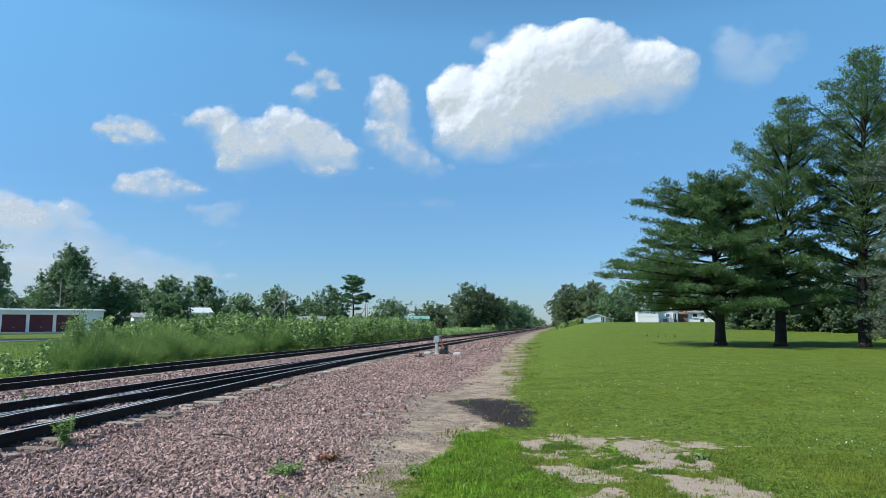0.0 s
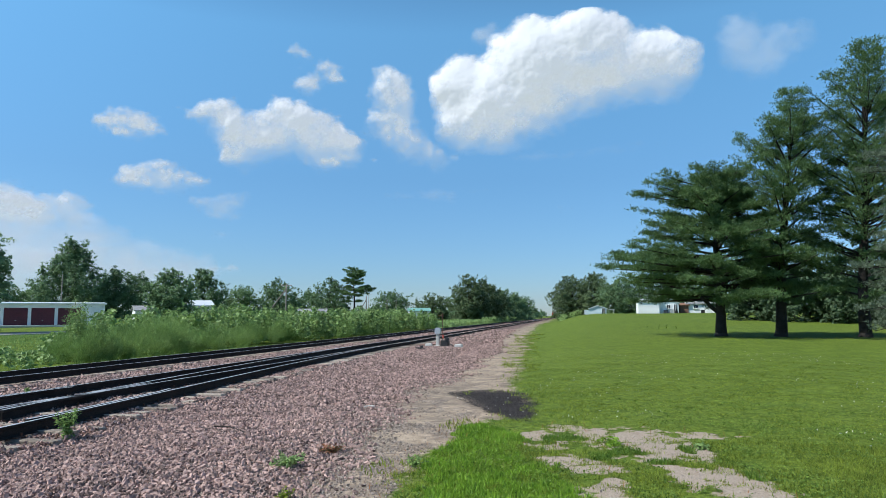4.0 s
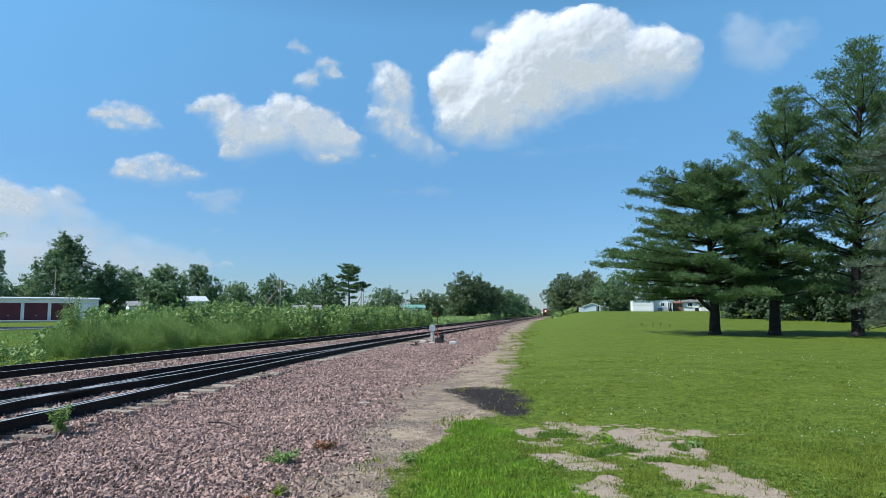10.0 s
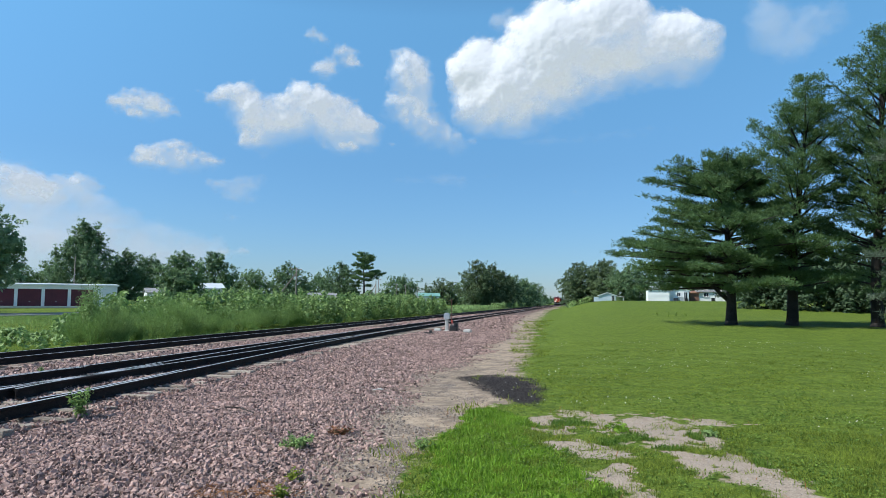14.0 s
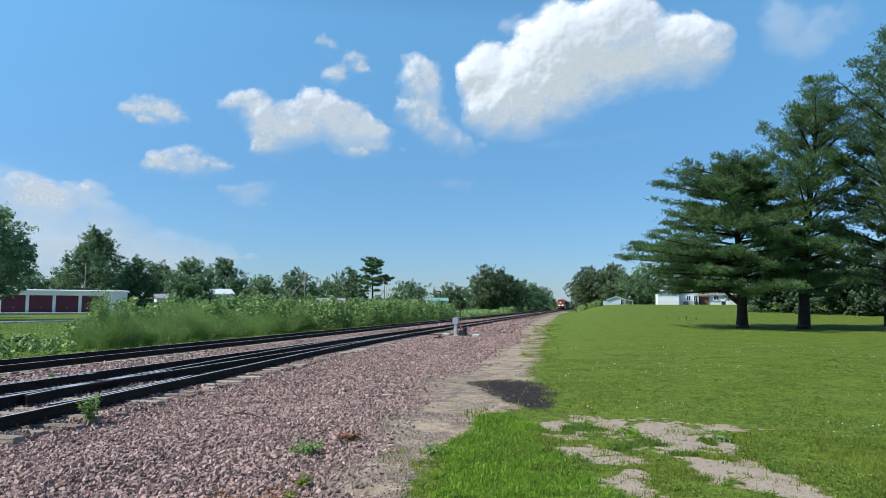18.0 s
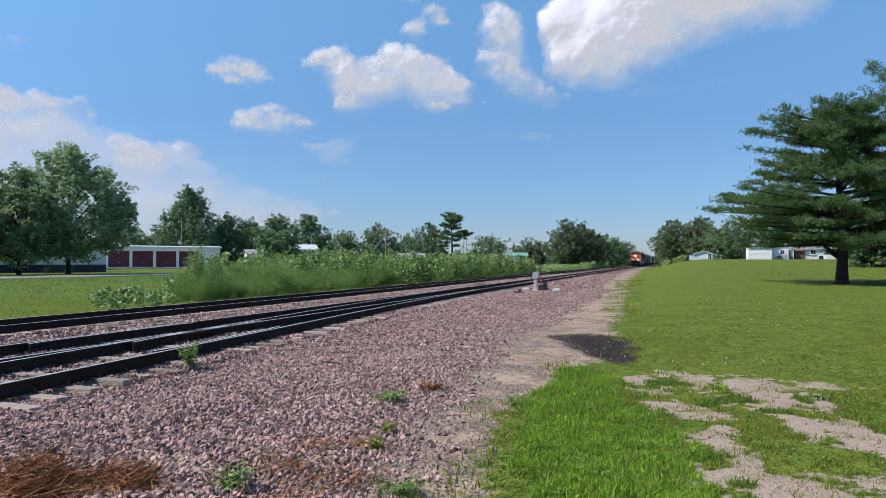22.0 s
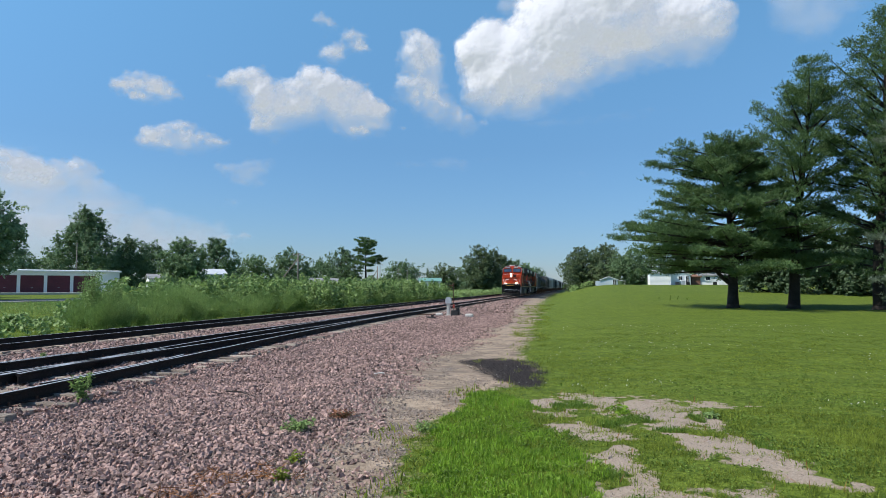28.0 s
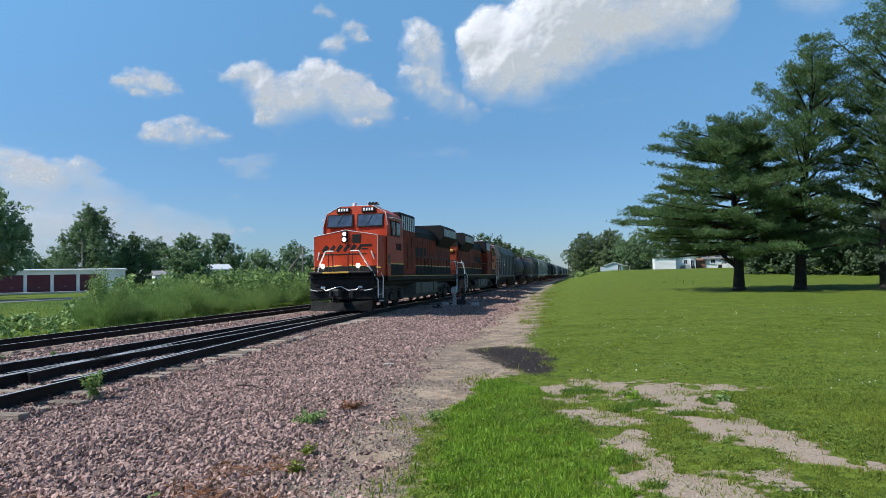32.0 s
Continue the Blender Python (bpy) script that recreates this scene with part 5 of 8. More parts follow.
        # side windows, sun visor, door, mirror
        part("window_frame", Shape().box(s * 1.575, 3.55, 3.85, 0.04, 0.74, 0.74, 0.02).box(s * 1.575, 4.45, 3.85, 0.04, 0.74, 0.74, 0.02), LOCO_BLACK, cb)
        part("side_window", Shape().box(s * 1.59, 3.55, 3.85, 0.03, 0.62, 0.62, 0.01).box(s * 1.59, 4.45, 3.85, 0.03, 0.62, 0.62, 0.01), GLASS, cb)
        part("sun_visor", Shape().box(s * 1.65, 4.0, 4.32, 0.2, 2.1, 0.03, 0.01), WHITE, cb)
        part("side_door", Shape().box(s * 1.58, 2.75, 2.5, 0.03, 0.55, 1.75, 0.02), ORANGE, cb)
        part("door_window", Shape().box(s * 1.6, 2.75, 2.3, 0.02, 0.3, 0.5, 0.02), GLASS, cb)
        part("cab_stripe", Shape().box(s * 1.58, 3.9, 2.17, 0.02, 2.9, 0.07, 0.005), YELLOW, cb)
        part("cab_base_band", Shape().box(s * 1.578, 3.9, 1.87, 0.016, 2.96, 0.54, 0.005), LOCO_BLACK, cb)
        dig = Shape()
        for k in range(4):
            dig.box(s * 1.58, 4.2 + k * 0.24, 3.0, 0.02, 0.15, 0.34, 0.01)
        part("side_marking", dig, LOCO_BLACK, cb, "four plain dark bars")
        part("mirror", Shape().box(s * 1.68, 3.05, 3.65, 0.05, 0.14, 0.34, 0.02), BLACK_IRON, cb)
        edge = Shape().tube([(s * 1.58, 2.45 + 0.26 * 0.75, 3.95), (s * 1.46, 2.42 + 0.26 * 1.36, 4.57), (s * 0.78, 2.42 + 0.26 * 1.72, 4.93)], 0.018, 5)
        part("cab_edge_line", edge, WHITE, cb)
    part("roof_aircon", Shape().box(0, 4.4, 4.98, 1.2, 1.1, 0.16, 0.05), STEEL, cb)
    horn = Shape()
    for k in range(3):
        horn.lathe([(0.03, 0.25), (0.04, 0.0), (0.09, -0.14), (0.0, -0.12)], "y", 10, pose(0.55 + k * 0.16, 3.4, 5.04))
    part("horn", horn, BLACK_IRON, cb)
    part("antenna", Shape().lathe([(0.0, 5.16), (0.09, 5.14), (0.11, 4.9)], "z", 12, pose(-0.3, 3.5, 0)).tube([(0.3, 3.7, 4.9), (0.3, 3.7, 5.25)], 0.012, 5), WHITE, cb)
    # equipment cabinet, long hood and radiator wings
    part("equipment_cabinet", Shape().box(0, 6.85, 2.78, 3.0, 2.85, 2.36, 0.05), ORANGE_DULL, g)
    part("inverter_vents", Shape().box(0, 6.95, 4.25, 2.9, 3.0, 1.14, 0.06), LOCO_BLACK, g)
    for s in (-1, 1):
        sl = Shape()
        for k in range(7):
            sl.box(s * 1.46, 5.75 + k * 0.4, 4.3, 0.03, 0.2, 0.74, 0.01)
        part("vent_grille", sl, STEEL, g)
        for k in range(3):
            part("cabinet_door", Shape().box(s * 1.51, 5.95 + k * 0.9, 2.8, 0.02, 0.8, 1.7, 0.015), ORANGE_DULL, g)
    part("long_hood", Shape().prism([(-0.95, 1.6), (0.95, 1.6), (0.95, 4.1), (0.72, 4.44), (-0.72, 4.44), (-0.95, 4.1)], 8.2, 20.9, "y"), ORANGE_DULL, g)
    part("hood_roof", Shape().prism([(-0.98, 3.85), (0.98, 3.85), (0.98, 4.13), (0.74, 4.48), (-0.74, 4.48), (-0.98, 4.13)], 8.2, 20.92, "y"), LOCO_BLACK, g)
    part("exhaust_stack", Shape().box(0, 11.6, 4.58, 0.7, 1.0, 0.24, 0.05), BLACK_IRON, g)
    for k in range(3):
        part("roof_fan", Shape().lathe([(0.0, 4.58), (0.5, 4.58), (0.56, 4.46)], "z", 16, pose(0, 13.2 + k * 0.05 + k * 1.2, 0)), BLACK_IRON, g)
    part("radiator", Shape().prism([(-0.95, 3.5), (-1.5, 4.12), (-1.5, 4.72), (-1.3, 4.9), (1.3, 4.9), (1.5, 4.72), (1.5, 4.12), (0.95, 3.5)], 16.0, 20.6, "y"), LOCO_BLACK, g)
    for s in (-1, 1):
        gr = Shape()
        for k in range(14):
            gr.box(s * 1.51, 16.3 + k * 0.31, 4.42, 0.03, 0.16, 0.48, 0.01)
        part("radiator_grille", gr, STEEL, g, "pale radiator grille")
        for k in range(12):
            part("hood_door", Shape().box(s * 0.96, 8.75 + k * 0.62, 2.75, 0.03, 0.54, 1.7, 0.015), ORANGE_DULL, g)
        part("hood_base_band", Shape().box(s * 0.982, 14.5, 1.88, 0.02, 12.6, 0.54, 0.005), LOCO_BLACK, g)
        part("hood_stripe", Shape().box(s * 0.984, 14.5, 2.18, 0.02, 12.6, 0.06, 0.005), YELLOW, g)
        for k, w in enumerate((0.75, 0.8, 0.7, 0.6)):
            part("side_emblem", Shape().box(s * 0.985, 9.6 + k * 1.05, 2.9 + 0.04 * k, 0.02, w, 0.62 - 0.06 * k, 0.02), LOCO_BLACK, g, "plain dark emblem shape")
    part("hood_end", Shape().box(0, 20.98, 2.6, 1.8, 0.14, 1.95, 0.04), ORANGE_DULL, g)
    part("hood_end_cap", Shape().box(0, 21.0, 3.5, 1.3, 0.3, 0.22, 0.05), YELLOW, g, "yellow cap on the hood end")
    # handrails and steps
    for s in (-1, 1):
        for k in range(14):
            y = 8.7 + k * 0.92
            part("stanchion", Shape().tube([(s * 1.46, y, 1.6), (s * 1.46, y, 2.62)], 0.02, 5), BLACK_IRON, g)
        bar(g, [(s * 1.46, 8.4, 2.62), (s * 1.46, 20.9, 2.62)], 0.022, BLACK_IRON)
        for y0, k in ((0.85, 1), (L - 0.85, -1)):
            bar(g, [(s * 1.46, y0 + k * 0.55, 0.62), (s * 1.48, y0 + k * 0.5, 1.4), (s * 1.1, y0 + k * 0.1, 2.15), (s * 0.78, y0 - k * 0.02, 2.72), (s * 0.4, y0 - k * 0.02, 2.72)] if k > 0 else
                [(s * 1.46, y0 + k * 0.55, 0.55), (s * 1.46, y0 + k * 0.5, 1.6), (s * 1.42, y0 + k * 0.3, 2.5), (s * 0.8, y0, 2.62)], 0.034, WHITE)
            bar(g, [(s * 1.5, y0 + k * 1.15, 0.6), (s * 1.54, y0 + k * 1.1, 1.5), (s * 1.4, y0 + k * 0.5, 2.15), (s * 1.22, y0 + k * 0.36, 2.72)], 0.034, WHITE)
            st = Shape()
            for j in range(4):
                st.box(s * 1.33, y0 + k * 0.85, 0.45 + j * 0.3, 0.34, 0.62, 0.04, 0.01)
            part("step", st, BLACK_IRON, g)
            part("step_edge", Shape().box(s * 1.505, y0 + k * 0.85, 0.47, 0.02, 0.6, 0.03, 0.005).box(s * 1.505, y0 + k * 0.85, 0.77, 0.02, 0.6, 0.03, 0.005), WHITE, g)
    for x in (-0.55, 0.55):
        bar(g, [(x, 0.62, 1.6), (x, 0.6, 2.62)], 0.022, BLACK_IRON)
    for x in (-0.85, 0.85):
        bar(g, [(x * 0.5, 0.6, 2.64), (x * 0.42, 0.6, 2.5), (x * 0.4, 0.62, 1.62)], 0.026, BLACK_IRON)
        part("pilot_fitting", Shape().box(x * 1.3, 0.68, 0.98, 0.5, 0.12, 0.07, 0.02).box(x * 0.55, 0.7, 0.78, 0.16, 0.1, 0.3, 0.03), BLACK_IRON, g)
        part("grab_iron", Shape().tube([(x * 1.25, 0.7, 0.98), (x * 1.3, 0.6, 0.96), (x * 1.62, 0.6, 1.02), (x * 1.68, 0.7, 1.03)], 0.018, 5), WHITE, g)
    bar(g, [(-0.8, L - 0.85, 2.62), (0.8, L - 0.85, 2.62)], 0.022, WHITE)
    part("walkway", Shape().box(0, L / 2 + 0.4, 1.63, 3.0, L - 2.2, 0.04, 0.01), LOCO_BLACK, g)
    return g


def freight_trucks(g, L):
    for ty in (2.1, L - 2.1):
        truck(g, ty, (-0.88, 0.88), 0.42, RUST)
    for y0, s in ((0.2, -1), (L - 0.2, 1)):
        part("coupler", Shape().box(0, y0 + s * 0.25, 0.88, 0.22, 0.9, 0.24, 0.04).box(0.04, y0 + s * 0.62, 0.88, 0.34, 0.26, 0.3, 0.06), BLACK_IRON, g)


def hopper(label, mat, L=17.6, H=4.9):
    g = thing("hopper_wagon", None, label, "railway wagon", "vehicles of the train")
    freight_trucks(g, L)
    body = Shape()
    out = [(-1.35, 1.25), (-1.55, 1.5), (-1.57, 4.0), (-1.35, H - 0.3), (1.35, H - 0.3), (1.57, 4.0), (1.55, 1.5), (1.35, 1.25)]
    body.prism(out, 1.6, L - 1.6, "y")
    part("body", body, mat, g)
    for s in (-1, 1):
        y0 = 1.6 if s < 0 else L - 1.6
        y1 = 0.6 if s < 0 else L - 0.6
        sh = Shape()
        sh.add([(-1.55, y0, 1.6), (1.55, y0, 1.6), (1.55, y0, 4.0), (-1.55, y0, 4.0), (-1.55, y1, 3.3), (1.55, y1, 3.3), (1.55, y1, 4.0), (-1.55, y1, 4.0), (1.3, y1, H - 0.32), (-1.3, y1, H - 0.32), (1.3, y0, H - 0.32), (-1.3, y0, H - 0.32)],
               [(0, 1, 5, 4), (4, 5, 6, 7), (1, 2, 6, 5), (0, 4, 7, 3), (7, 6, 8, 9), (8, 10, 11, 9), (2, 10, 8, 6), (3, 7, 9, 11), (0, 3, 11, 10, 2, 1)])
        part("end_slope", sh, mat, g)
        part("end_post", Shape().box(-1.4, y1 + s * 0.02, 2.2, 0.1, 0.1, 2.2).box(1.4, y1 + s * 0.02, 2.2, 0.1, 0.1, 2.2).box(0, y1, 1.15, 2.9, 0.2, 0.25), mat, g)
        lad = Shape()
        for k in range(8):
            lad.box(1.45, y1 - s * 0.02, 1.3 + k * 0.34, 0.4, 0.03, 0.03, 0.005)
        part("ladder", lad, STEEL, g)
    ribs = Shape()
    for s in (-1, 1):
        for k in range(9):
            y = 2.0 + k * (L - 4.0) / 8
            ribs.box(s * 1.6, y, 2.7, 0.08, 0.1, 2.4, 0.01)
        ribs.box(s * 1.58, L / 2, 1.42, 0.1, L - 1.6, 0.2, 0.02).box(s * 1.5, L / 2, 4.1, 0.12, L - 1.4, 0.12, 0.02)
    part("side_ribs", ribs, mat, g)
    part("roof_hatches", Shape().box(0, L / 2, H - 0.18, 0.7, L - 3.0, 0.2, 0.04), mat, g)
    part("running_board", Shape().box(0.85, L / 2, H - 0.08, 0.35, L - 1.4, 0.05, 0.01).box(-0.85, L / 2, H - 0.08, 0.35, L - 1.4, 0.05, 0.01), STEEL, g)
    for k in range(3):
        y = L / 2 + (k - 1) * 3.6
        part("outlet_hopper", Shape().add([(-1.3, y - 1.6, 1.3), (1.3, y - 1.6, 1.3), (1.3, y + 1.6, 1.3), (-1.3, y + 1.6, 1.3), (-0.5, y - 0.4, 0.5), (0.5, y - 0.4, 0.5), (0.5, y + 0.4, 0.5), (-0.5, y + 0.4, 0.5)],
                                          [(0, 1, 5, 4), (1, 2, 6, 5), (2, 3, 7, 6), (3, 0, 4, 7), (4, 5, 6, 7), (3, 2, 1, 0)]), mat, g)
    marks = Shape()
    for k, w in enumerate((1.1, 0.7, 0.9)):
        marks.box(1.58, 4.2 + k * 0.3, 3.3 - 0.3 * k, 0.02, w, 0.16, 0.01)
    part("side_marking", marks, WHITE if mat is not PALE_CAR else LOCO_BLACK, g, "plain bars of small side lettering")
    return g


def tank_wagon(label, L=15.5):
    g = thing("tank_wagon", None, label, "railway wagon", "vehicles of the train")
    freight_trucks(g, L)
    r = 1.5
    prof = [(0.0, 0.7), (r * 0.55, 0.78), (r * 0.86, 0.98), (r, 1.35), (r, L - 1.35), (r * 0.86, L - 0.98), (r * 0.55, L - 0.78), (0.0, L - 0.7)]
    part("tank", Shape().lathe(prof, "y", 28, pose(0, 0, 2.65)), TANK_BLACK, g, smooth=True)
    part("sill", Shape().box(0, 1.3, 1.05, 2.5, 2.0, 0.3).box(0, L - 1.3, 1.05, 2.5, 2.0, 0.3).box(0, L / 2, 1.1, 0.5, L - 2, 0.3), TANK_BLACK, g)
    part("dome", Shape().lathe([(0.0, 4.6), (0.42, 4.58), (0.45, 4.1)], "z", 16, pose(0, L / 2, 0)), TANK_BLACK, g, smooth=True)
    part("platform", Shape().box(0, L / 2, 4.12, 2.0, 2.2, 0.05, 0.01), BLACK_IRON, g)
    for s in (-1, 1):
        bar(g, [(s * 1.0, L / 2 - 1.1, 4.15), (s * 1.0, L / 2 - 1.1, 4.75), (s * 1.0, L / 2 + 1.1, 4.75), (s * 1.0, L / 2 + 1.1, 4.15)], 0.02, BLACK_IRON)
        bar(g, [(s * 1.52, 1.4, 1.6), (s * 1.56, L / 2, 1.6), (s * 1.52, L - 1.4, 1.6)], 0.025, STEEL)
    lad = Shape()
    for k in range(9):
        lad.box(1.5 - 0.03 * k, L / 2, 1.2 + k * 0.34, 0.06, 0.42, 0.03, 0.005)
    part("ladder", lad, BLACK_IRON, g)
    return g


TRAIN_END_Y, TRAIN_SPEED = 27.3, 19.95  # place of the front coupler at 32 s; metres a second
SPINNING = []
TRAIN = []  # thing, offset along the train, whether it is turned round


def build_train():
    lead = locomotive("orange and black diesel locomotive with lit headlights", True, SPINNING)
    TRAIN.append((lead, 0.0, False))
    second = locomotive("orange and black diesel locomotive coupled backwards, unlit", False)
    TRAIN.append((second, 22.7 + 22.2, True))
    at = 45.6
    kinds = [hopper("dusty grey covered hopper wagon", GREY_CAR), tank_wagon("black tank wagon with a top platform"), hopper("pale covered hopper wagon", PALE_CAR), hopper("dark covered hopper wagon", TANK_BLACK)]
    length = (17.6, 15.5, 17.6, 17.6)
    used = set()
    for k in (0, 1, 1, 0, 2, 2, 0, 3, 0, 2, 1, 0, 3, 2, 0, 0, 2, 3, 0, 2, 0, 1, 1, 0, 2, 0):
        ob = kinds[k] if k not in used else copy_thing(kinds[k], Matrix.Identity(4))
        used.add(k)
        TRAIN.append((ob, at, False))
        at += length[k] + 0.7


build_train()


# ---- cars on the road ----
def suv(label, paint, spin):
    """A five-door car with its front towards local +y."""
    g = thing("car", None, label, "car", "cars on the road")
    side = [(-2.3, 0.42), (-2.32, 0.95), (-2.2, 1.1), (-1.95, 1.6), (-1.75, 1.66), (0.2, 1.68), (0.55, 1.6), (1.25, 1.1), (2.05, 0.98), (2.28, 0.8), (2.3, 0.42), (1.85, 0.34), (-1.85, 0.34)]
    s = Shape()
    n = len(side)
    vs = []
    for x, inset in ((-0.93, 1), (-0.78, 0), (0.78, 0), (0.93, 1)):
        for y, z in side:
            vs.append((x * (1 - 0.14 * max(0, z - 1.05)) if inset else x * 0.96, y * (0.985 if inset else 1.0), z - (0.03 if inset and z > 1.5 else 0)))
    fs = [tuple(range(n)), tuple(range(4 * n - 1, 3 * n - 1, -1))]
    for k in range(3):
        fs += [(k * n + i, k * n + (i + 1) % n, (k + 1) * n + (i + 1) % n, (k + 1) * n + i) for i in range(n)]
    s.add(vs, fs)
    part("body", s, paint, g)
    for q in (-1, 1):
        for y0, y1 in ((-1.65, -0.85), (-0.78, 0.12), (0.18, 0.85)):
            top = 1.56
            lo = 1.1
            pts = [(y0, lo), (y1, lo), (y1 - (0.32 if y1 > 0.5 else 0.02), top - (0.12 if y1 > 0.5 else 0)), (y0 + (0.15 if y0 < -1 else 0.02), top)]
            w = Shape()
            w.add([(q * (0.93 * (1 - 0.14 * (z - 1.05)) + 0.012), y, z) for y, z in pts] + [(q * 0.80, y, z) for y, z in pts], [(0, 1, 2, 3), (4, 5, 6, 7), (0, 1, 5, 4), (1, 2, 6, 5), (2, 3, 7, 6), (3, 0, 4, 7)])
            part("side_window", w, GLASS, g)
        part("tail_lamp", Shape().box(q * 0.8, -2.27, 0.98, 0.24, 0.1, 0.2, 0.03), TAIL_LIGHT, g)
        part("head_lamp", Shape().box(q * 0.72, 2.2, 0.82, 0.34, 0.14, 0.14, 0.03), STEEL, g)
        part("mirror", Shape().box(q * 1.0, 0.75, 1.12, 0.16, 0.1, 0.14, 0.03), paint, g)
        part("sill_trim", Shape().box(q * 0.92, 0, 0.4, 0.06, 2.4, 0.14, 0.03), DARK, g)
        part("roof_bar", Shape().tube([(q * 0.7, -1.6, 1.7), (q * 0.7, 0.1, 1.72)], 0.02, 5), BLACK_IRON, g)
        for y in (-1.42, 1.42):
            part("wheel_arch", Shape().lathe([(0.41, q * 0.86), (0.41, q * 0.94), (0.0, q * 0.94)], "x", 18, pose(0, y, 0.38)), DARK, g)
            wh = Shape().lathe([(0.2, q * 0.74), (0.34, q * 0.74), (0.36, q * 0.8), (0.36, q * 0.92), (0.33, q * 0.955), (0.23, q * 0.955)], "x", 20)
            wheel = part("wheel", wh, RUBBER, g)
            rim = Shape().lathe([(0.23, q * 0.95), (0.21, q * 0.93), (0.07, q * 0.95), (0.0, q * 0.955)], "x", 15)
            for k in range(5):
                a = k * 2 * math.pi / 5
                rim.box(q * 0.952, 0.13 * math.cos(a), 0.13 * math.sin(a), 0.02, 0.05, 0.05, 0.01)
            part("rim", rim, ALLOY, wheel)
            wheel.matrix_basis = pose(0, y, 0.36)
            spin.append((wheel, y))
    part("rear_window", Shape().add([(-0.7, -2.16, 1.16), (0.7, -2.16, 1.16), (0.62, -1.98, 1.56), (-0.62, -1.98, 1.56), (-0.7, -2.1, 1.16), (0.7, -2.1, 1.16), (0.62, -1.9, 1.56), (-0.62, -1.9, 1.56)], [(0, 1, 2, 3), (4, 5, 6, 7), (0, 1, 5, 4), (1, 2, 6, 5), (2, 3, 7, 6), (3, 0, 4, 7)]), GLASS, g)
    part("windshield", Shape().add([(-0.72, 1.22, 1.14), (0.72, 1.22, 1.14), (0.62, 0.62, 1.58), (-0.62, 0.62, 1.58), (-0.72, 1.1, 1.14), (0.72, 1.1, 1.14), (0.62, 0.5, 1.58), (-0.62, 0.5, 1.58)], [(0, 1, 2, 3), (4, 5, 6, 7), (0, 1, 5, 4), (1, 2, 6, 5), (2, 3, 7, 6), (3, 0, 4, 7)]), GLASS, g)
    part("bumper", Shape().box(0, -2.3, 0.55, 1.7, 0.14, 0.26, 0.05).box(0, 2.28, 0.52, 1.7, 0.14, 0.26, 0.05), DARK, g)
    part("number_plate", Shape().box(0, -2.38, 0.8, 0.32, 0.02, 0.14, 0.01), WHITE, g, "plain pale plate")
    return g


SUV_SPIN, SUV_SPIN_DARK = [], []
WHITE_SUV = suv("white five-door car with black trim on the road", CAR_WHITE, SUV_SPIN)
DARK_SUV = suv("dark grey five-door car on the road", CAR_DARK, SUV_SPIN_DARK)
WHITE_SUV.scale = DARK_SUV.scale = (0.9, 0.9, 0.9)  # compact cars


def parked_car():
    g = suv("white car parked beside a white shed", CAR_WHITE, [])
    g.matrix_basis = pose(-62.0, 108.5, 1.25, 0, 0, 215)
    g["group"] = "parked cars"


parked_car()


# ---- clouds: closed heaps of billows with soft rims, far off, drifting ----
def cloud_material():
    m = bpy.data.materials.new("cloud_vapour")
    m.use_nodes = True
    n, l = m.node_tree.nodes, m.node_tree.links
    n.remove(n["Principled BSDF"])
    def field(name):
        at = n.new("ShaderNodeAttribute")
        at.attribute_name = name
        return at.outputs["Fac"]
    def maths(op, a, c):
        x = n.new("ShaderNodeMath")
        x.operation = op
        for k, val in enumerate((a, c)):
            if isinstance(val, (int, float)):
                x.inputs[k].default_value = val
            else:
                l.new(val, x.inputs[k])
        return x.outputs[0]
    co, nz = n.new("ShaderNodeTexCoord"), n.new("ShaderNodeTexNoise")
    nz.inputs["Scale"].default_value, nz.inputs["Detail"].default_value, nz.inputs["Roughness"].default_value = 0.045, 6, 0.6
    l.new(co.outputs["Object"], nz.inputs["Vector"])
    dens = maths("ADD", field("puff"), maths("MULTIPLY", maths("SUBTRACT", nz.outputs["Fac"], 0.5), 0.8))
    # the rim is crisp on top and frays out below
    ramp = n.new("ShaderNodeMapRange")
    ramp.interpolation_type = "SMOOTHSTEP"
    ramp.inputs["From Min"].default_value = -0.25
    l.new(field("fray"), ramp.inputs["From Max"])
    l.new(dens, ramp.inputs["Value"])
    # a ray meets the front and the back of a cloud
    alpha = maths("SUBTRACT", 1.0, maths("POWER", maths("SUBTRACT", 1.0, maths("MULTIPLY", ramp.outputs[0], field("veil"))), 0.68))
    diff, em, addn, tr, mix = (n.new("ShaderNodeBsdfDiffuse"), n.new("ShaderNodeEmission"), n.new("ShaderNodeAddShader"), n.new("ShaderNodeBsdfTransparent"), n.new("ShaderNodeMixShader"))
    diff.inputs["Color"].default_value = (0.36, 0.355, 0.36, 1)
    # an added even glow stands in for light scattered many times inside the vapour
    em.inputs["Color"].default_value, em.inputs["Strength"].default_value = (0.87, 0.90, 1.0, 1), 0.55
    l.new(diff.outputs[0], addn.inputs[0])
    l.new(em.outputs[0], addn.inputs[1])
    l.new(alpha, mix.inputs[0])
    l.new(tr.outputs[0], mix.inputs[1])
    l.new(addn.outputs[0], mix.inputs[2])
    l.new(mix.outputs[0], n["Material Output"].inputs["Surface"])
    return m


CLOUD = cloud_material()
CLOUD_FAR = 2600.0  # metres from the path
CLOUDS = []


def aim(px, py):
    """The direction of a place in the sky given in level degrees right of the track and degrees up."""
    return Vector((math.sin(radians(px)) * math.cos(radians(py)), math.cos(radians(px)) * math.cos(radians(py)), math.sin(radians(py))))


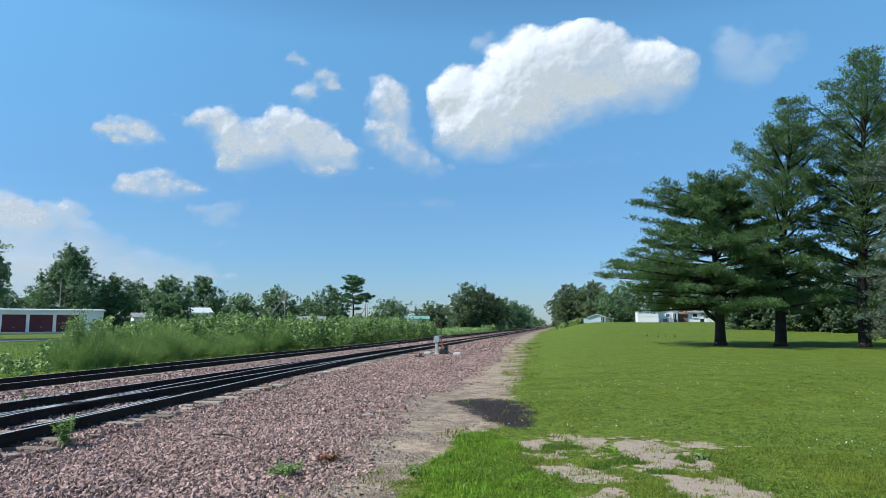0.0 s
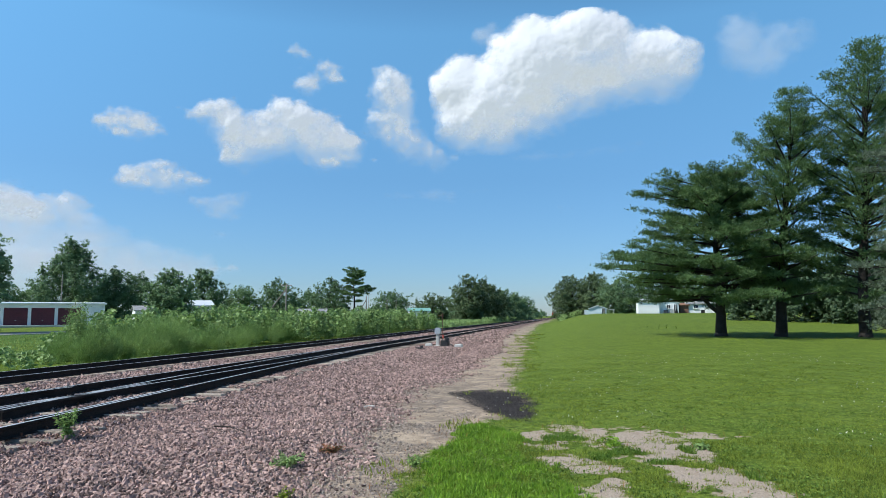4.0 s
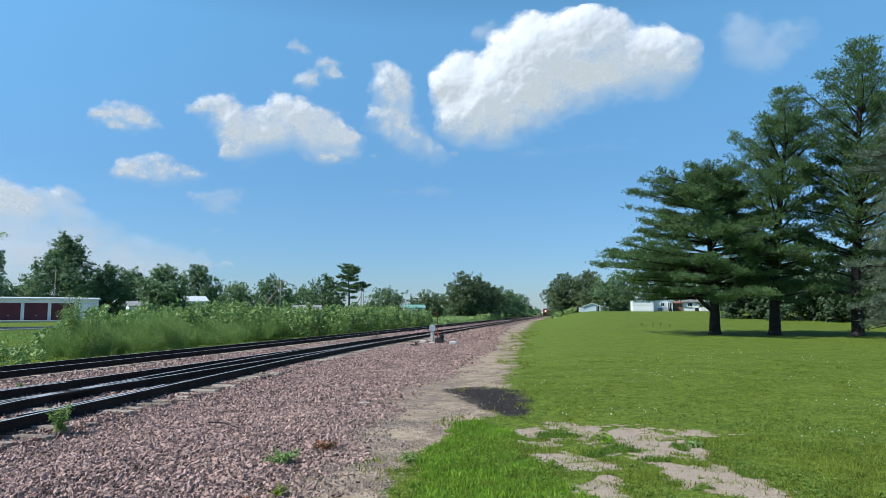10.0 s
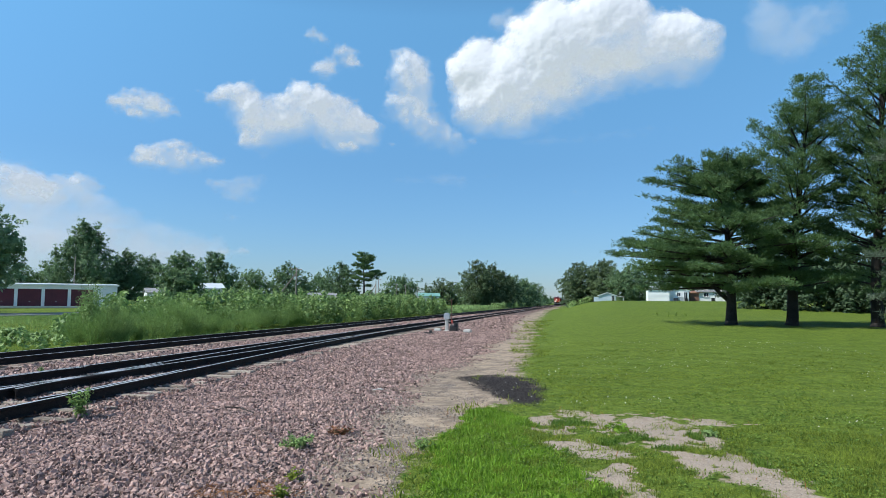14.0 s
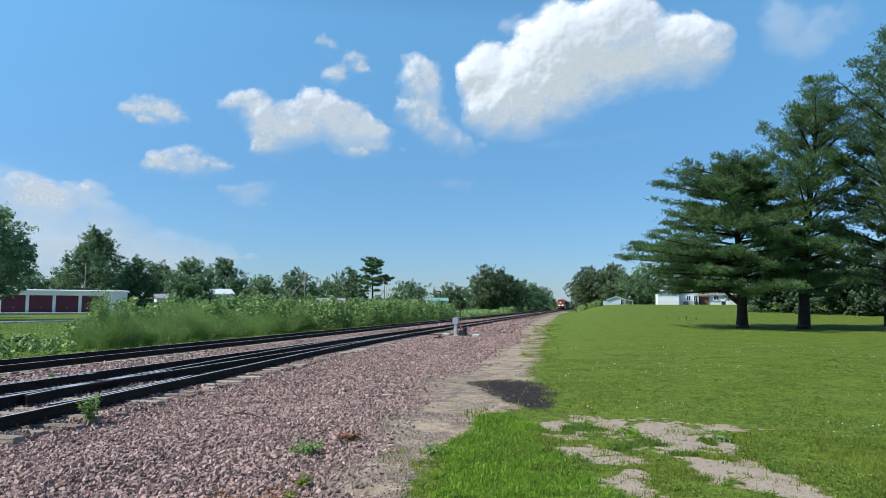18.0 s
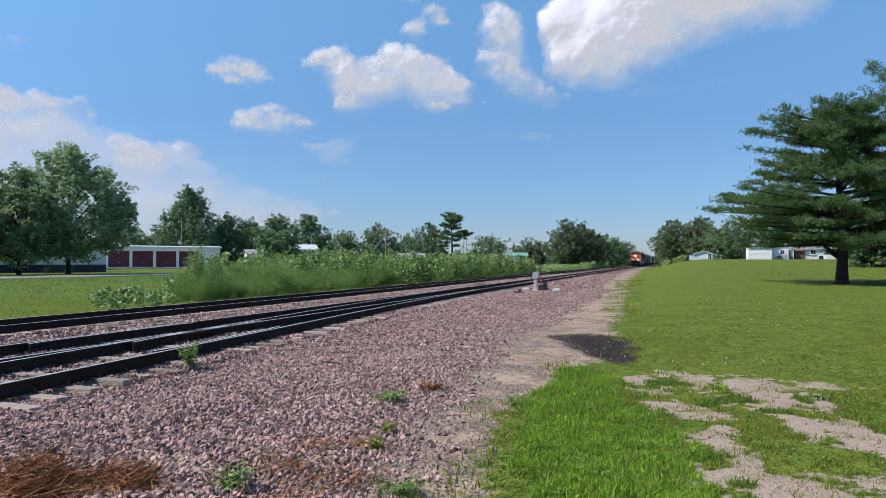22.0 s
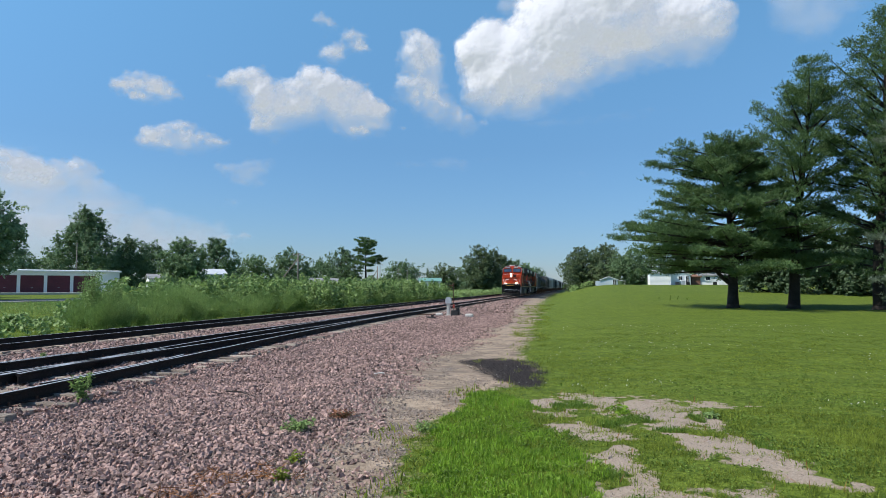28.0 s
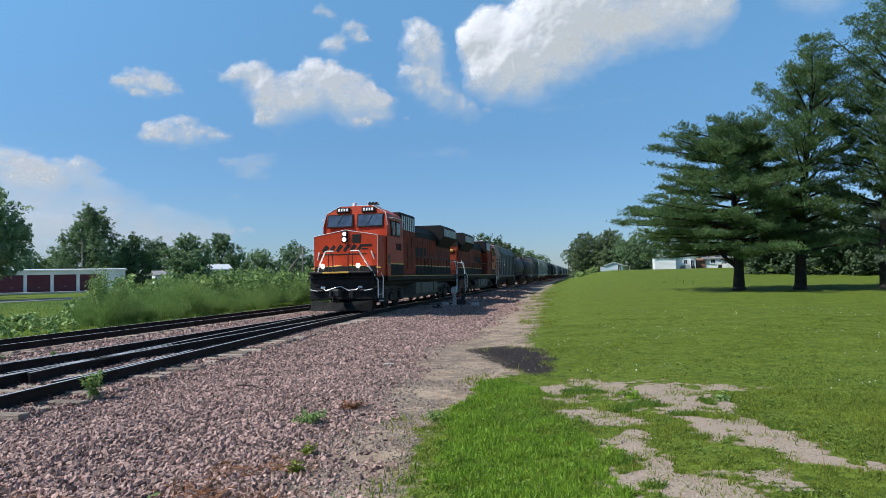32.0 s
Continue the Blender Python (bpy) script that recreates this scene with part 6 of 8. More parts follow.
def lattice_noise(x, y, seed, octaves=5, rough=0.55):
    """Smooth noise of several octaves on arrays, about -1 to 1."""
    table = np.random.RandomState(seed).uniform(-1, 1, (64, 64))
    out, amp, total = np.zeros(np.shape(x)), 1.0, 0.0
    for _ in range(octaves):
        i, j = np.floor(x).astype(int), np.floor(y).astype(int)
        u, v = x - i, y - j
        u, v = u * u * (3 - 2 * u), v * v * (3 - 2 * v)
        a, b, c, d = table[i % 64, j % 64], table[(i + 1) % 64, j % 64], table[i % 64, (j + 1) % 64], table[(i + 1) % 64, (j + 1) % 64]
        out, total = out + amp * (a + (b - a) * u + (c - a) * v + (a - b - c + d) * u * v), total + amp
        x, y, amp = x * 2.03 + 17.1, y * 2.03 + 5.7, amp * rough
    return out / total * 1.5


def softened(field, cells):
    """A field blurred over so many cells."""
    reach = int(cells * 2.5) + 1
    bell = np.exp(-0.5 * (np.arange(-reach, reach + 1) / cells) ** 2)
    bell /= bell.sum()
    for axis in (0, 1):
        pad = [(reach, reach) if a == axis else (0, 0) for a in (0, 1)]
        wide = np.pad(field, pad, mode="edge")
        field = sum(w * np.take(wide, np.arange(k, k + field.shape[axis]), axis) for k, w in enumerate(bell))
    return field


def cloud(label, az, el, puffs, drift, veil=1.0, far=CLOUD_FAR, seed=0):
    """A cloud about a place in the sky. puffs: (right, up, half width, half height) in degrees from it. drift: degrees right and up over the clip."""
    k = far * radians(1)
    rng = np.random.RandomState(seed)
    cell = 0.11 if veil > 0.55 else 0.2
    edge = 0.9
    small = min(1.0, sum(p[3] for p in puffs) / len(puffs) / 1.3)
    x0, x1 = min(p[0] - p[2] for p in puffs) - edge, max(p[0] + p[2] for p in puffs) + edge
    y0, y1 = min(p[1] - p[3] for p in puffs) - edge, max(p[1] + p[3] for p in puffs) + edge
    nx, ny = int((x1 - x0) / cell) + 2, int((y1 - y0) / cell) + 2
    U, V = np.meshgrid(np.linspace(x0, x1, nx), np.linspace(y0, y1, ny))
    # the air drags the outline about
    su, sv = U + 0.55 * lattice_noise(U * 0.5, V * 0.5, seed + 3) + 0.25 * lattice_noise(U * 1.7, V * 1.7, seed + 5), V + 0.35 * lattice_noise(U * 0.6 + 9, V * 0.6, seed + 4) + 0.2 * lattice_noise(U * 1.7 + 4, V * 1.7, seed + 6)
    heap = []
    for px, py, rx, ry in puffs:
        heap.append((px, py, rx * 1.08, ry * 1.08))
        for _ in range(int(5 + 5 * min(rx, ry))):  # smaller billows, most of them on the upper side
            a, r, s = rng.uniform(-0.5, math.pi + 0.5), rng.uniform(0.25, 0.85), rng.uniform(0.25, 0.5)
            heap.append((px + rx * r * math.cos(a), py + ry * r * math.sin(a), max(0.3, s * min(rx, 1.5 * ry)), max(0.22, s * ry)))
    dens, deep = np.full(U.shape, -1.5), np.zeros(U.shape)
    low, share = np.zeros(U.shape), np.full(U.shape, 1e-6)
    for px, py, rx, ry in heap:
        q2 = ((su - px) / rx) ** 2 + ((sv - py) / ry) ** 2
        dens = np.maximum(dens, (1 - np.sqrt(q2)) * min(1.0, min(rx, ry) + 0.25))
        deep = np.maximum(deep, min(rx, ry) * np.sqrt(np.maximum(1.05 - q2, 0)) + 0.25 * math.sqrt(rx * ry) * (q2 < 1))
        if q2.min() < 4:
            w = np.exp(-q2)
            low, share = low + w * (V - py) / ry, share + w
    low = low / share
    # billows stand sharp on the sunny upper side and dissolve downwards and away from it
    away = np.clip(0.5 - 0.75 * low + 0.55 * ((U - x0) / (x1 - x0) - 0.5), 0, 1)
    body = np.minimum(0.55 * softened(deep, 0.4 / cell), 1.3)
    crisp = softened(dens, 0.16 / cell) * 1.2 + body
    loose = 1.25 * softened(np.maximum(crisp, -0.6), (0.4 + 0.5 * small) / cell) - 0.1
    dens = crisp + (loose - crisp) * away + 0.08 - 0.36 * small
    dens = dens + (0.3 + 0.25 * small) * lattice_noise(U * 0.8, V * 1.0, seed + 7, 6, 0.66) + 0.22 * lattice_noise(U * 2.6, V * 2.9, seed + 11, 4, 0.6)
    rim = np.minimum(np.minimum(U - x0, x1 - U), np.minimum(V - y0, y1 - V))
    dens = dens - 2.0 * step(0.5, 0.0, rim)
    D = (0.7 * softened(deep, 0.55 / cell) + 0.3 * softened(deep, 0.2 / cell)) * step(-0.5, 0.5, dens) + 0.13 * lattice_noise(U * 1.1, V * 1.1, seed + 8, 5, 0.55) * step(0, 0.6, dens)
    D = np.maximum(D, 0) * 0.65 * k
    fray = np.interp(low - 0.5 * (U - x0) / (x1 - x0) + 0.15, [-1.0, -0.25, 0.4], [3.0, 2.2, 1.3]) + 1.5 * small * away ** 2 + 0.4 * lattice_noise(U * 0.7, V * 0.7, seed + 9, 2)
    fray = np.maximum(fray, 0.75) if veil > 0.75 else np.full(U.shape, 1.3 + 1.2 * small + 0.6 * (puffs[0][3] > 2.5))
    front = np.stack([U * k, -D, V * k], -1).reshape(-1, 3)
    back = np.stack([U * k, D * 0.5 + 2, V * k], -1).reshape(-1, 3)
    i = (np.arange(ny - 1)[:, None] * nx + np.arange(nx - 1)).ravel()
    f = np.stack([i, i + 1, i + nx + 1, i + nx], 1)
    f = f[(dens.ravel()[f] > -0.75).any(1)]
    m = nx * ny
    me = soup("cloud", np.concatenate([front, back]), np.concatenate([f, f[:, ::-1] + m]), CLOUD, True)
    for name, values in (("puff", dens), ("fray", fray), ("veil", np.full(U.shape, veil))):
        at = me.attributes.new(name, "FLOAT", "POINT")
        at.data.foreach_set("value", np.tile(values.ravel(), 2).astype(np.float32))
    ob = tagged(new("cloud", me), label, "cloud", "clouds in the sky")
    CLOUDS.append((ob, az, el, drift, far))
    return ob


def cloud_pose(az, el, far):
    d = aim(az, el)
    return Matrix.Translation(d * far + Vector((0, 0, 1.6))) @ pose(0, 0, 0, el, 0, -az).to_3x3().to_4x4()


# clouds by place in the sky
cloud("large bright white cumulus cloud with grey base", -0.79, 19.34, [(-7.29, -0.05, 2.68, 2.4), (-7.61, -2.81, 2.44, 2.35), (-4.49, -1.47, 3.48, 3.25), (-3.54, 2.03, 2.17, 1.9), (-1.0, 1.13, 3.83, 3.38), (2.2, 2.03, 3.53, 3.09), (4.23, 2.95, 1.94, 1.94), (6.17, 0.83, 3.25, 2.6), (8.73, 0.56, 2.46, 2.46), (8.69, 2.27, 1.26, 1.26), (1.26, -0.79, 4.52, 2.03), (-5.19, -4.0, 3.06, 1.22), (-2.18, -2.68, 3.25, 1.58)], (1.6, 0.4), 1.0, CLOUD_FAR + 25, 1)
cloud("white cloud lobe with a wispy tail", -13.76, 16.23, [(-2.02, 4.21, 1.0, 0.73), (-1.15, 2.52, 1.57, 1.76), (-1.97, -0.04, 1.78, 1.22), (-0.06, -1.54, 1.61, 1.23), (1.84, -2.55, 1.71, 1.05), (3.82, -3.3, 1.05, 0.86), (-0.46, 0.7, 1.31, 1.68)], (2.0, 0.5), 0.85, CLOUD_FAR + 50, 2)
cloud("white cumulus cloud with ragged edges", -24.73, 14.73, [(-7.44, 1.75, 0.42, 0.34), (-6.16, 1.28, 1.03, 0.69), (-4.45, 1.63, 1.48, 1.13), (-3.41, 0.43, 1.59, 1.59), (-3.51, -1.98, 0.89, 1.07), (-2.31, -0.89, 1.53, 1.44), (-0.9, 1.08, 1.62, 1.26), (0.57, 1.87, 1.63, 1.36), (1.83, 1.04, 2.29, 1.65), (0.03, -0.09, 2.09, 1.55), (3.1, -0.04, 2.13, 1.76), (4.78, -0.57, 2.06, 1.59), (3.97, -2.1, 2.34, 0.47), (5.92, -1.65, 1.13, 0.66), (7.99, -1.73, 0.66, 0.33)], (2.0, 0.2), 1.0, CLOUD_FAR + 75, 3)
cloud("small wispy white cloud", -21.68, 20.29, [(-1.53, 1.35, 0.79, 0.57), (-0.58, 0.99, 0.62, 0.35), (0.76, -0.03, 1.17, 0.72), (1.91, -0.85, 0.73, 0.32), (-0.57, -1.46, 0.9, 0.9)], (1.6, -0.0), 0.76, CLOUD_FAR + 100, 4)
cloud("small white cumulus cloud", -35.89, 14.58, [(-0.79, 0.92, 0.81, 0.65), (-1.45, 0.07, 0.96, 0.48), (-0.1, 0.25, 1.47, 0.98), (1.11, -0.12, 1.08, 0.66), (1.8, -0.38, 0.59, 0.38), (-0.56, -0.75, 1.14, 0.37)], (0.5, 0.5), 1.0, CLOUD_FAR + 125, 5)
cloud("small flat-based white cloud", -33.85, 10.73, [(-1.85, 0.29, 1.16, 0.62), (-0.04, 0.64, 1.36, 0.76), (0.6, -0.19, 2.82, 0.77), (-1.41, -0.54, 1.76, 0.5), (2.7, -0.2, 1.22, 0.61)], (0.8, 0.9), 1.0, CLOUD_FAR + 150, 6)
cloud("thin trailing cloud below a white cloud", -28.95, 8.89, [(-0.78, 0.17, 1.78, 0.62), (0.65, 0.57, 1.08, 0.54), (0.12, -0.74, 1.35, 0.31)], (1.4, 0.4), 0.6, CLOUD_FAR + 175, 7)
cloud("white cumulus cloud low in the sky", -41.96, 7.80, [(-2.72, 0.84, 0.76, 0.84), (-1.39, 0.25, 1.8, 1.11), (0.72, 0.42, 1.84, 1.09), (2.54, 0.29, 1.42, 1.16), (3.43, -0.38, 0.9, 0.63), (-0.31, -0.82, 3.04, 0.61), (-2.27, -0.61, 1.02, 0.85)], (-0.3, 0.3), 1.0, CLOUD_FAR + 200, 8)
cloud("large white cumulus cloud with grey base", -51.45, 9.90, [(-1.49, 0.9, 2.25, 1.57), (-3.71, 0.26, 1.99, 1.52), (1.05, 0.6, 2.19, 1.48), (3.12, 0.6, 1.69, 1.37), (4.16, 0.98, 0.97, 1.14), (-0.01, -1.02, 5.03, 1.16), (-3.13, -2.32, 2.59, 1.66)], (0.0, 0.2), 1.0, CLOUD_FAR + 225, 9)
cloud("small white cloud high in the sky", -54.90, 16.92, [(0.0, 0.0, 2.03, 0.77)], (0.0, 0.2), 0.9, CLOUD_FAR + 250, 10)
cloud("small ragged white cloud high in the sky", -51.88, 15.29, [(-0.05, 0.05, 0.96, 0.48), (0.95, -0.09, 0.53, 0.34), (-0.89, 0.05, 0.59, 0.26)], (0.0, 0.2), 0.76, CLOUD_FAR + 275, 11)
cloud("faint low cloud bank", -39.99, 4.40, [(-2.6, -0.11, 2.84, 0.87), (-0.02, -0.2, 2.24, 0.72), (2.63, 0.31, 1.83, 0.55)], (0.0, 0.2), 0.5, CLOUD_FAR + 300, 12)
cloud("faint low cloud streak", -29.18, 3.67, [(0.71, 0.07, 1.53, 0.38), (-0.71, -0.07, 1.24, 0.29)], (0.0, 0.2), 0.76, CLOUD_FAR + 325, 13)
cloud("faint small cloud wisp", -29.33, 6.63, [(-0.55, 0.12, 1.04, 0.33), (0.55, -0.12, 0.86, 0.29)], (0.0, 0.2), 0.3, CLOUD_FAR + 350, 14)
cloud("faint low cloud streak above trees", -33.18, 3.29, [(-0.93, 0.06, 1.59, 0.42), (0.93, -0.06, 1.42, 0.33)], (0.0, 0.2), 0.4, CLOUD_FAR + 375, 15)
cloud("thin pale cloud veil", 15.24, 20.86, [(-1.1, 0.1, 1.57, 1.57), (0.34, -1.37, 1.94, 1.47), (2.2, -0.1, 1.68, 1.12), (-1.44, 1.37, 1.01, 0.86)], (3.0, 0.1), 0.3, CLOUD_FAR + 400, 16)
cloud("thin streak of cloud", 2.75, 13.67, [(0.8, 0.08, 5.01, 0.23), (3.48, 0.28, 1.79, 0.18), (-4.28, -0.36, 3.75, 0.23)], (-0.4, 0.4), 0.16, CLOUD_FAR + 425, 17)
cloud("thin streak of cloud", -11.07, 10.21, [(1.45, 0.15, 2.89, 0.24), (-1.45, -0.15, 2.89, 0.19)], (0.0, 0.2), 0.2, CLOUD_FAR + 450, 18)
cloud("small faint cloud in the sky", -0.05, 8.94, [(0.0, 0.0, 0.75, 0.28)], (1.0, 0.5), 0.22, CLOUD_FAR + 475, 19)
cloud("faint high cloud wisp", -6.30, 23.55, [(-0.34, -0.43, 0.81, 0.72), (0.34, 0.43, 0.62, 0.53)], (1.4, -0.4), 0.45, CLOUD_FAR + 500, 20)
cloud("hazy white veil low in the sky", -45.65, 4.93, [(-7.82, -0.7, 7.12, 4.10), (1.35, -0.06, 8.58, 3.60), (9.2, -1.48, 7.49, 2.48), (-2.73, 2.25, 6.09, 2.93)], (0.0, 0.2), 0.62, CLOUD_FAR + 525, 21)


# ---- stones, grass and weeds ----
def stone_mesh(seed, sides=1):
    """One broken stone about 1 across: the hull of a few points on a flattened ball."""
    r = random.Random(seed)
    flat, narrow = r.uniform(0.42, 0.75), r.uniform(0.5, 0.85)
    bm = bmesh.new()
    n = 9 if sides else 7
    for k in range(n):
        z = 1 - 2 * (k + 0.5) / n
        a, w = 2.4 * k + r.uniform(-0.35, 0.35), math.sqrt(1 - z * z)
        push = r.uniform(0.78, 1.28)
        bm.verts.new((0.5 * push * w * math.cos(a), 0.5 * narrow * push * w * math.sin(a), 0.5 * flat * push * (z + r.uniform(-0.15, 0.15))))
    made = bmesh.ops.convex_hull(bm, input=bm.verts)
    bmesh.ops.delete(bm, geom=[v for v in made["geom_interior"] if isinstance(v, bmesh.types.BMVert)], context="VERTS")
    return bm


def stone_arrays(seed, sides):
    bm = stone_mesh(seed, sides)
    bm.verts.index_update()
    bmesh.ops.triangulate(bm, faces=bm.faces)
    v, f = np.array([p.co[:] for p in bm.verts]), np.array([[p.index for p in q.verts] for q in bm.faces])
    bm.free()
    return v, f


def turns(k, rng):
    """Random turns as k matrices."""
    q = rng.normal(0, 1, (k, 4)) * [1.0, 0.8, 0.8, 1.0]  # stones lie mostly on their flat side
    q /= np.linalg.norm(q, axis=1, keepdims=True)
    w, x, y, z = q.T
    return np.stack([np.stack([1 - 2 * (y * y + z * z), 2 * (x * y - z * w), 2 * (x * z + y * w)], -1), np.stack([2 * (x * y + z * w), 1 - 2 * (x * x + z * z), 2 * (y * z - x * w)], -1), np.stack([2 * (x * z - y * w), 2 * (y * z + x * w), 1 - 2 * (x * x + y * y)], -1)], 1)


def strewn(name, places, sizes, mat, seed, sides, sink=0.25, lift=0.0):
    """Many stones joined: places (k, 2) on the ground."""
    rng = np.random.RandomState(seed)
    vs, fs, at = [], [], 0
    z = height(places[:, 0], places[:, 1]) + lift
    for kind in range(6):
        pick = np.arange(kind, len(places), 6)
        v, f = stone_arrays(seed * 10 + kind, sides)
        R = turns(len(pick), rng)
        p = np.einsum("kij,nj->kni", R, v) * sizes[pick][:, None, None]
        p = p + np.stack([places[pick, 0], places[pick, 1], z[pick] + sizes[pick] * (0.5 - sink) * 0.6], -1)[:, None]
        vs.append(p.reshape(-1, 3))
        fs.append((f[None] + (np.arange(len(pick)) * len(v))[:, None, None] + at).reshape(-1, 3))
        at += len(pick) * len(v)
    return soup(name, np.concatenate(vs), np.concatenate(fs), mat)


def scatter(x0, x1, y0, y1, per_m2, rng, keep):
    k = int((x1 - x0) * (y1 - y0) * per_m2)
    p = np.stack([rng.uniform(x0, x1, k), rng.uniform(y0, y1, k)], -1)
    return p[keep(p[:, 0], p[:, 1], rng.uniform(0, 1, k))]


def tie_gap(x, y):
    """True over the bare ends of the siding's ties, beyond its near rail."""
    off = x - (MAIN_X + siding_shift(y))
    at = np.abs((y + 4) / 0.55 - np.round((y + 4) / 0.55)) * 0.55
    k = np.round((y + 4) / 0.55)
    shown = np.sin(k * 12.9898) * 0.5 + 0.5  # some ends lie half buried
    return (off > 0.8) & (off < 0.95 + 0.5 * shown) & (at < 0.09) & (y < 32)


def ballast():
    rng = np.random.RandomState(8)
    def on_bed(x, y, u):
        fade = np.clip((stony(x, y) - 0.12) / 0.6, 0, 1)
        return (u < fade ** 1.6) & ~tie_gap(x, y)
    sets = []
    for x0, x1, y0, y1, n, lo, hi, sides in ((-8.4, -1.6, 2.6, 12, 1050, 0.032, 0.066, 0), (-9.0, -2.4, 12, 24, 400, 0.042, 0.08, 0), (-9.0, -2.6, 24, 48, 190, 0.06, 0.105, 0), (-10.2, -8.4, 4, 30, 110, 0.06, 0.10, 0), (-14.4, -11.4, 8, 44, 110, 0.07, 0.11, 0), (-17.8, -16.2, 10, 40, 70, 0.07, 0.11, 0), (-14.4, -4.5, 48, 90, 14, 0.14, 0.22, 0)):
        p = scatter(x0, x1, y0, y1, n, rng, on_bed)
        sets.append((p, rng.uniform(lo, hi, len(p)) * rng.choice([0.45, 0.65, 0.85, 1.0, 1.15, 1.45], len(p)), sides))
    near, size, _ = sets[0]
    order = np.argsort(np.hypot(near[:, 0] + 3.8, near[:, 1] - 4.6))
    singles = order[:280]
    rest = order[280:]
    sets[0] = (near[rest], size[rest], 0)
    for i, (p, s, sides) in enumerate(sets):
        tagged(new("ballast_stones", strewn("ballast_stones", p, s, STONE, 50 + i, sides)), "broken pink and grey ballast stones", "ballast", kind="stuff")
    variants = []
    for k in range(8):
        bm = stone_mesh(900 + k)
        me = bpy.data.meshes.new("ballast_stone")
        bm.to_mesh(me)
        bm.free()
        me.materials.append(STONE_ONE)
        variants.append(me)
    ground = bpy.data.objects["ground"]
    for n, i in enumerate(singles):
        ob = part("ballast_stone", variants[n % 8], None, ground)
        s = size[i]
        ob.matrix_basis = pose(near[i, 0], near[i, 1], float(height(near[i, 0], near[i, 1])) + 0.15 * s, rng.uniform(-25, 25), rng.uniform(-25, 25), rng.uniform(0, 360)) @ Matrix.Diagonal((s, s, s, 1))
    # stones heaped over the ties between the rails
    def in_gauge(x, y, u):
        return (np.abs(x - MAIN_X) < 0.66) | (np.abs(x - MAIN_X - siding_shift(y)) < 0.66)
    p = scatter(-11.2, -6.6, 3, 26, 150, rng, in_gauge)
    tagged(new("ballast_stones", strewn("ballast_stones", p, rng.uniform(0.045, 0.095, len(p)), STONE, 58, 0, 0.2, 0.055)), "grey and pink ballast stones between rails", "ballast", kind="stuff")
    # stones that bury some of the tie ends
    def on_ends(x, y, u):
        off = x - (MAIN_X + siding_shift(y))
        return (off > 0.78) & (off < 1.5) & (rough_noise(x, y, 0.7, 61) + 0.6 * rough_noise(x, y, 2.3, 62) > -0.2 + 0.5 * (u - 0.5))
    p = scatter(-9.0, -5.4, 3, 30, 330, rng, on_ends)
    tagged(new("ballast_stones", strewn("ballast_stones", p, rng.uniform(0.045, 0.095, len(p)), STONE, 59, 0, 0.2, 0.05)), "ballast stones heaped on tie ends", "ballast", kind="stuff")
    # grey grit where ballast runs out into the path
    def grit(x, y, u):
        e = x - ballast_edge(y)
        return (u < np.exp(-((e - 0.15) / np.interp(y, [7, 11, 14], [1.6, 1.5, 0.9])) ** 2)) & (bare(x, y) > 0.5) & (rough_noise(x, y, 2.4, 51) + 0.5 * rough_noise(x, y, 7, 52) > np.interp(y, [7, 11, 14], [-0.8, -0.6, -0.1]) + np.interp(y, [7, 11, 14], [0.4, 0.45, 0.8]) * np.maximum(e, 0))
    p = scatter(-4.9, 0.4, 2.6, 20, 950, rng, grit)
    tagged(new("grit", strewn("grit", p, rng.uniform(0.008, 0.040, len(p)), material("grey_grit", (0.055, 0.043, 0.037), (0.54, 0.44, 0.37), 0.9, 0, 3, 40, 0.2, 0, 1.0), 71, 0)), "small grey stones strewn on a dirt path", "gravel", kind="stuff")
    p = scatter(-3.0, -0.3, 11.0, 16.4, 1500, rng, lambda x, y, u: cindery(x, y) + 0.12 * rough_noise(x, y, 11, 53) > 0.02 + 0.6 * u * u)
    tagged(new("cinders", strewn("cinders", p, rng.uniform(0.008, 0.03, len(p)), CINDER, 72, 0, 0.1)), "patch of black cinders beside a dirt path", "cinders", kind="stuff")
    def fine(x, y, u):
        return (bare(x, y) > 0.55) & (stony(x, y) < 0.6) & (cindery(x, y) < 0) & (u < 0.25 + 0.6 * (rough_noise(x, y, 1.9, 55) + 0.5 * rough_noise(x, y, 6, 56)))
    p = np.concatenate([scatter(-5.2, 0.0, 3.0, 22, 330, rng, fine), scatter(-7.0, -1.0, 22, 40, 60, rng, fine)])
    tagged(new("grit", strewn("grit", p, rng.uniform(0.007, 0.026, len(p)), material("brown_grit", (0.045, 0.035, 0.03), (0.40, 0.33, 0.28), 0.9, 0, 3, 40, 0.2, 0, 1.2), 74, 0)), "fine brown grit on a dirt path", "gravel", kind="stuff")
    p = scatter(-3.0, -0.3, 11.0, 16.4, 4, rng, lambda x, y, u: cindery(x, y) > -0.1)
    tagged(new("pebbles", strewn("pebbles", p, rng.uniform(0.012, 0.035, len(p)), PORCELAIN, 75, 0, 0.1)), "pale pebbles among black cinders", "gravel", kind="stuff")
    p = scatter(-0.9, 3.0, 4.8, 10.4, 160, rng, lambda x, y, u: sandy(x, y) > 0.5 + 0.3 * u)
    tagged(new("pebbles", strewn("pebbles", p, rng.uniform(0.008, 0.022, len(p)), material("pale_pebbles", (0.26, 0.21, 0.18), (0.55, 0.48, 0.42), 0.9, 0, 3, 40, 0.2, 0, 1.0), 73, 0)), "small pale pebbles in sandy bare patches", "gravel", kind="stuff")


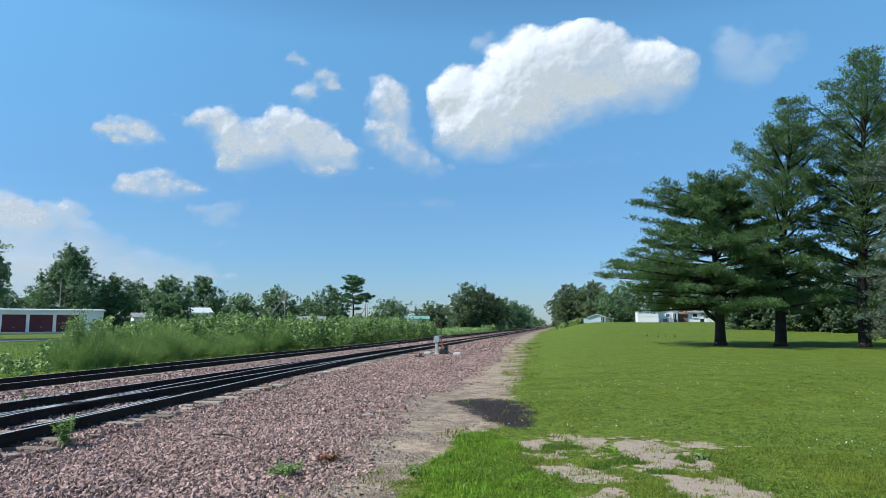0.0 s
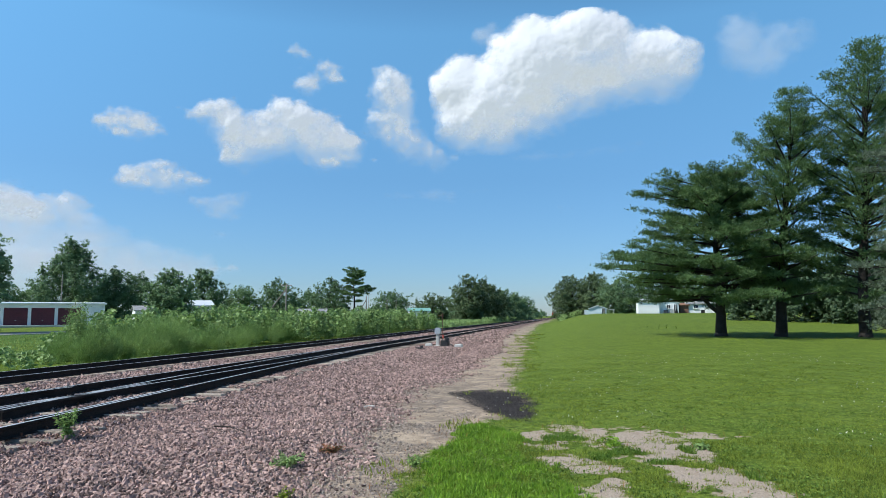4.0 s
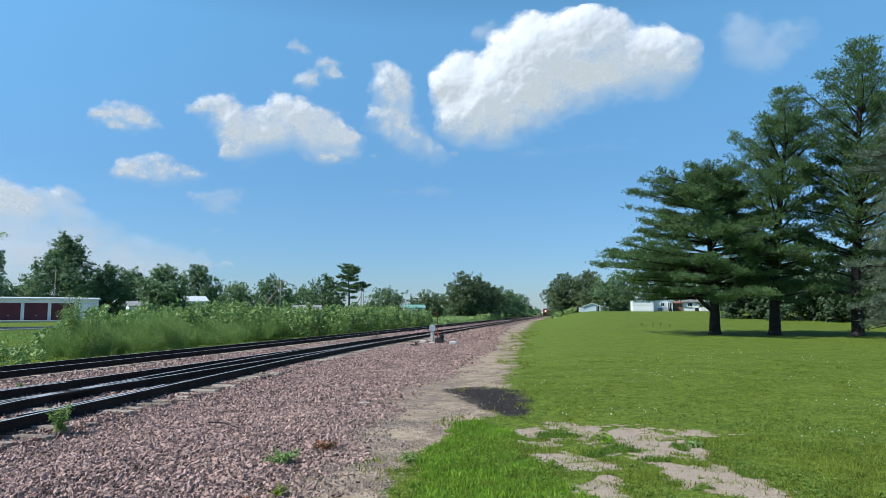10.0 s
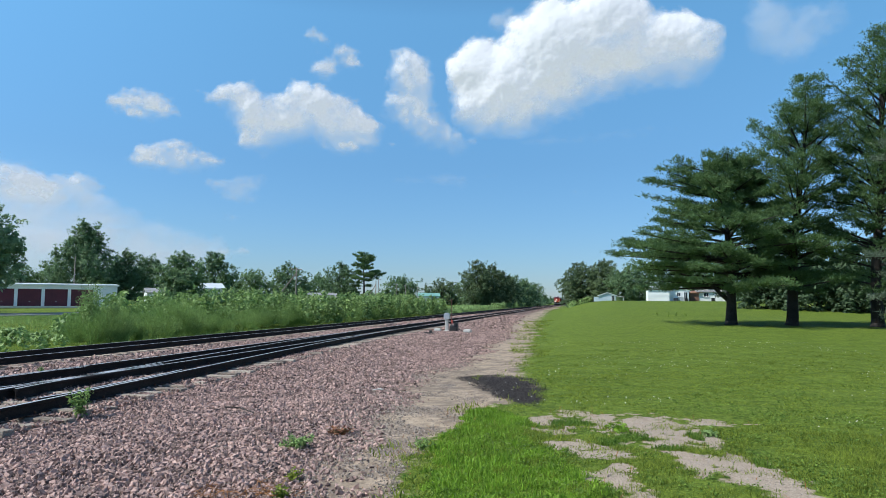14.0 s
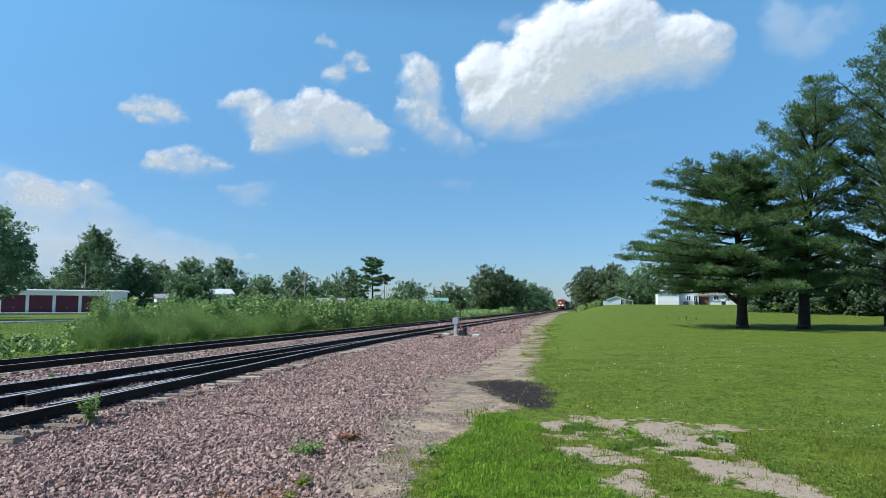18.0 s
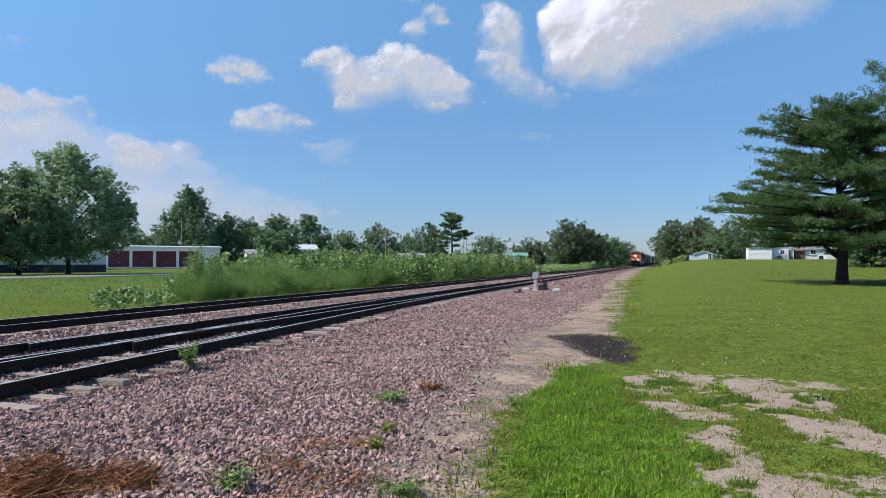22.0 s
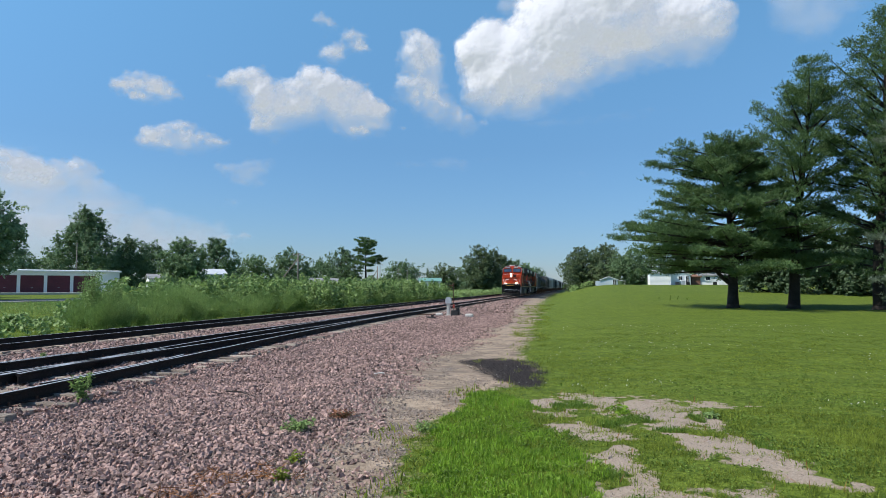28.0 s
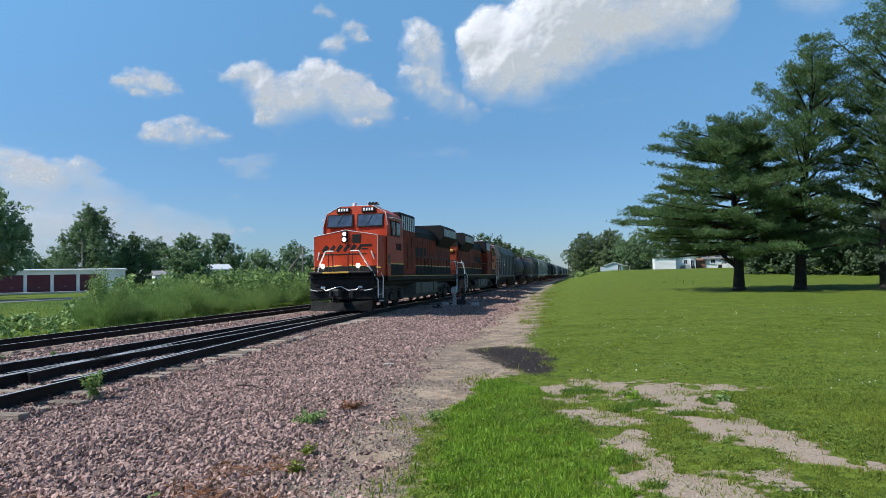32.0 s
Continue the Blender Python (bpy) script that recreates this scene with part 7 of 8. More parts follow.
def blades(p, length, width, mat, name, rng, lean=0.5, bend=False, z=None):
    """Grass blades at places p (k, 2): thin triangles, or two-piece bent blades."""
    k = len(p)
    base = np.stack([p[:, 0], p[:, 1], (height(p[:, 0], p[:, 1]) if z is None else z) - 0.006], -1)
    a = rng.uniform(0, 2 * math.pi, k)
    side = np.stack([np.cos(a), np.sin(a), np.zeros(k)], -1) * (width * rng.uniform(0.7, 1.3, k) / 2)[:, None]
    b = rng.uniform(0, 2 * math.pi, k)
    l = lean * np.abs(rng.normal(0, 1, k))
    way = np.stack([np.cos(b) * l, np.sin(b) * l, np.ones(k)], -1)
    way /= np.linalg.norm(way, axis=1, keepdims=True)
    tip = base + way * length[:, None]
    if not bend:
        v = np.stack([base - side, base + side, tip], 1).reshape(-1, 3)
        return soup(name, v, np.arange(3 * k).reshape(-1, 3), mat)
    tip = base + way * length[:, None] + np.stack([np.cos(b), np.sin(b), -0.5 * np.ones(k)], -1) * (0.35 * length * l / (lean + 1e-6))[:, None]
    mid = base + way * length[:, None] * 0.55
    v = np.stack([base - side, base + side, mid + side * 0.8, mid - side * 0.8, tip], 1).reshape(-1, 3)
    i = np.arange(k)[:, None] * 5
    f = np.concatenate([i + [0, 1, 2], i + [0, 2, 3], i + [3, 2, 4]], 0)
    return soup(name, v, f, mat)


def in_lush(x, y):
    left = np.maximum(lawn_edge(y) + 0.1, np.interp(y, [4, 5, 6.4, 8], [-0.8, -1.0, -1.4, -1.6])) + 0.16 * rough_noise(x, y, 2.0, 31) + 0.12 * rough_noise(x, y, 11, 30)
    right = np.interp(y, [0, 4, 5.4, 7, 8.5, 9.8, 10.8], [0.4, 0.35, 0.24, -0.08, -0.5, -0.85, -1.3]) + 0.2 * rough_noise(x, y, 2.2, 32) + 0.12 * rough_noise(x, y, 11, 29)
    return (x > left) & (x < right) & (y < 10.7)


def lawn():
    rng = np.random.RandomState(9)
    def grassy(x, y, u):
        thin = np.where(u * 18 < y - 12, -1, 0.5) - bare(x, y) + 0.12 * rough_noise(x, y, 9, 33)
        patchy = 0.72 + 0.75 * rough_noise(x, y, 1.5, 67) + 0.6 * rough_noise(x, y, 4.6, 68) > (u * 37) % 1
        return patchy & (thin > -0.08 + 0.3 * (u - 0.5)) & (x < 0.47 * y + 2.2) & (cindery(x, y) < 0.05 + (u > 0.965))
    for x0, x1, y0, y1, n, lo, hi, w in ((-2.4, 6.6, 3.4, 9.5, 4200, 0.025, 0.06, 0.0095), (-3.0, 10.5, 9.5, 18, 1700, 0.016, 0.036, 0.016), (-4.5, 18.5, 18, 30, 520, 0.02, 0.042, 0.026), (-6.0, 26, 30, 50, 120, 0.04, 0.08, 0.045)):
        p = scatter(x0, x1, y0, y1, n, rng, grassy)
        tall = 1 + 0.4 * rough_noise(p[:, 0], p[:, 1], 1.2, 34) + 0.6 * rough_noise(p[:, 0], p[:, 1], 8, 35) + 0.4 * rough_noise(p[:, 0], p[:, 1], 21, 36)
        tagged(new("lawn_grass", blades(p, rng.uniform(lo, hi, len(p)) * np.clip(tall, 0.35, 1.6), np.full(len(p), w), BLADE if y0 < 15 else BLADE_FAR, "lawn_grass", rng, 2.0)), "short mown green lawn grass", "grass", kind="stuff")
    p = scatter(-2.4, 0.4, 3.4, 10.8, 7000, rng, lambda x, y, u: in_lush(x, y) & (cindery(x, y) < 0))
    tagged(new("lush_grass", blades(p, rng.uniform(0.03, 0.075, len(p)) * np.clip(1 + 0.5 * rough_noise(p[:, 0], p[:, 1], 7, 39) + 0.35 * rough_noise(p[:, 0], p[:, 1], 19, 38), 0.35, 1.8), np.full(len(p), 0.009), BLADE_LUSH, "lush_grass", rng, 0.7, True)), "bright green uncut grass beside a path", "grass", kind="stuff")
    # clumps of rank grass round and in the sandy patches
    def rank(x, y, u):
        return clumpy(x, y) > -0.05 + 0.35 * u
    p = scatter(-1.0, 3.4, 4.4, 10.8, 5000, rng, rank)
    tagged(new("rank_grass", blades(p, rng.uniform(0.025, 0.075, len(p)), np.full(len(p), 0.008), material("rank_grass", (0.035, 0.09, 0.01), (0.21, 0.33, 0.05), 0.6, 0, 1.5, 9, 0, 0, 0.9, through_light=0.3, shine=0.25), "rank_grass", rng, 0.9, True)), "sparse clumps of grass in sandy soil", "grass", kind="stuff")
    # ragged tufts along the edge of the path, and dry bits
    p = scatter(-7.5, 0.2, 3.0, 70, 200, rng, lambda x, y, u: (np.abs(bare(x, y) - 0.5) < 0.42) & (rough_noise(x, y, 2.6, 37) > 0.2) & (stony(x, y) < 0.3) & (x < 0) & (cindery(x, y) < 0.3))
    tagged(new("edge_grass", blades(p, rng.uniform(0.05, 0.14, len(p)), np.full(len(p), 0.014), BLADE, "edge_grass", rng, 1.0, True)), "ragged tufts of grass along a path edge", "grass", kind="stuff")
    p = scatter(-1.0, 3.4, 4.4, 11.0, 1300, rng, lambda x, y, u: (sandy(x, y) > 0.3) & (rough_noise(x, y, 4.0, 58) + 0.4 * rough_noise(x, y, 11, 63) > 0.1 + 0.5 * u))
    tagged(new("sparse_grass", blades(p, rng.uniform(0.02, 0.06, len(p)), np.full(len(p), 0.007), BLADE, "sparse_grass", rng, 1.4, True)), "sparse short grass in sandy soil", "grass", kind="stuff")
    p = scatter(-2.2, 3.2, 3.4, 12, 110, rng, lambda x, y, u: (bare(x, y) > 0.3) & (bare(x, y) < 0.95) & (cindery(x, y) < 0))
    tagged(new("dry_blades", blades(p, rng.uniform(0.04, 0.12, len(p)), np.full(len(p), 0.006), STRAW, "dry_blades", rng, 7.0, True)), "dry blades lying at the lawn's edge", "grass", kind="stuff")
    # strip of mown grass beyond the tracks, and rough grass behind it
    def mown(x, y):
        return y < np.interp(x, [-45, -30, -24.4, -19.7, -17.8], [9, 20.2, 24.2, 23.2, 22.6]) + 0.2 * rough_noise(x, y, 1.2, 40)
    p = scatter(-36, -17.8, 8, 25, 190, rng, lambda x, y, u: mown(x, y) & (x > -1.7 * y - 4))
    tagged(new("verge_grass", blades(p, rng.uniform(0.02, 0.06, len(p)), np.full(len(p), 0.03), BLADE_VERGE, "verge_grass", rng, 1.3)), "bright mown grass verge beyond the tracks", "grass", kind="stuff")
    p = scatter(-44.7, -18.2, 12, 62, 55, rng, lambda x, y, u: ~mown(x, y) & (x > -1.7 * y - 4) & (x < np.where(y > 40, -26, -18)))
    tagged(new("rough_grass", blades(p, rng.uniform(0.06, 0.22, len(p)) * np.clip(1 + 0.6 * rough_noise(p[:, 0], p[:, 1], 0.5, 42) + 0.5 * rough_noise(p[:, 0], p[:, 1], 2.2, 43), 0.25, 2.2), np.full(len(p), 0.034), WEED_FINE, "rough_grass", rng, 1.3)), "uncut rough grass between a road and the tracks", "grass", kind="stuff")
    p = scatter(-3.0, -0.4, 11.2, 16.2, 420, rng, lambda x, y, u: (cindery(x, y) > -0.05) & (rough_noise(x, y, 3.2, 57) > 0.75))
    tagged(new("cinder_grass", blades(p, rng.uniform(0.03, 0.09, len(p)), np.full(len(p), 0.01), BLADE, "cinder_grass", rng, 1.0, True)), "small grass tufts among cinders", "grass", kind="stuff")
    # low clover and broad-leaved herbs among the grass
    herb = material("clover_leaf", (0.035, 0.08, 0.010), (0.27, 0.38, 0.07), 0.6, 0, 2.0, 12, 0, 0, 0.9, through_light=0.35, shine=0.25)
    for x0, x1, y0, y1, per, size, up in ((-1.9, 4.2, 3.6, 11.0, 1100, 0.020, 0.055), (-1.8, 13.0, 11.0, 27.0, 260, 0.024, 0.035)):
        p = scatter(x0, x1, y0, y1, per, rng, lambda x, y, u: (bare(x, y) < 0.45) & (cindery(x, y) < 0) & (rough_noise(x, y, 2.3, 65) + 0.7 * rough_noise(x, y, 9.0, 66) > 0.9 * u - 0.35 + 0.09 * np.maximum(y - 13, 0)))
        c = np.stack([p[:, 0], p[:, 1], height(p[:, 0], p[:, 1]) + rng.uniform(0.2, 1.0, len(p)) * up], -1)
        tagged(new("clover_leaves", soup("clover_leaves", *leaf_quads(c, np.tile([0, 0, 1.0], (len(p), 1)), size, rng, 1.3), herb)), "low green clover leaves in a lawn", "clover", kind="stuff")
    # clover flowers
    p = scatter(-0.8, 9, 8, 30, 5.0, rng, lambda x, y, u: (bare(x, y) < 0.2) & (rough_noise(x, y, 0.8, 41) > 0.1))
    v, f = leaf_quads(np.stack([p[:, 0], p[:, 1], height(p[:, 0], p[:, 1]) + 0.07], -1).repeat(3, 0) + rng.normal(0, 0.006, (3 * len(p), 3)), np.tile([0, 0, 1.0], (3 * len(p), 1)), 0.02, rng, 1.0)
    tagged(new("clover_flowers", soup("clover_flowers", v, f, CLOVER)), "small white clover flowers in a lawn", "flowers", kind="stuff")


def weed_bank():
    """The tall thicket of weeds beyond the far track."""
    rng = np.random.RandomState(12)
    def edge_left(y):
        return np.interp(y, [14, 19, 24, 40, 70, 110, 150], [-27, -27.5, -28, -27, -26, -25, -24])
    def put(n, y0, y1, x0=-28.0, x1=-18.2):
        p = scatter(x0, x1, y0, y1, n, rng, lambda x, y, u: (x > edge_left(y)) & (x < -18.3 - 0.5 * rough_noise(x * 0 + 1, y, 0.7, 44)) & (rough_noise(x, y, 0.9, 45) > -0.75))
        return p
    stems = []
    leaf_v, leaf_f, lat = [], [], 0
    broad = np.concatenate([put(3.4, 44, 98), put(3.0, 36, 46, -28, -21.0), put(2.6, 24, 38, -28, -22.4)])
    broad = broad[broad[:, 0] > -0.86 * broad[:, 1] - 0.4]
    low = scatter(-29, -19.6, 17.5, 26, 1.8, rng, lambda x, y, u: (x > -1.03 * y - 0.5 + 0.8 * u))
    for p, hi, spread in ((broad, 1.0, 0.24), (low, 0.42, 0.26)):
        z = height(p[:, 0], p[:, 1])
        h = hi * rng.uniform(1.45, 2.4, len(p)) * np.interp(p[:, 1], [22, 30, 40], [0.72, 0.9, 1.04]) * (np.clip(0.45 + (p[:, 0] + 0.86 * p[:, 1]) / 6, 0.45, 1) if hi == 1 else rng.uniform(0.5, 1.2, len(p))) * np.clip(1 + 0.12 * rough_noise(p[:, 0], p[:, 1], 0.5, 46) + 0.2 * rough_noise(p[:, 0], p[:, 1], 1.9, 64), 0.5, 1.35)
        tip = np.stack([p[:, 0] + rng.normal(0, 0.12, len(p)), p[:, 1] + rng.normal(0, 0.12, len(p)), z + h], -1)
        foot = np.stack([p[:, 0], p[:, 1], z], -1)
        n = 36 if hi == 1 else 46
        t = 1 - 0.8 * rng.rand(len(p), n) ** 1.25
        a = rng.uniform(0, 2 * math.pi, (len(p), n))
        r = spread * (1.35 - 0.8 * t) * rng.uniform(0.35, 1.2, t.shape)
        c = foot[:, None] + (tip - foot)[:, None] * t[..., None] + np.stack([np.cos(a) * r, np.sin(a) * r, -0.05 * np.ones_like(r)], -1)
        out = np.stack([np.cos(a) * 0.5, np.sin(a) * 0.5, 0.8 * np.ones_like(a)], -1)
        v, f = leaf_quads(c.reshape(-1, 3), out.reshape(-1, 3), 0.19 if hi == 1 else 0.13, rng, 1.4)
        leaf_v.append(v), leaf_f.append(f + lat)
        lat += len(v)
        sh = Shape()
        for i in range(0, len(p), 2):
            sh.tube([foot[i], tip[i]], 0.012, 3, r2=0.005)
        stems.append(sh)
    tagged(new("broadleaf_weeds", soup("broadleaf_weeds", np.concatenate(leaf_v), np.concatenate(leaf_f), WEED)), "tall thicket of broad-leaved green weeds beyond the tracks", "weeds", kind="stuff")
    for sh in stems:
        tagged(part("weed_stems", sh, WEED_STEM), "green stems of tall weeds", "weeds", kind="stuff")
    # feathery weeds: domed tussocks of fine plumes that fan out from their foot
    p = np.concatenate([put(1.15, 22, 46, -23.0), put(0.5, 46, 80, -20.5), put(0.6, 21, 31, -28)])
    p = p[(rough_noise(p[:, 0], p[:, 1], 0.55, 47) > -0.35) & (p[:, 0] > -0.85 * p[:, 1] - 0.3)]
    n = 1150
    z = height(p[:, 0], p[:, 1])
    h = rng.uniform(0.95, 1.75, len(p)) * np.clip(0.5 + (p[:, 0] + 0.85 * p[:, 1]) / 4, 0.5, 1) * np.clip(1 + 0.3 * rough_noise(p[:, 0], p[:, 1], 0.8, 48), 0.6, 1.3)
    wide = h * rng.uniform(0.38, 0.6, len(p))
    a, q = rng.uniform(0, 2 * math.pi, (len(p), n)), np.sqrt(rng.rand(len(p), n))
    top = np.sqrt(np.maximum(1 - 0.75 * q * q, 0)) * rng.uniform(0.78, 1.08, q.shape)
    t = 1 - 0.85 * rng.rand(len(p), n) ** 1.5
    lean = np.stack([np.cos(a) * q * wide[:, None], np.sin(a) * q * wide[:, None], top * h[:, None]], -1)
    c = np.stack([p[:, :1] + 0 * q, p[:, 1:] + 0 * q, z[:, None] + 0 * q], -1) + lean * t[..., None] + rng.normal(0, 0.035, (*q.shape, 3))
    way = lean / np.linalg.norm(lean, axis=-1, keepdims=True) + rng.normal(0, 0.28, lean.shape)
    side = np.cross(way, rng.normal(0, 1, way.shape))
    side *= 0.007 / (np.linalg.norm(side, axis=-1, keepdims=True) + 1e-9)
    v = np.stack([c - side, c + side, c + way * rng.uniform(0.1, 0.24, (*q.shape, 1))], 2).reshape(-1, 3)
    tagged(new("feathery_weeds", soup("feathery_weeds", v, np.arange(len(v)).reshape(-1, 3), WEED_FINE)), "tall feathery green weeds beyond the tracks", "weeds", kind="stuff")
    # far growth along the tracks
    for x0, x1, y0, y1, n, hgt, leaf, name in ((-26, -18.6, 96, 175, 9, 1.0, 0.28, "low green weeds along the far track"), (-21, -18, 170, 420, 3, 1.6, 0.5, "brush along the far track"), (-1.6, 4.0, 180, 330, 4, 1.5, 0.4, "brush beside the track")):
        q = scatter(x0, x1, y0, y1, n, rng, lambda x, y, u: rough_noise(x, y, 0.25, 49) > -0.2)
        m = 6
        c = np.stack([q[:, 0], q[:, 1], height(q[:, 0], q[:, 1])], -1).repeat(m, 0)
        c = c + rng.normal(0, 0.3, c.shape) * [1, 1, 0] + np.stack([0 * c[:, 0], 0 * c[:, 0], hgt * rng.uniform(0, 1, len(c)) ** 1.3], -1)
        tagged(new("verge_weeds", soup("verge_weeds", *leaf_quads(c, np.tile([0.0, -0.4, 0.6], (len(c), 1)), leaf, rng), WEED)), name, "weeds", kind="stuff")


def plant(name, label, x, y, h, spread, stems, leaves, leaf, mat, seed, z=None, category="weed", long=2.2):
    """A single weed: thin stems with narrow leaves."""
    rng = np.random.RandomState(seed)
    g = thing(name, pose(x, y, float(height(x, y)) if z is None else z), label, category)
    st = Shape()
    cs = []
    for k in range(stems):
        a, l = rng.uniform(0, 2 * math.pi), spread * rng.uniform(0.2, 1)
        tip = np.array([math.cos(a) * l, math.sin(a) * l, h * rng.uniform(0.6, 1)])
        st.tube([(0, 0, -0.02), tuple(tip * [0.35, 0.35, 0.55]), tuple(tip)], 0.005, 4, r2=0.002)
        t = rng.uniform(0.15, 1, leaves)[:, None]
        cs.append(tip * np.concatenate([t ** 1.4, t ** 1.4, t], 1) + rng.normal(0, 0.02 + 0.02 * h, (leaves, 3)))
    tagged(part("stem", st, WEED_STEM, g), kind="stuff")
    c = np.concatenate(cs)
    c[:, 2] = np.maximum(c[:, 2], 0.01)
    part("foliage", soup("foliage", *leaf_quads(c, np.tile([0, 0, 0.8], (len(c), 1)), leaf, rng, long), mat), None, g)
    return g


def small_plants():
    plant("weed_bush", "bushy green weed growing beside a rail", -7.35, 9.0, 0.5, 0.2, 14, 34, 0.03, WEED_FINE, 1)
    plant("ground_weed", "low green weed clump in the ballast", -3.2, 7.45, 0.13, 0.3, 22, 20, 0.028, WEED, 2)
    plant("ground_weed", "low reddish weed clump in the ballast", -2.95, 8.3, 0.1, 0.25, 16, 14, 0.026, RED_FLOWER, 3)
    plant("ground_weed", "small green weed among stones", -3.05, 4.2, 0.15, 0.16, 14, 18, 0.03, WEED, 4)
    plant("ground_weed", "small yellowing weed among stones", -2.65, 6.1, 0.09, 0.12, 9, 12, 0.024, BLADE, 5)
    plant("ground_weed", "small yellowing weed among stones", -2.5, 5.5, 0.09, 0.14, 9, 12, 0.024, BLADE, 6)
    plant("ground_weed", "dark green weed on sandy soil", 1.62, 8.95, 0.06, 0.14, 14, 14, 0.026, WEED, 7)
    plant("ground_weed", "green weed on sandy soil", 0.55, 9.0, 0.07, 0.22, 16, 16, 0.026, BLADE_LUSH, 8)
    plant("ground_weed", "sparse green weed on bare soil", -1.85, 4.5, 0.12, 0.3, 16, 14, 0.022, WEED_FINE, 9)
    plant("ground_weed", "sparse green weed on bare soil", -1.75, 7.6, 0.1, 0.22, 12, 12, 0.022, WEED_FINE, 10)
    for i, (x, y) in enumerate(((-13.6, 13.6), (-12.9, 14.4), (-11.9, 20.5))):
        plant("ground_weed", "tiny green weed between the tracks", x, y, 0.1, 0.16, 8, 10, 0.03, WEED, 60 + i)
    for i, (x, y, h) in enumerate(((7.9, 61, 0.8), (8.7, 62, 0.6), (7.2, 63, 0.5), (9.6, 62.5, 0.5))):
        plant("tall_weed", "thin tall weed standing in the lawn", x, y, h * 0.7, 0.18, 5, 6, 0.05, BLADE_VERGE, 70 + i)
    for i, (x, y, h) in enumerate(((-19.3, 24.1, 2.7), (-19.8, 24.6, 2.3), (-19.1, 25.0, 2.1), (-20.6, 25.4, 2.6), (-19.2, 29.5, 1.5), (-19.4, 35.0, 1.6))):
        plant("tall_weed", "tall feathery weed at the edge of a thicket", x, y, h, 0.5, 24, 60, 0.05, WEED, 90 + i)
    rng = np.random.RandomState(77)
    for i, (x, y, w, k) in enumerate(((-4.35, 3.75, 0.3, 1300), (-3.85, 4.05, 0.26, 420), (-2.95, 4.75, 0.3, 90), (-2.3, 4.6, 0.3, 90), (-3.0, 5.3, 0.22, 50), (-2.6, 5.5, 0.25, 50), (-2.6, 4.25, 0.3, 60))):
        g = thing("dry_straw", pose(x, y, float(height(x, y))), "tangle of dry brown straw lying on ballast", "dead weed")
        c = np.stack([rng.normal(0, w * 0.6, k), rng.normal(0, w * 0.3, k), np.abs(rng.normal(0.02, 0.06, k)) * (1 + 0.6 * (k > 500))], -1)
        c[:, 2] *= np.exp(-(c[:, 0] / (1.3 * w)) ** 2)
        a, e = np.where(rng.rand(k) < 0.75, rng.normal(0.5, 0.6, k), rng.uniform(0, 3.1, k)), rng.normal(0.3, 0.42, k)
        d = np.stack([np.cos(a) * np.cos(e), np.sin(a) * np.cos(e), np.sin(e)], -1) * rng.uniform(0.05, 0.2, k)[:, None] * (1 if k > 300 else 0.6)
        s = np.cross(d, rng.normal(0, 1, (k, 3)))
        s = s / (np.linalg.norm(s, axis=1, keepdims=True) + 1e-9) * 0.003
        mid = c + rng.normal(0, 0.025, c.shape)
        v = np.stack([c - d - s, c - d + s, mid + s * 1.2, mid - s * 1.2, c + d + s * 0.6, c + d - s * 0.6], 1)
        v[..., 2] = np.maximum(v[..., 2], 0.012)
        i6 = np.arange(k)[:, None] * 6
        tagged(part("straw", soup("straw", v.reshape(-1, 3), np.concatenate([i6 + [0, 1, 2, 3], i6 + [3, 2, 4, 5]]), STRAW), None, g), "dry brown stalks", kind="stuff")


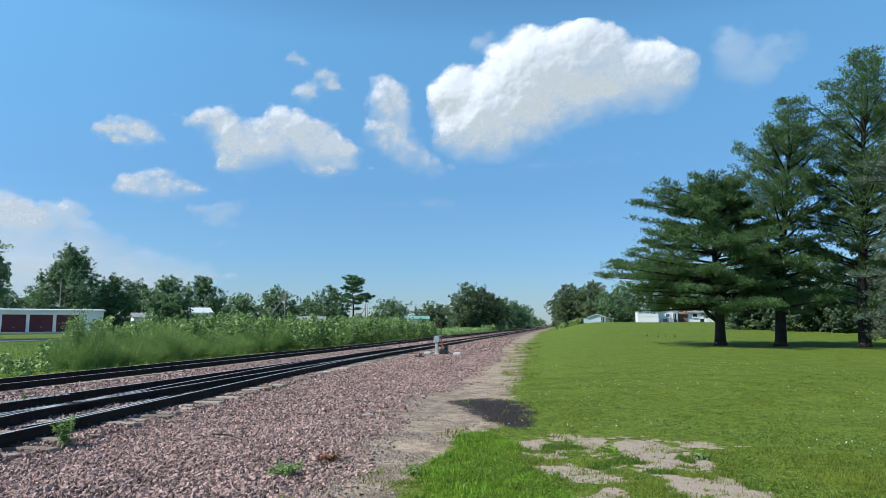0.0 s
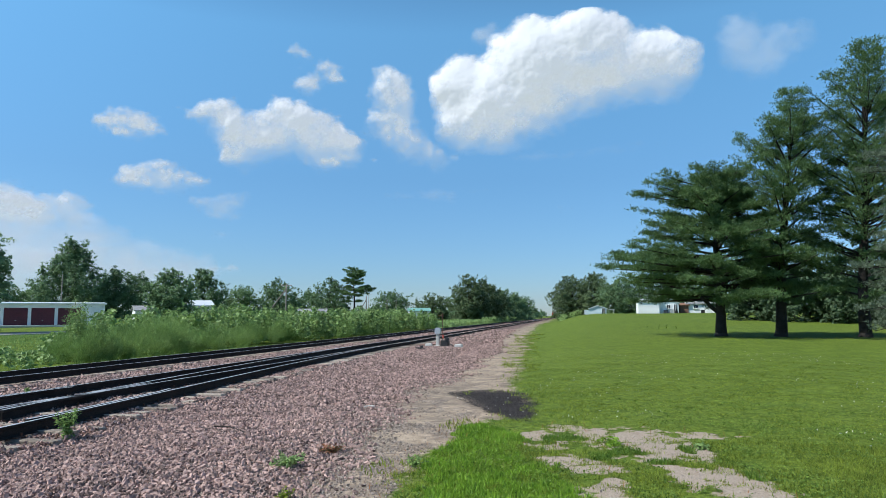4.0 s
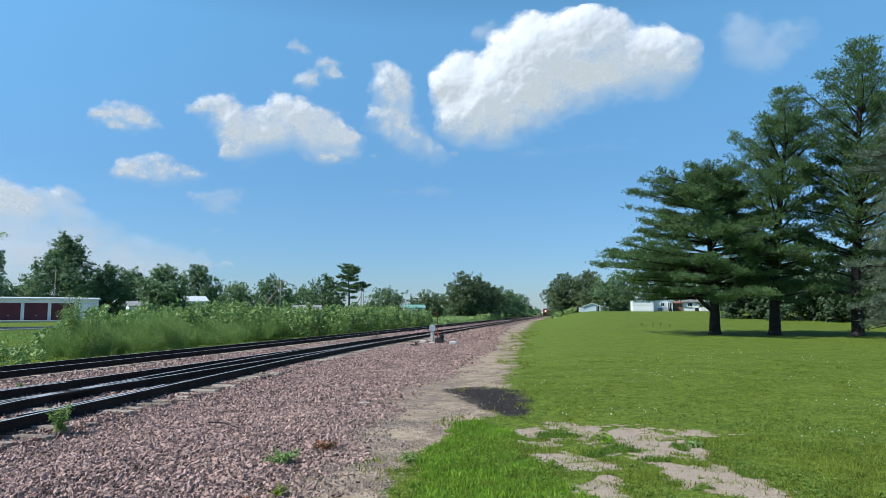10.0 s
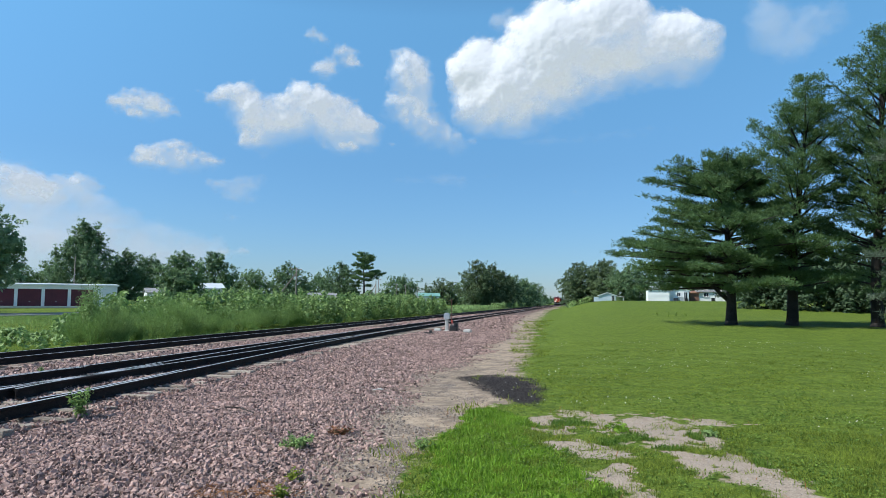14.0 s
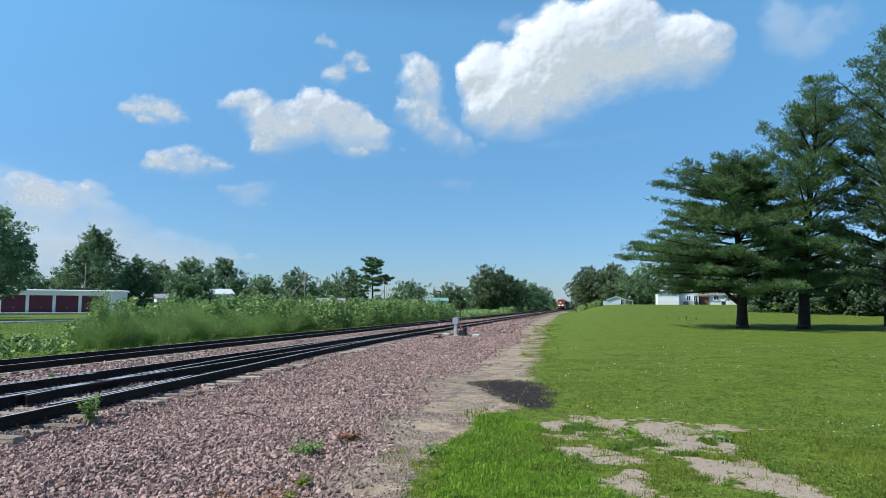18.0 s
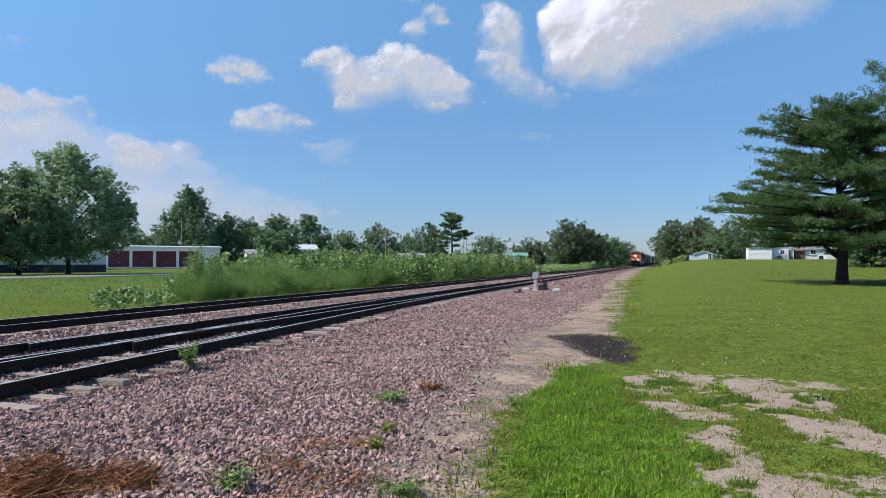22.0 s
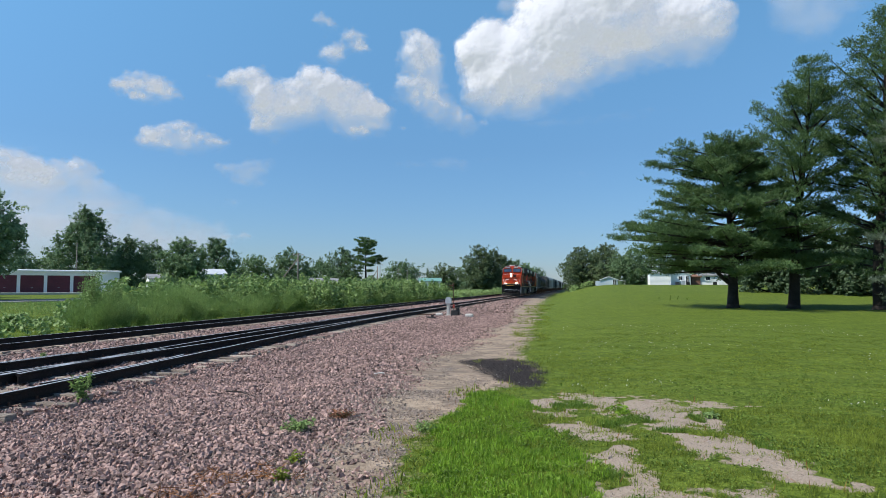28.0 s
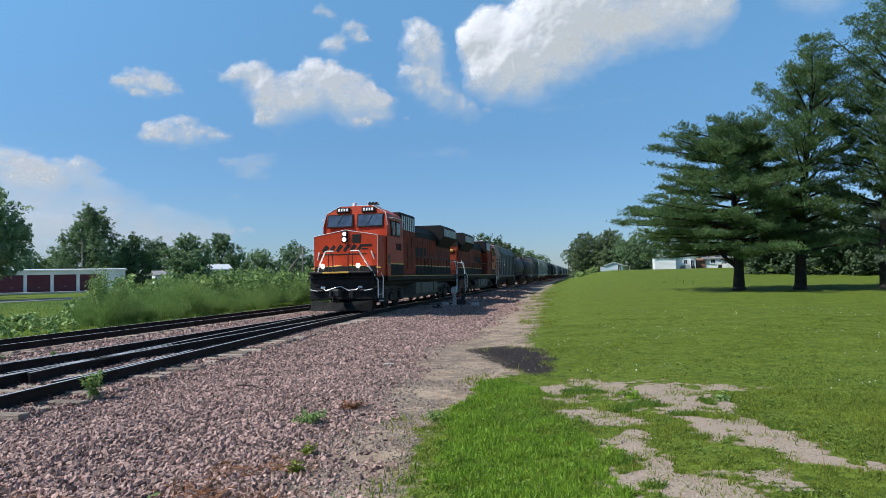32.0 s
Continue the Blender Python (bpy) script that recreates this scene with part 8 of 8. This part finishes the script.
def switch_stand():
    x, y = -7.65, 40.0
    z = float(height(x, y)) - 0.03
    g = thing("switch_stand", pose(x, y, z), "grey post with a rounded cap beside a switch mechanism", "switch stand")
    part("post", Shape().box(0, 0, 0.4, 0.2, 0.2, 0.82, 0.03).box(0, 0, 0.04, 0.34, 0.34, 0.1, 0.02), CONCRETE, g, "pale grey post")
    part("cap", Shape().prism([(-0.17, 0.78), (0.17, 0.78), (0.17, 1.02), (0.1, 1.14), (-0.1, 1.14), (-0.17, 1.02)], -0.15, 0.15, "y"), STEEL, g)
    part("mast", Shape().tube([(0.28, 0.1, 0), (0.28, 0.1, 2.0)], 0.022, 7), RUST, g)
    part("target", Shape().box(0.28, 0.06, 1.86, 0.06, 0.2, 0.26, 0.02).box(0.16, 0.06, 1.86, 0.26, 0.02, 0.05, 0.01), RUST, g, "rusty target plate seen edge-on")
    part("machine_box", Shape().box(0.42, 0.1, 0.2, 0.5, 0.5, 0.36, 0.05).box(0.55, 0.1, 0.45, 0.2, 0.3, 0.2, 0.04), BLACK_IRON, g)
    part("lever", Shape().tube([(0.5, 0.1, 0.5), (0.75, -0.2, 0.2), (0.95, -0.3, 0.1)], 0.025, 6), BLACK_IRON, g)
    part("red_bracket", Shape().box(0.36, -0.2, 0.62, 0.12, 0.08, 0.22, 0.02), RED, g)
    part("throw_rod", Shape().tube([(0, 0.1, 0.12), (-2.2, 0.1, 0.08)], 0.025, 6), RUST, g)
    for dx, dy, s in ((-0.5, -0.3, 0.28), (1.35, -0.5, 0.32)):
        b = thing("concrete_block", pose(x + dx, y + dy, float(height(x + dx, y + dy))), "pale broken concrete block on ballast", "block")
        part("body", Shape().box(0, 0, s * 0.3, s * 1.5, s, s * 0.7, 0.06), CONCRETE, b)
    b = thing("iron_bracket", pose(-7.9, 36.3, float(height(-7.9, 36.3))), "black iron rail bracket lying on ballast", "bracket")
    part("body", Shape().box(0, 0, 0.05, 0.5, 0.2, 0.1, 0.02).box(0.05, 0, 0.14, 0.16, 0.14, 0.16, 0.03).box(-0.2, 0, 0.1, 0.2, 0.08, 0.05, 0.01), BLACK_IRON, b)
    b = thing("broken_stick", pose(-3.75, 12.6, float(height(-3.75, 12.6)) + 0.03, 0, 0, 25), "white broken stick lying on ballast", "debris")
    part("body", Shape().tube([(-0.1, 0, 0.0), (0.03, 0.02, 0.01), (0.1, 0, 0.0)], 0.012, 6), PORCELAIN, b)
    b = thing("dead_stick", pose(-4.9, 9.3, float(height(-4.9, 9.3)) + 0.05, 0, 0, -30), "thin dead stick lying on ballast", "debris")
    part("body", Shape().tube([(-0.4, 0, 0.03), (-0.1, 0.04, 0.05), (0.4, 0, 0.03)], 0.012, 5, r2=0.006), BARK, b)


lawn()
weed_bank()
small_plants()
switch_stand()
ballast()


# ---- what moves ----
def motions():
    for ob, offset, turned in TRAIN:
        def place(t):
            y = TRAIN_END_Y + TRAIN_SPEED * (32.0 - t) + offset
            return pose(MAIN_X, y, RAIL_Z, 0, 0, 180 if turned else 0)
        walk(ob, [(0.0, place(0.0)), (16.0, place(16.0)), (32.0, place(32.0))])
        for curve in ob.animation_data.action.layers[0].strips[0].channelbag(ob.animation_data.action_slot).fcurves:
            for key in curve.keyframe_points:
                key.interpolation = "LINEAR"
    for ob, y, r in SPINNING:
        turn = math.degrees(TRAIN_SPEED / FPS / r)
        walk(ob, [(i / FPS, pose(0, y, r, (i * turn) % 360 * 1.0)) for i in range(961)])
    for ob, spin, t0, y0, speed in ((WHITE_SUV, SUV_SPIN, 14.5, 50.0, 22.0), (DARK_SUV, SUV_SPIN_DARK, 16.5, 50.9, 19.5)):
        rows = [(t, pose(-46.9, y0 + speed * (t - t0), ROAD_Z)) for t in (0.0, 8.0, 16.0, 24.0, 32.0)]
        walk(ob, rows)
        for curve in ob.animation_data.action.layers[0].strips[0].channelbag(ob.animation_data.action_slot).fcurves:
            for key in curve.keyframe_points:
                key.interpolation = "LINEAR"
        turn = -math.degrees(speed / FPS / 0.36)
        for wheel, y in spin:
            walk(wheel, [(0.0, pose(0, y, 0.36))] + [(12.5 + i / FPS, pose(0, y, 0.36, (i * turn) % 360)) for i in range(180)] + [(32.0, pose(0, y, 0.36, (179 * turn) % 360))])
    for ob, az, el, (right, up), far in CLOUDS:
        walk(ob, [(0.0, cloud_pose(az, el, far)), (16.0, cloud_pose(az + right / 2, el + up / 2, far)), (32.0, cloud_pose(az + right, el + up, far))])


motions()
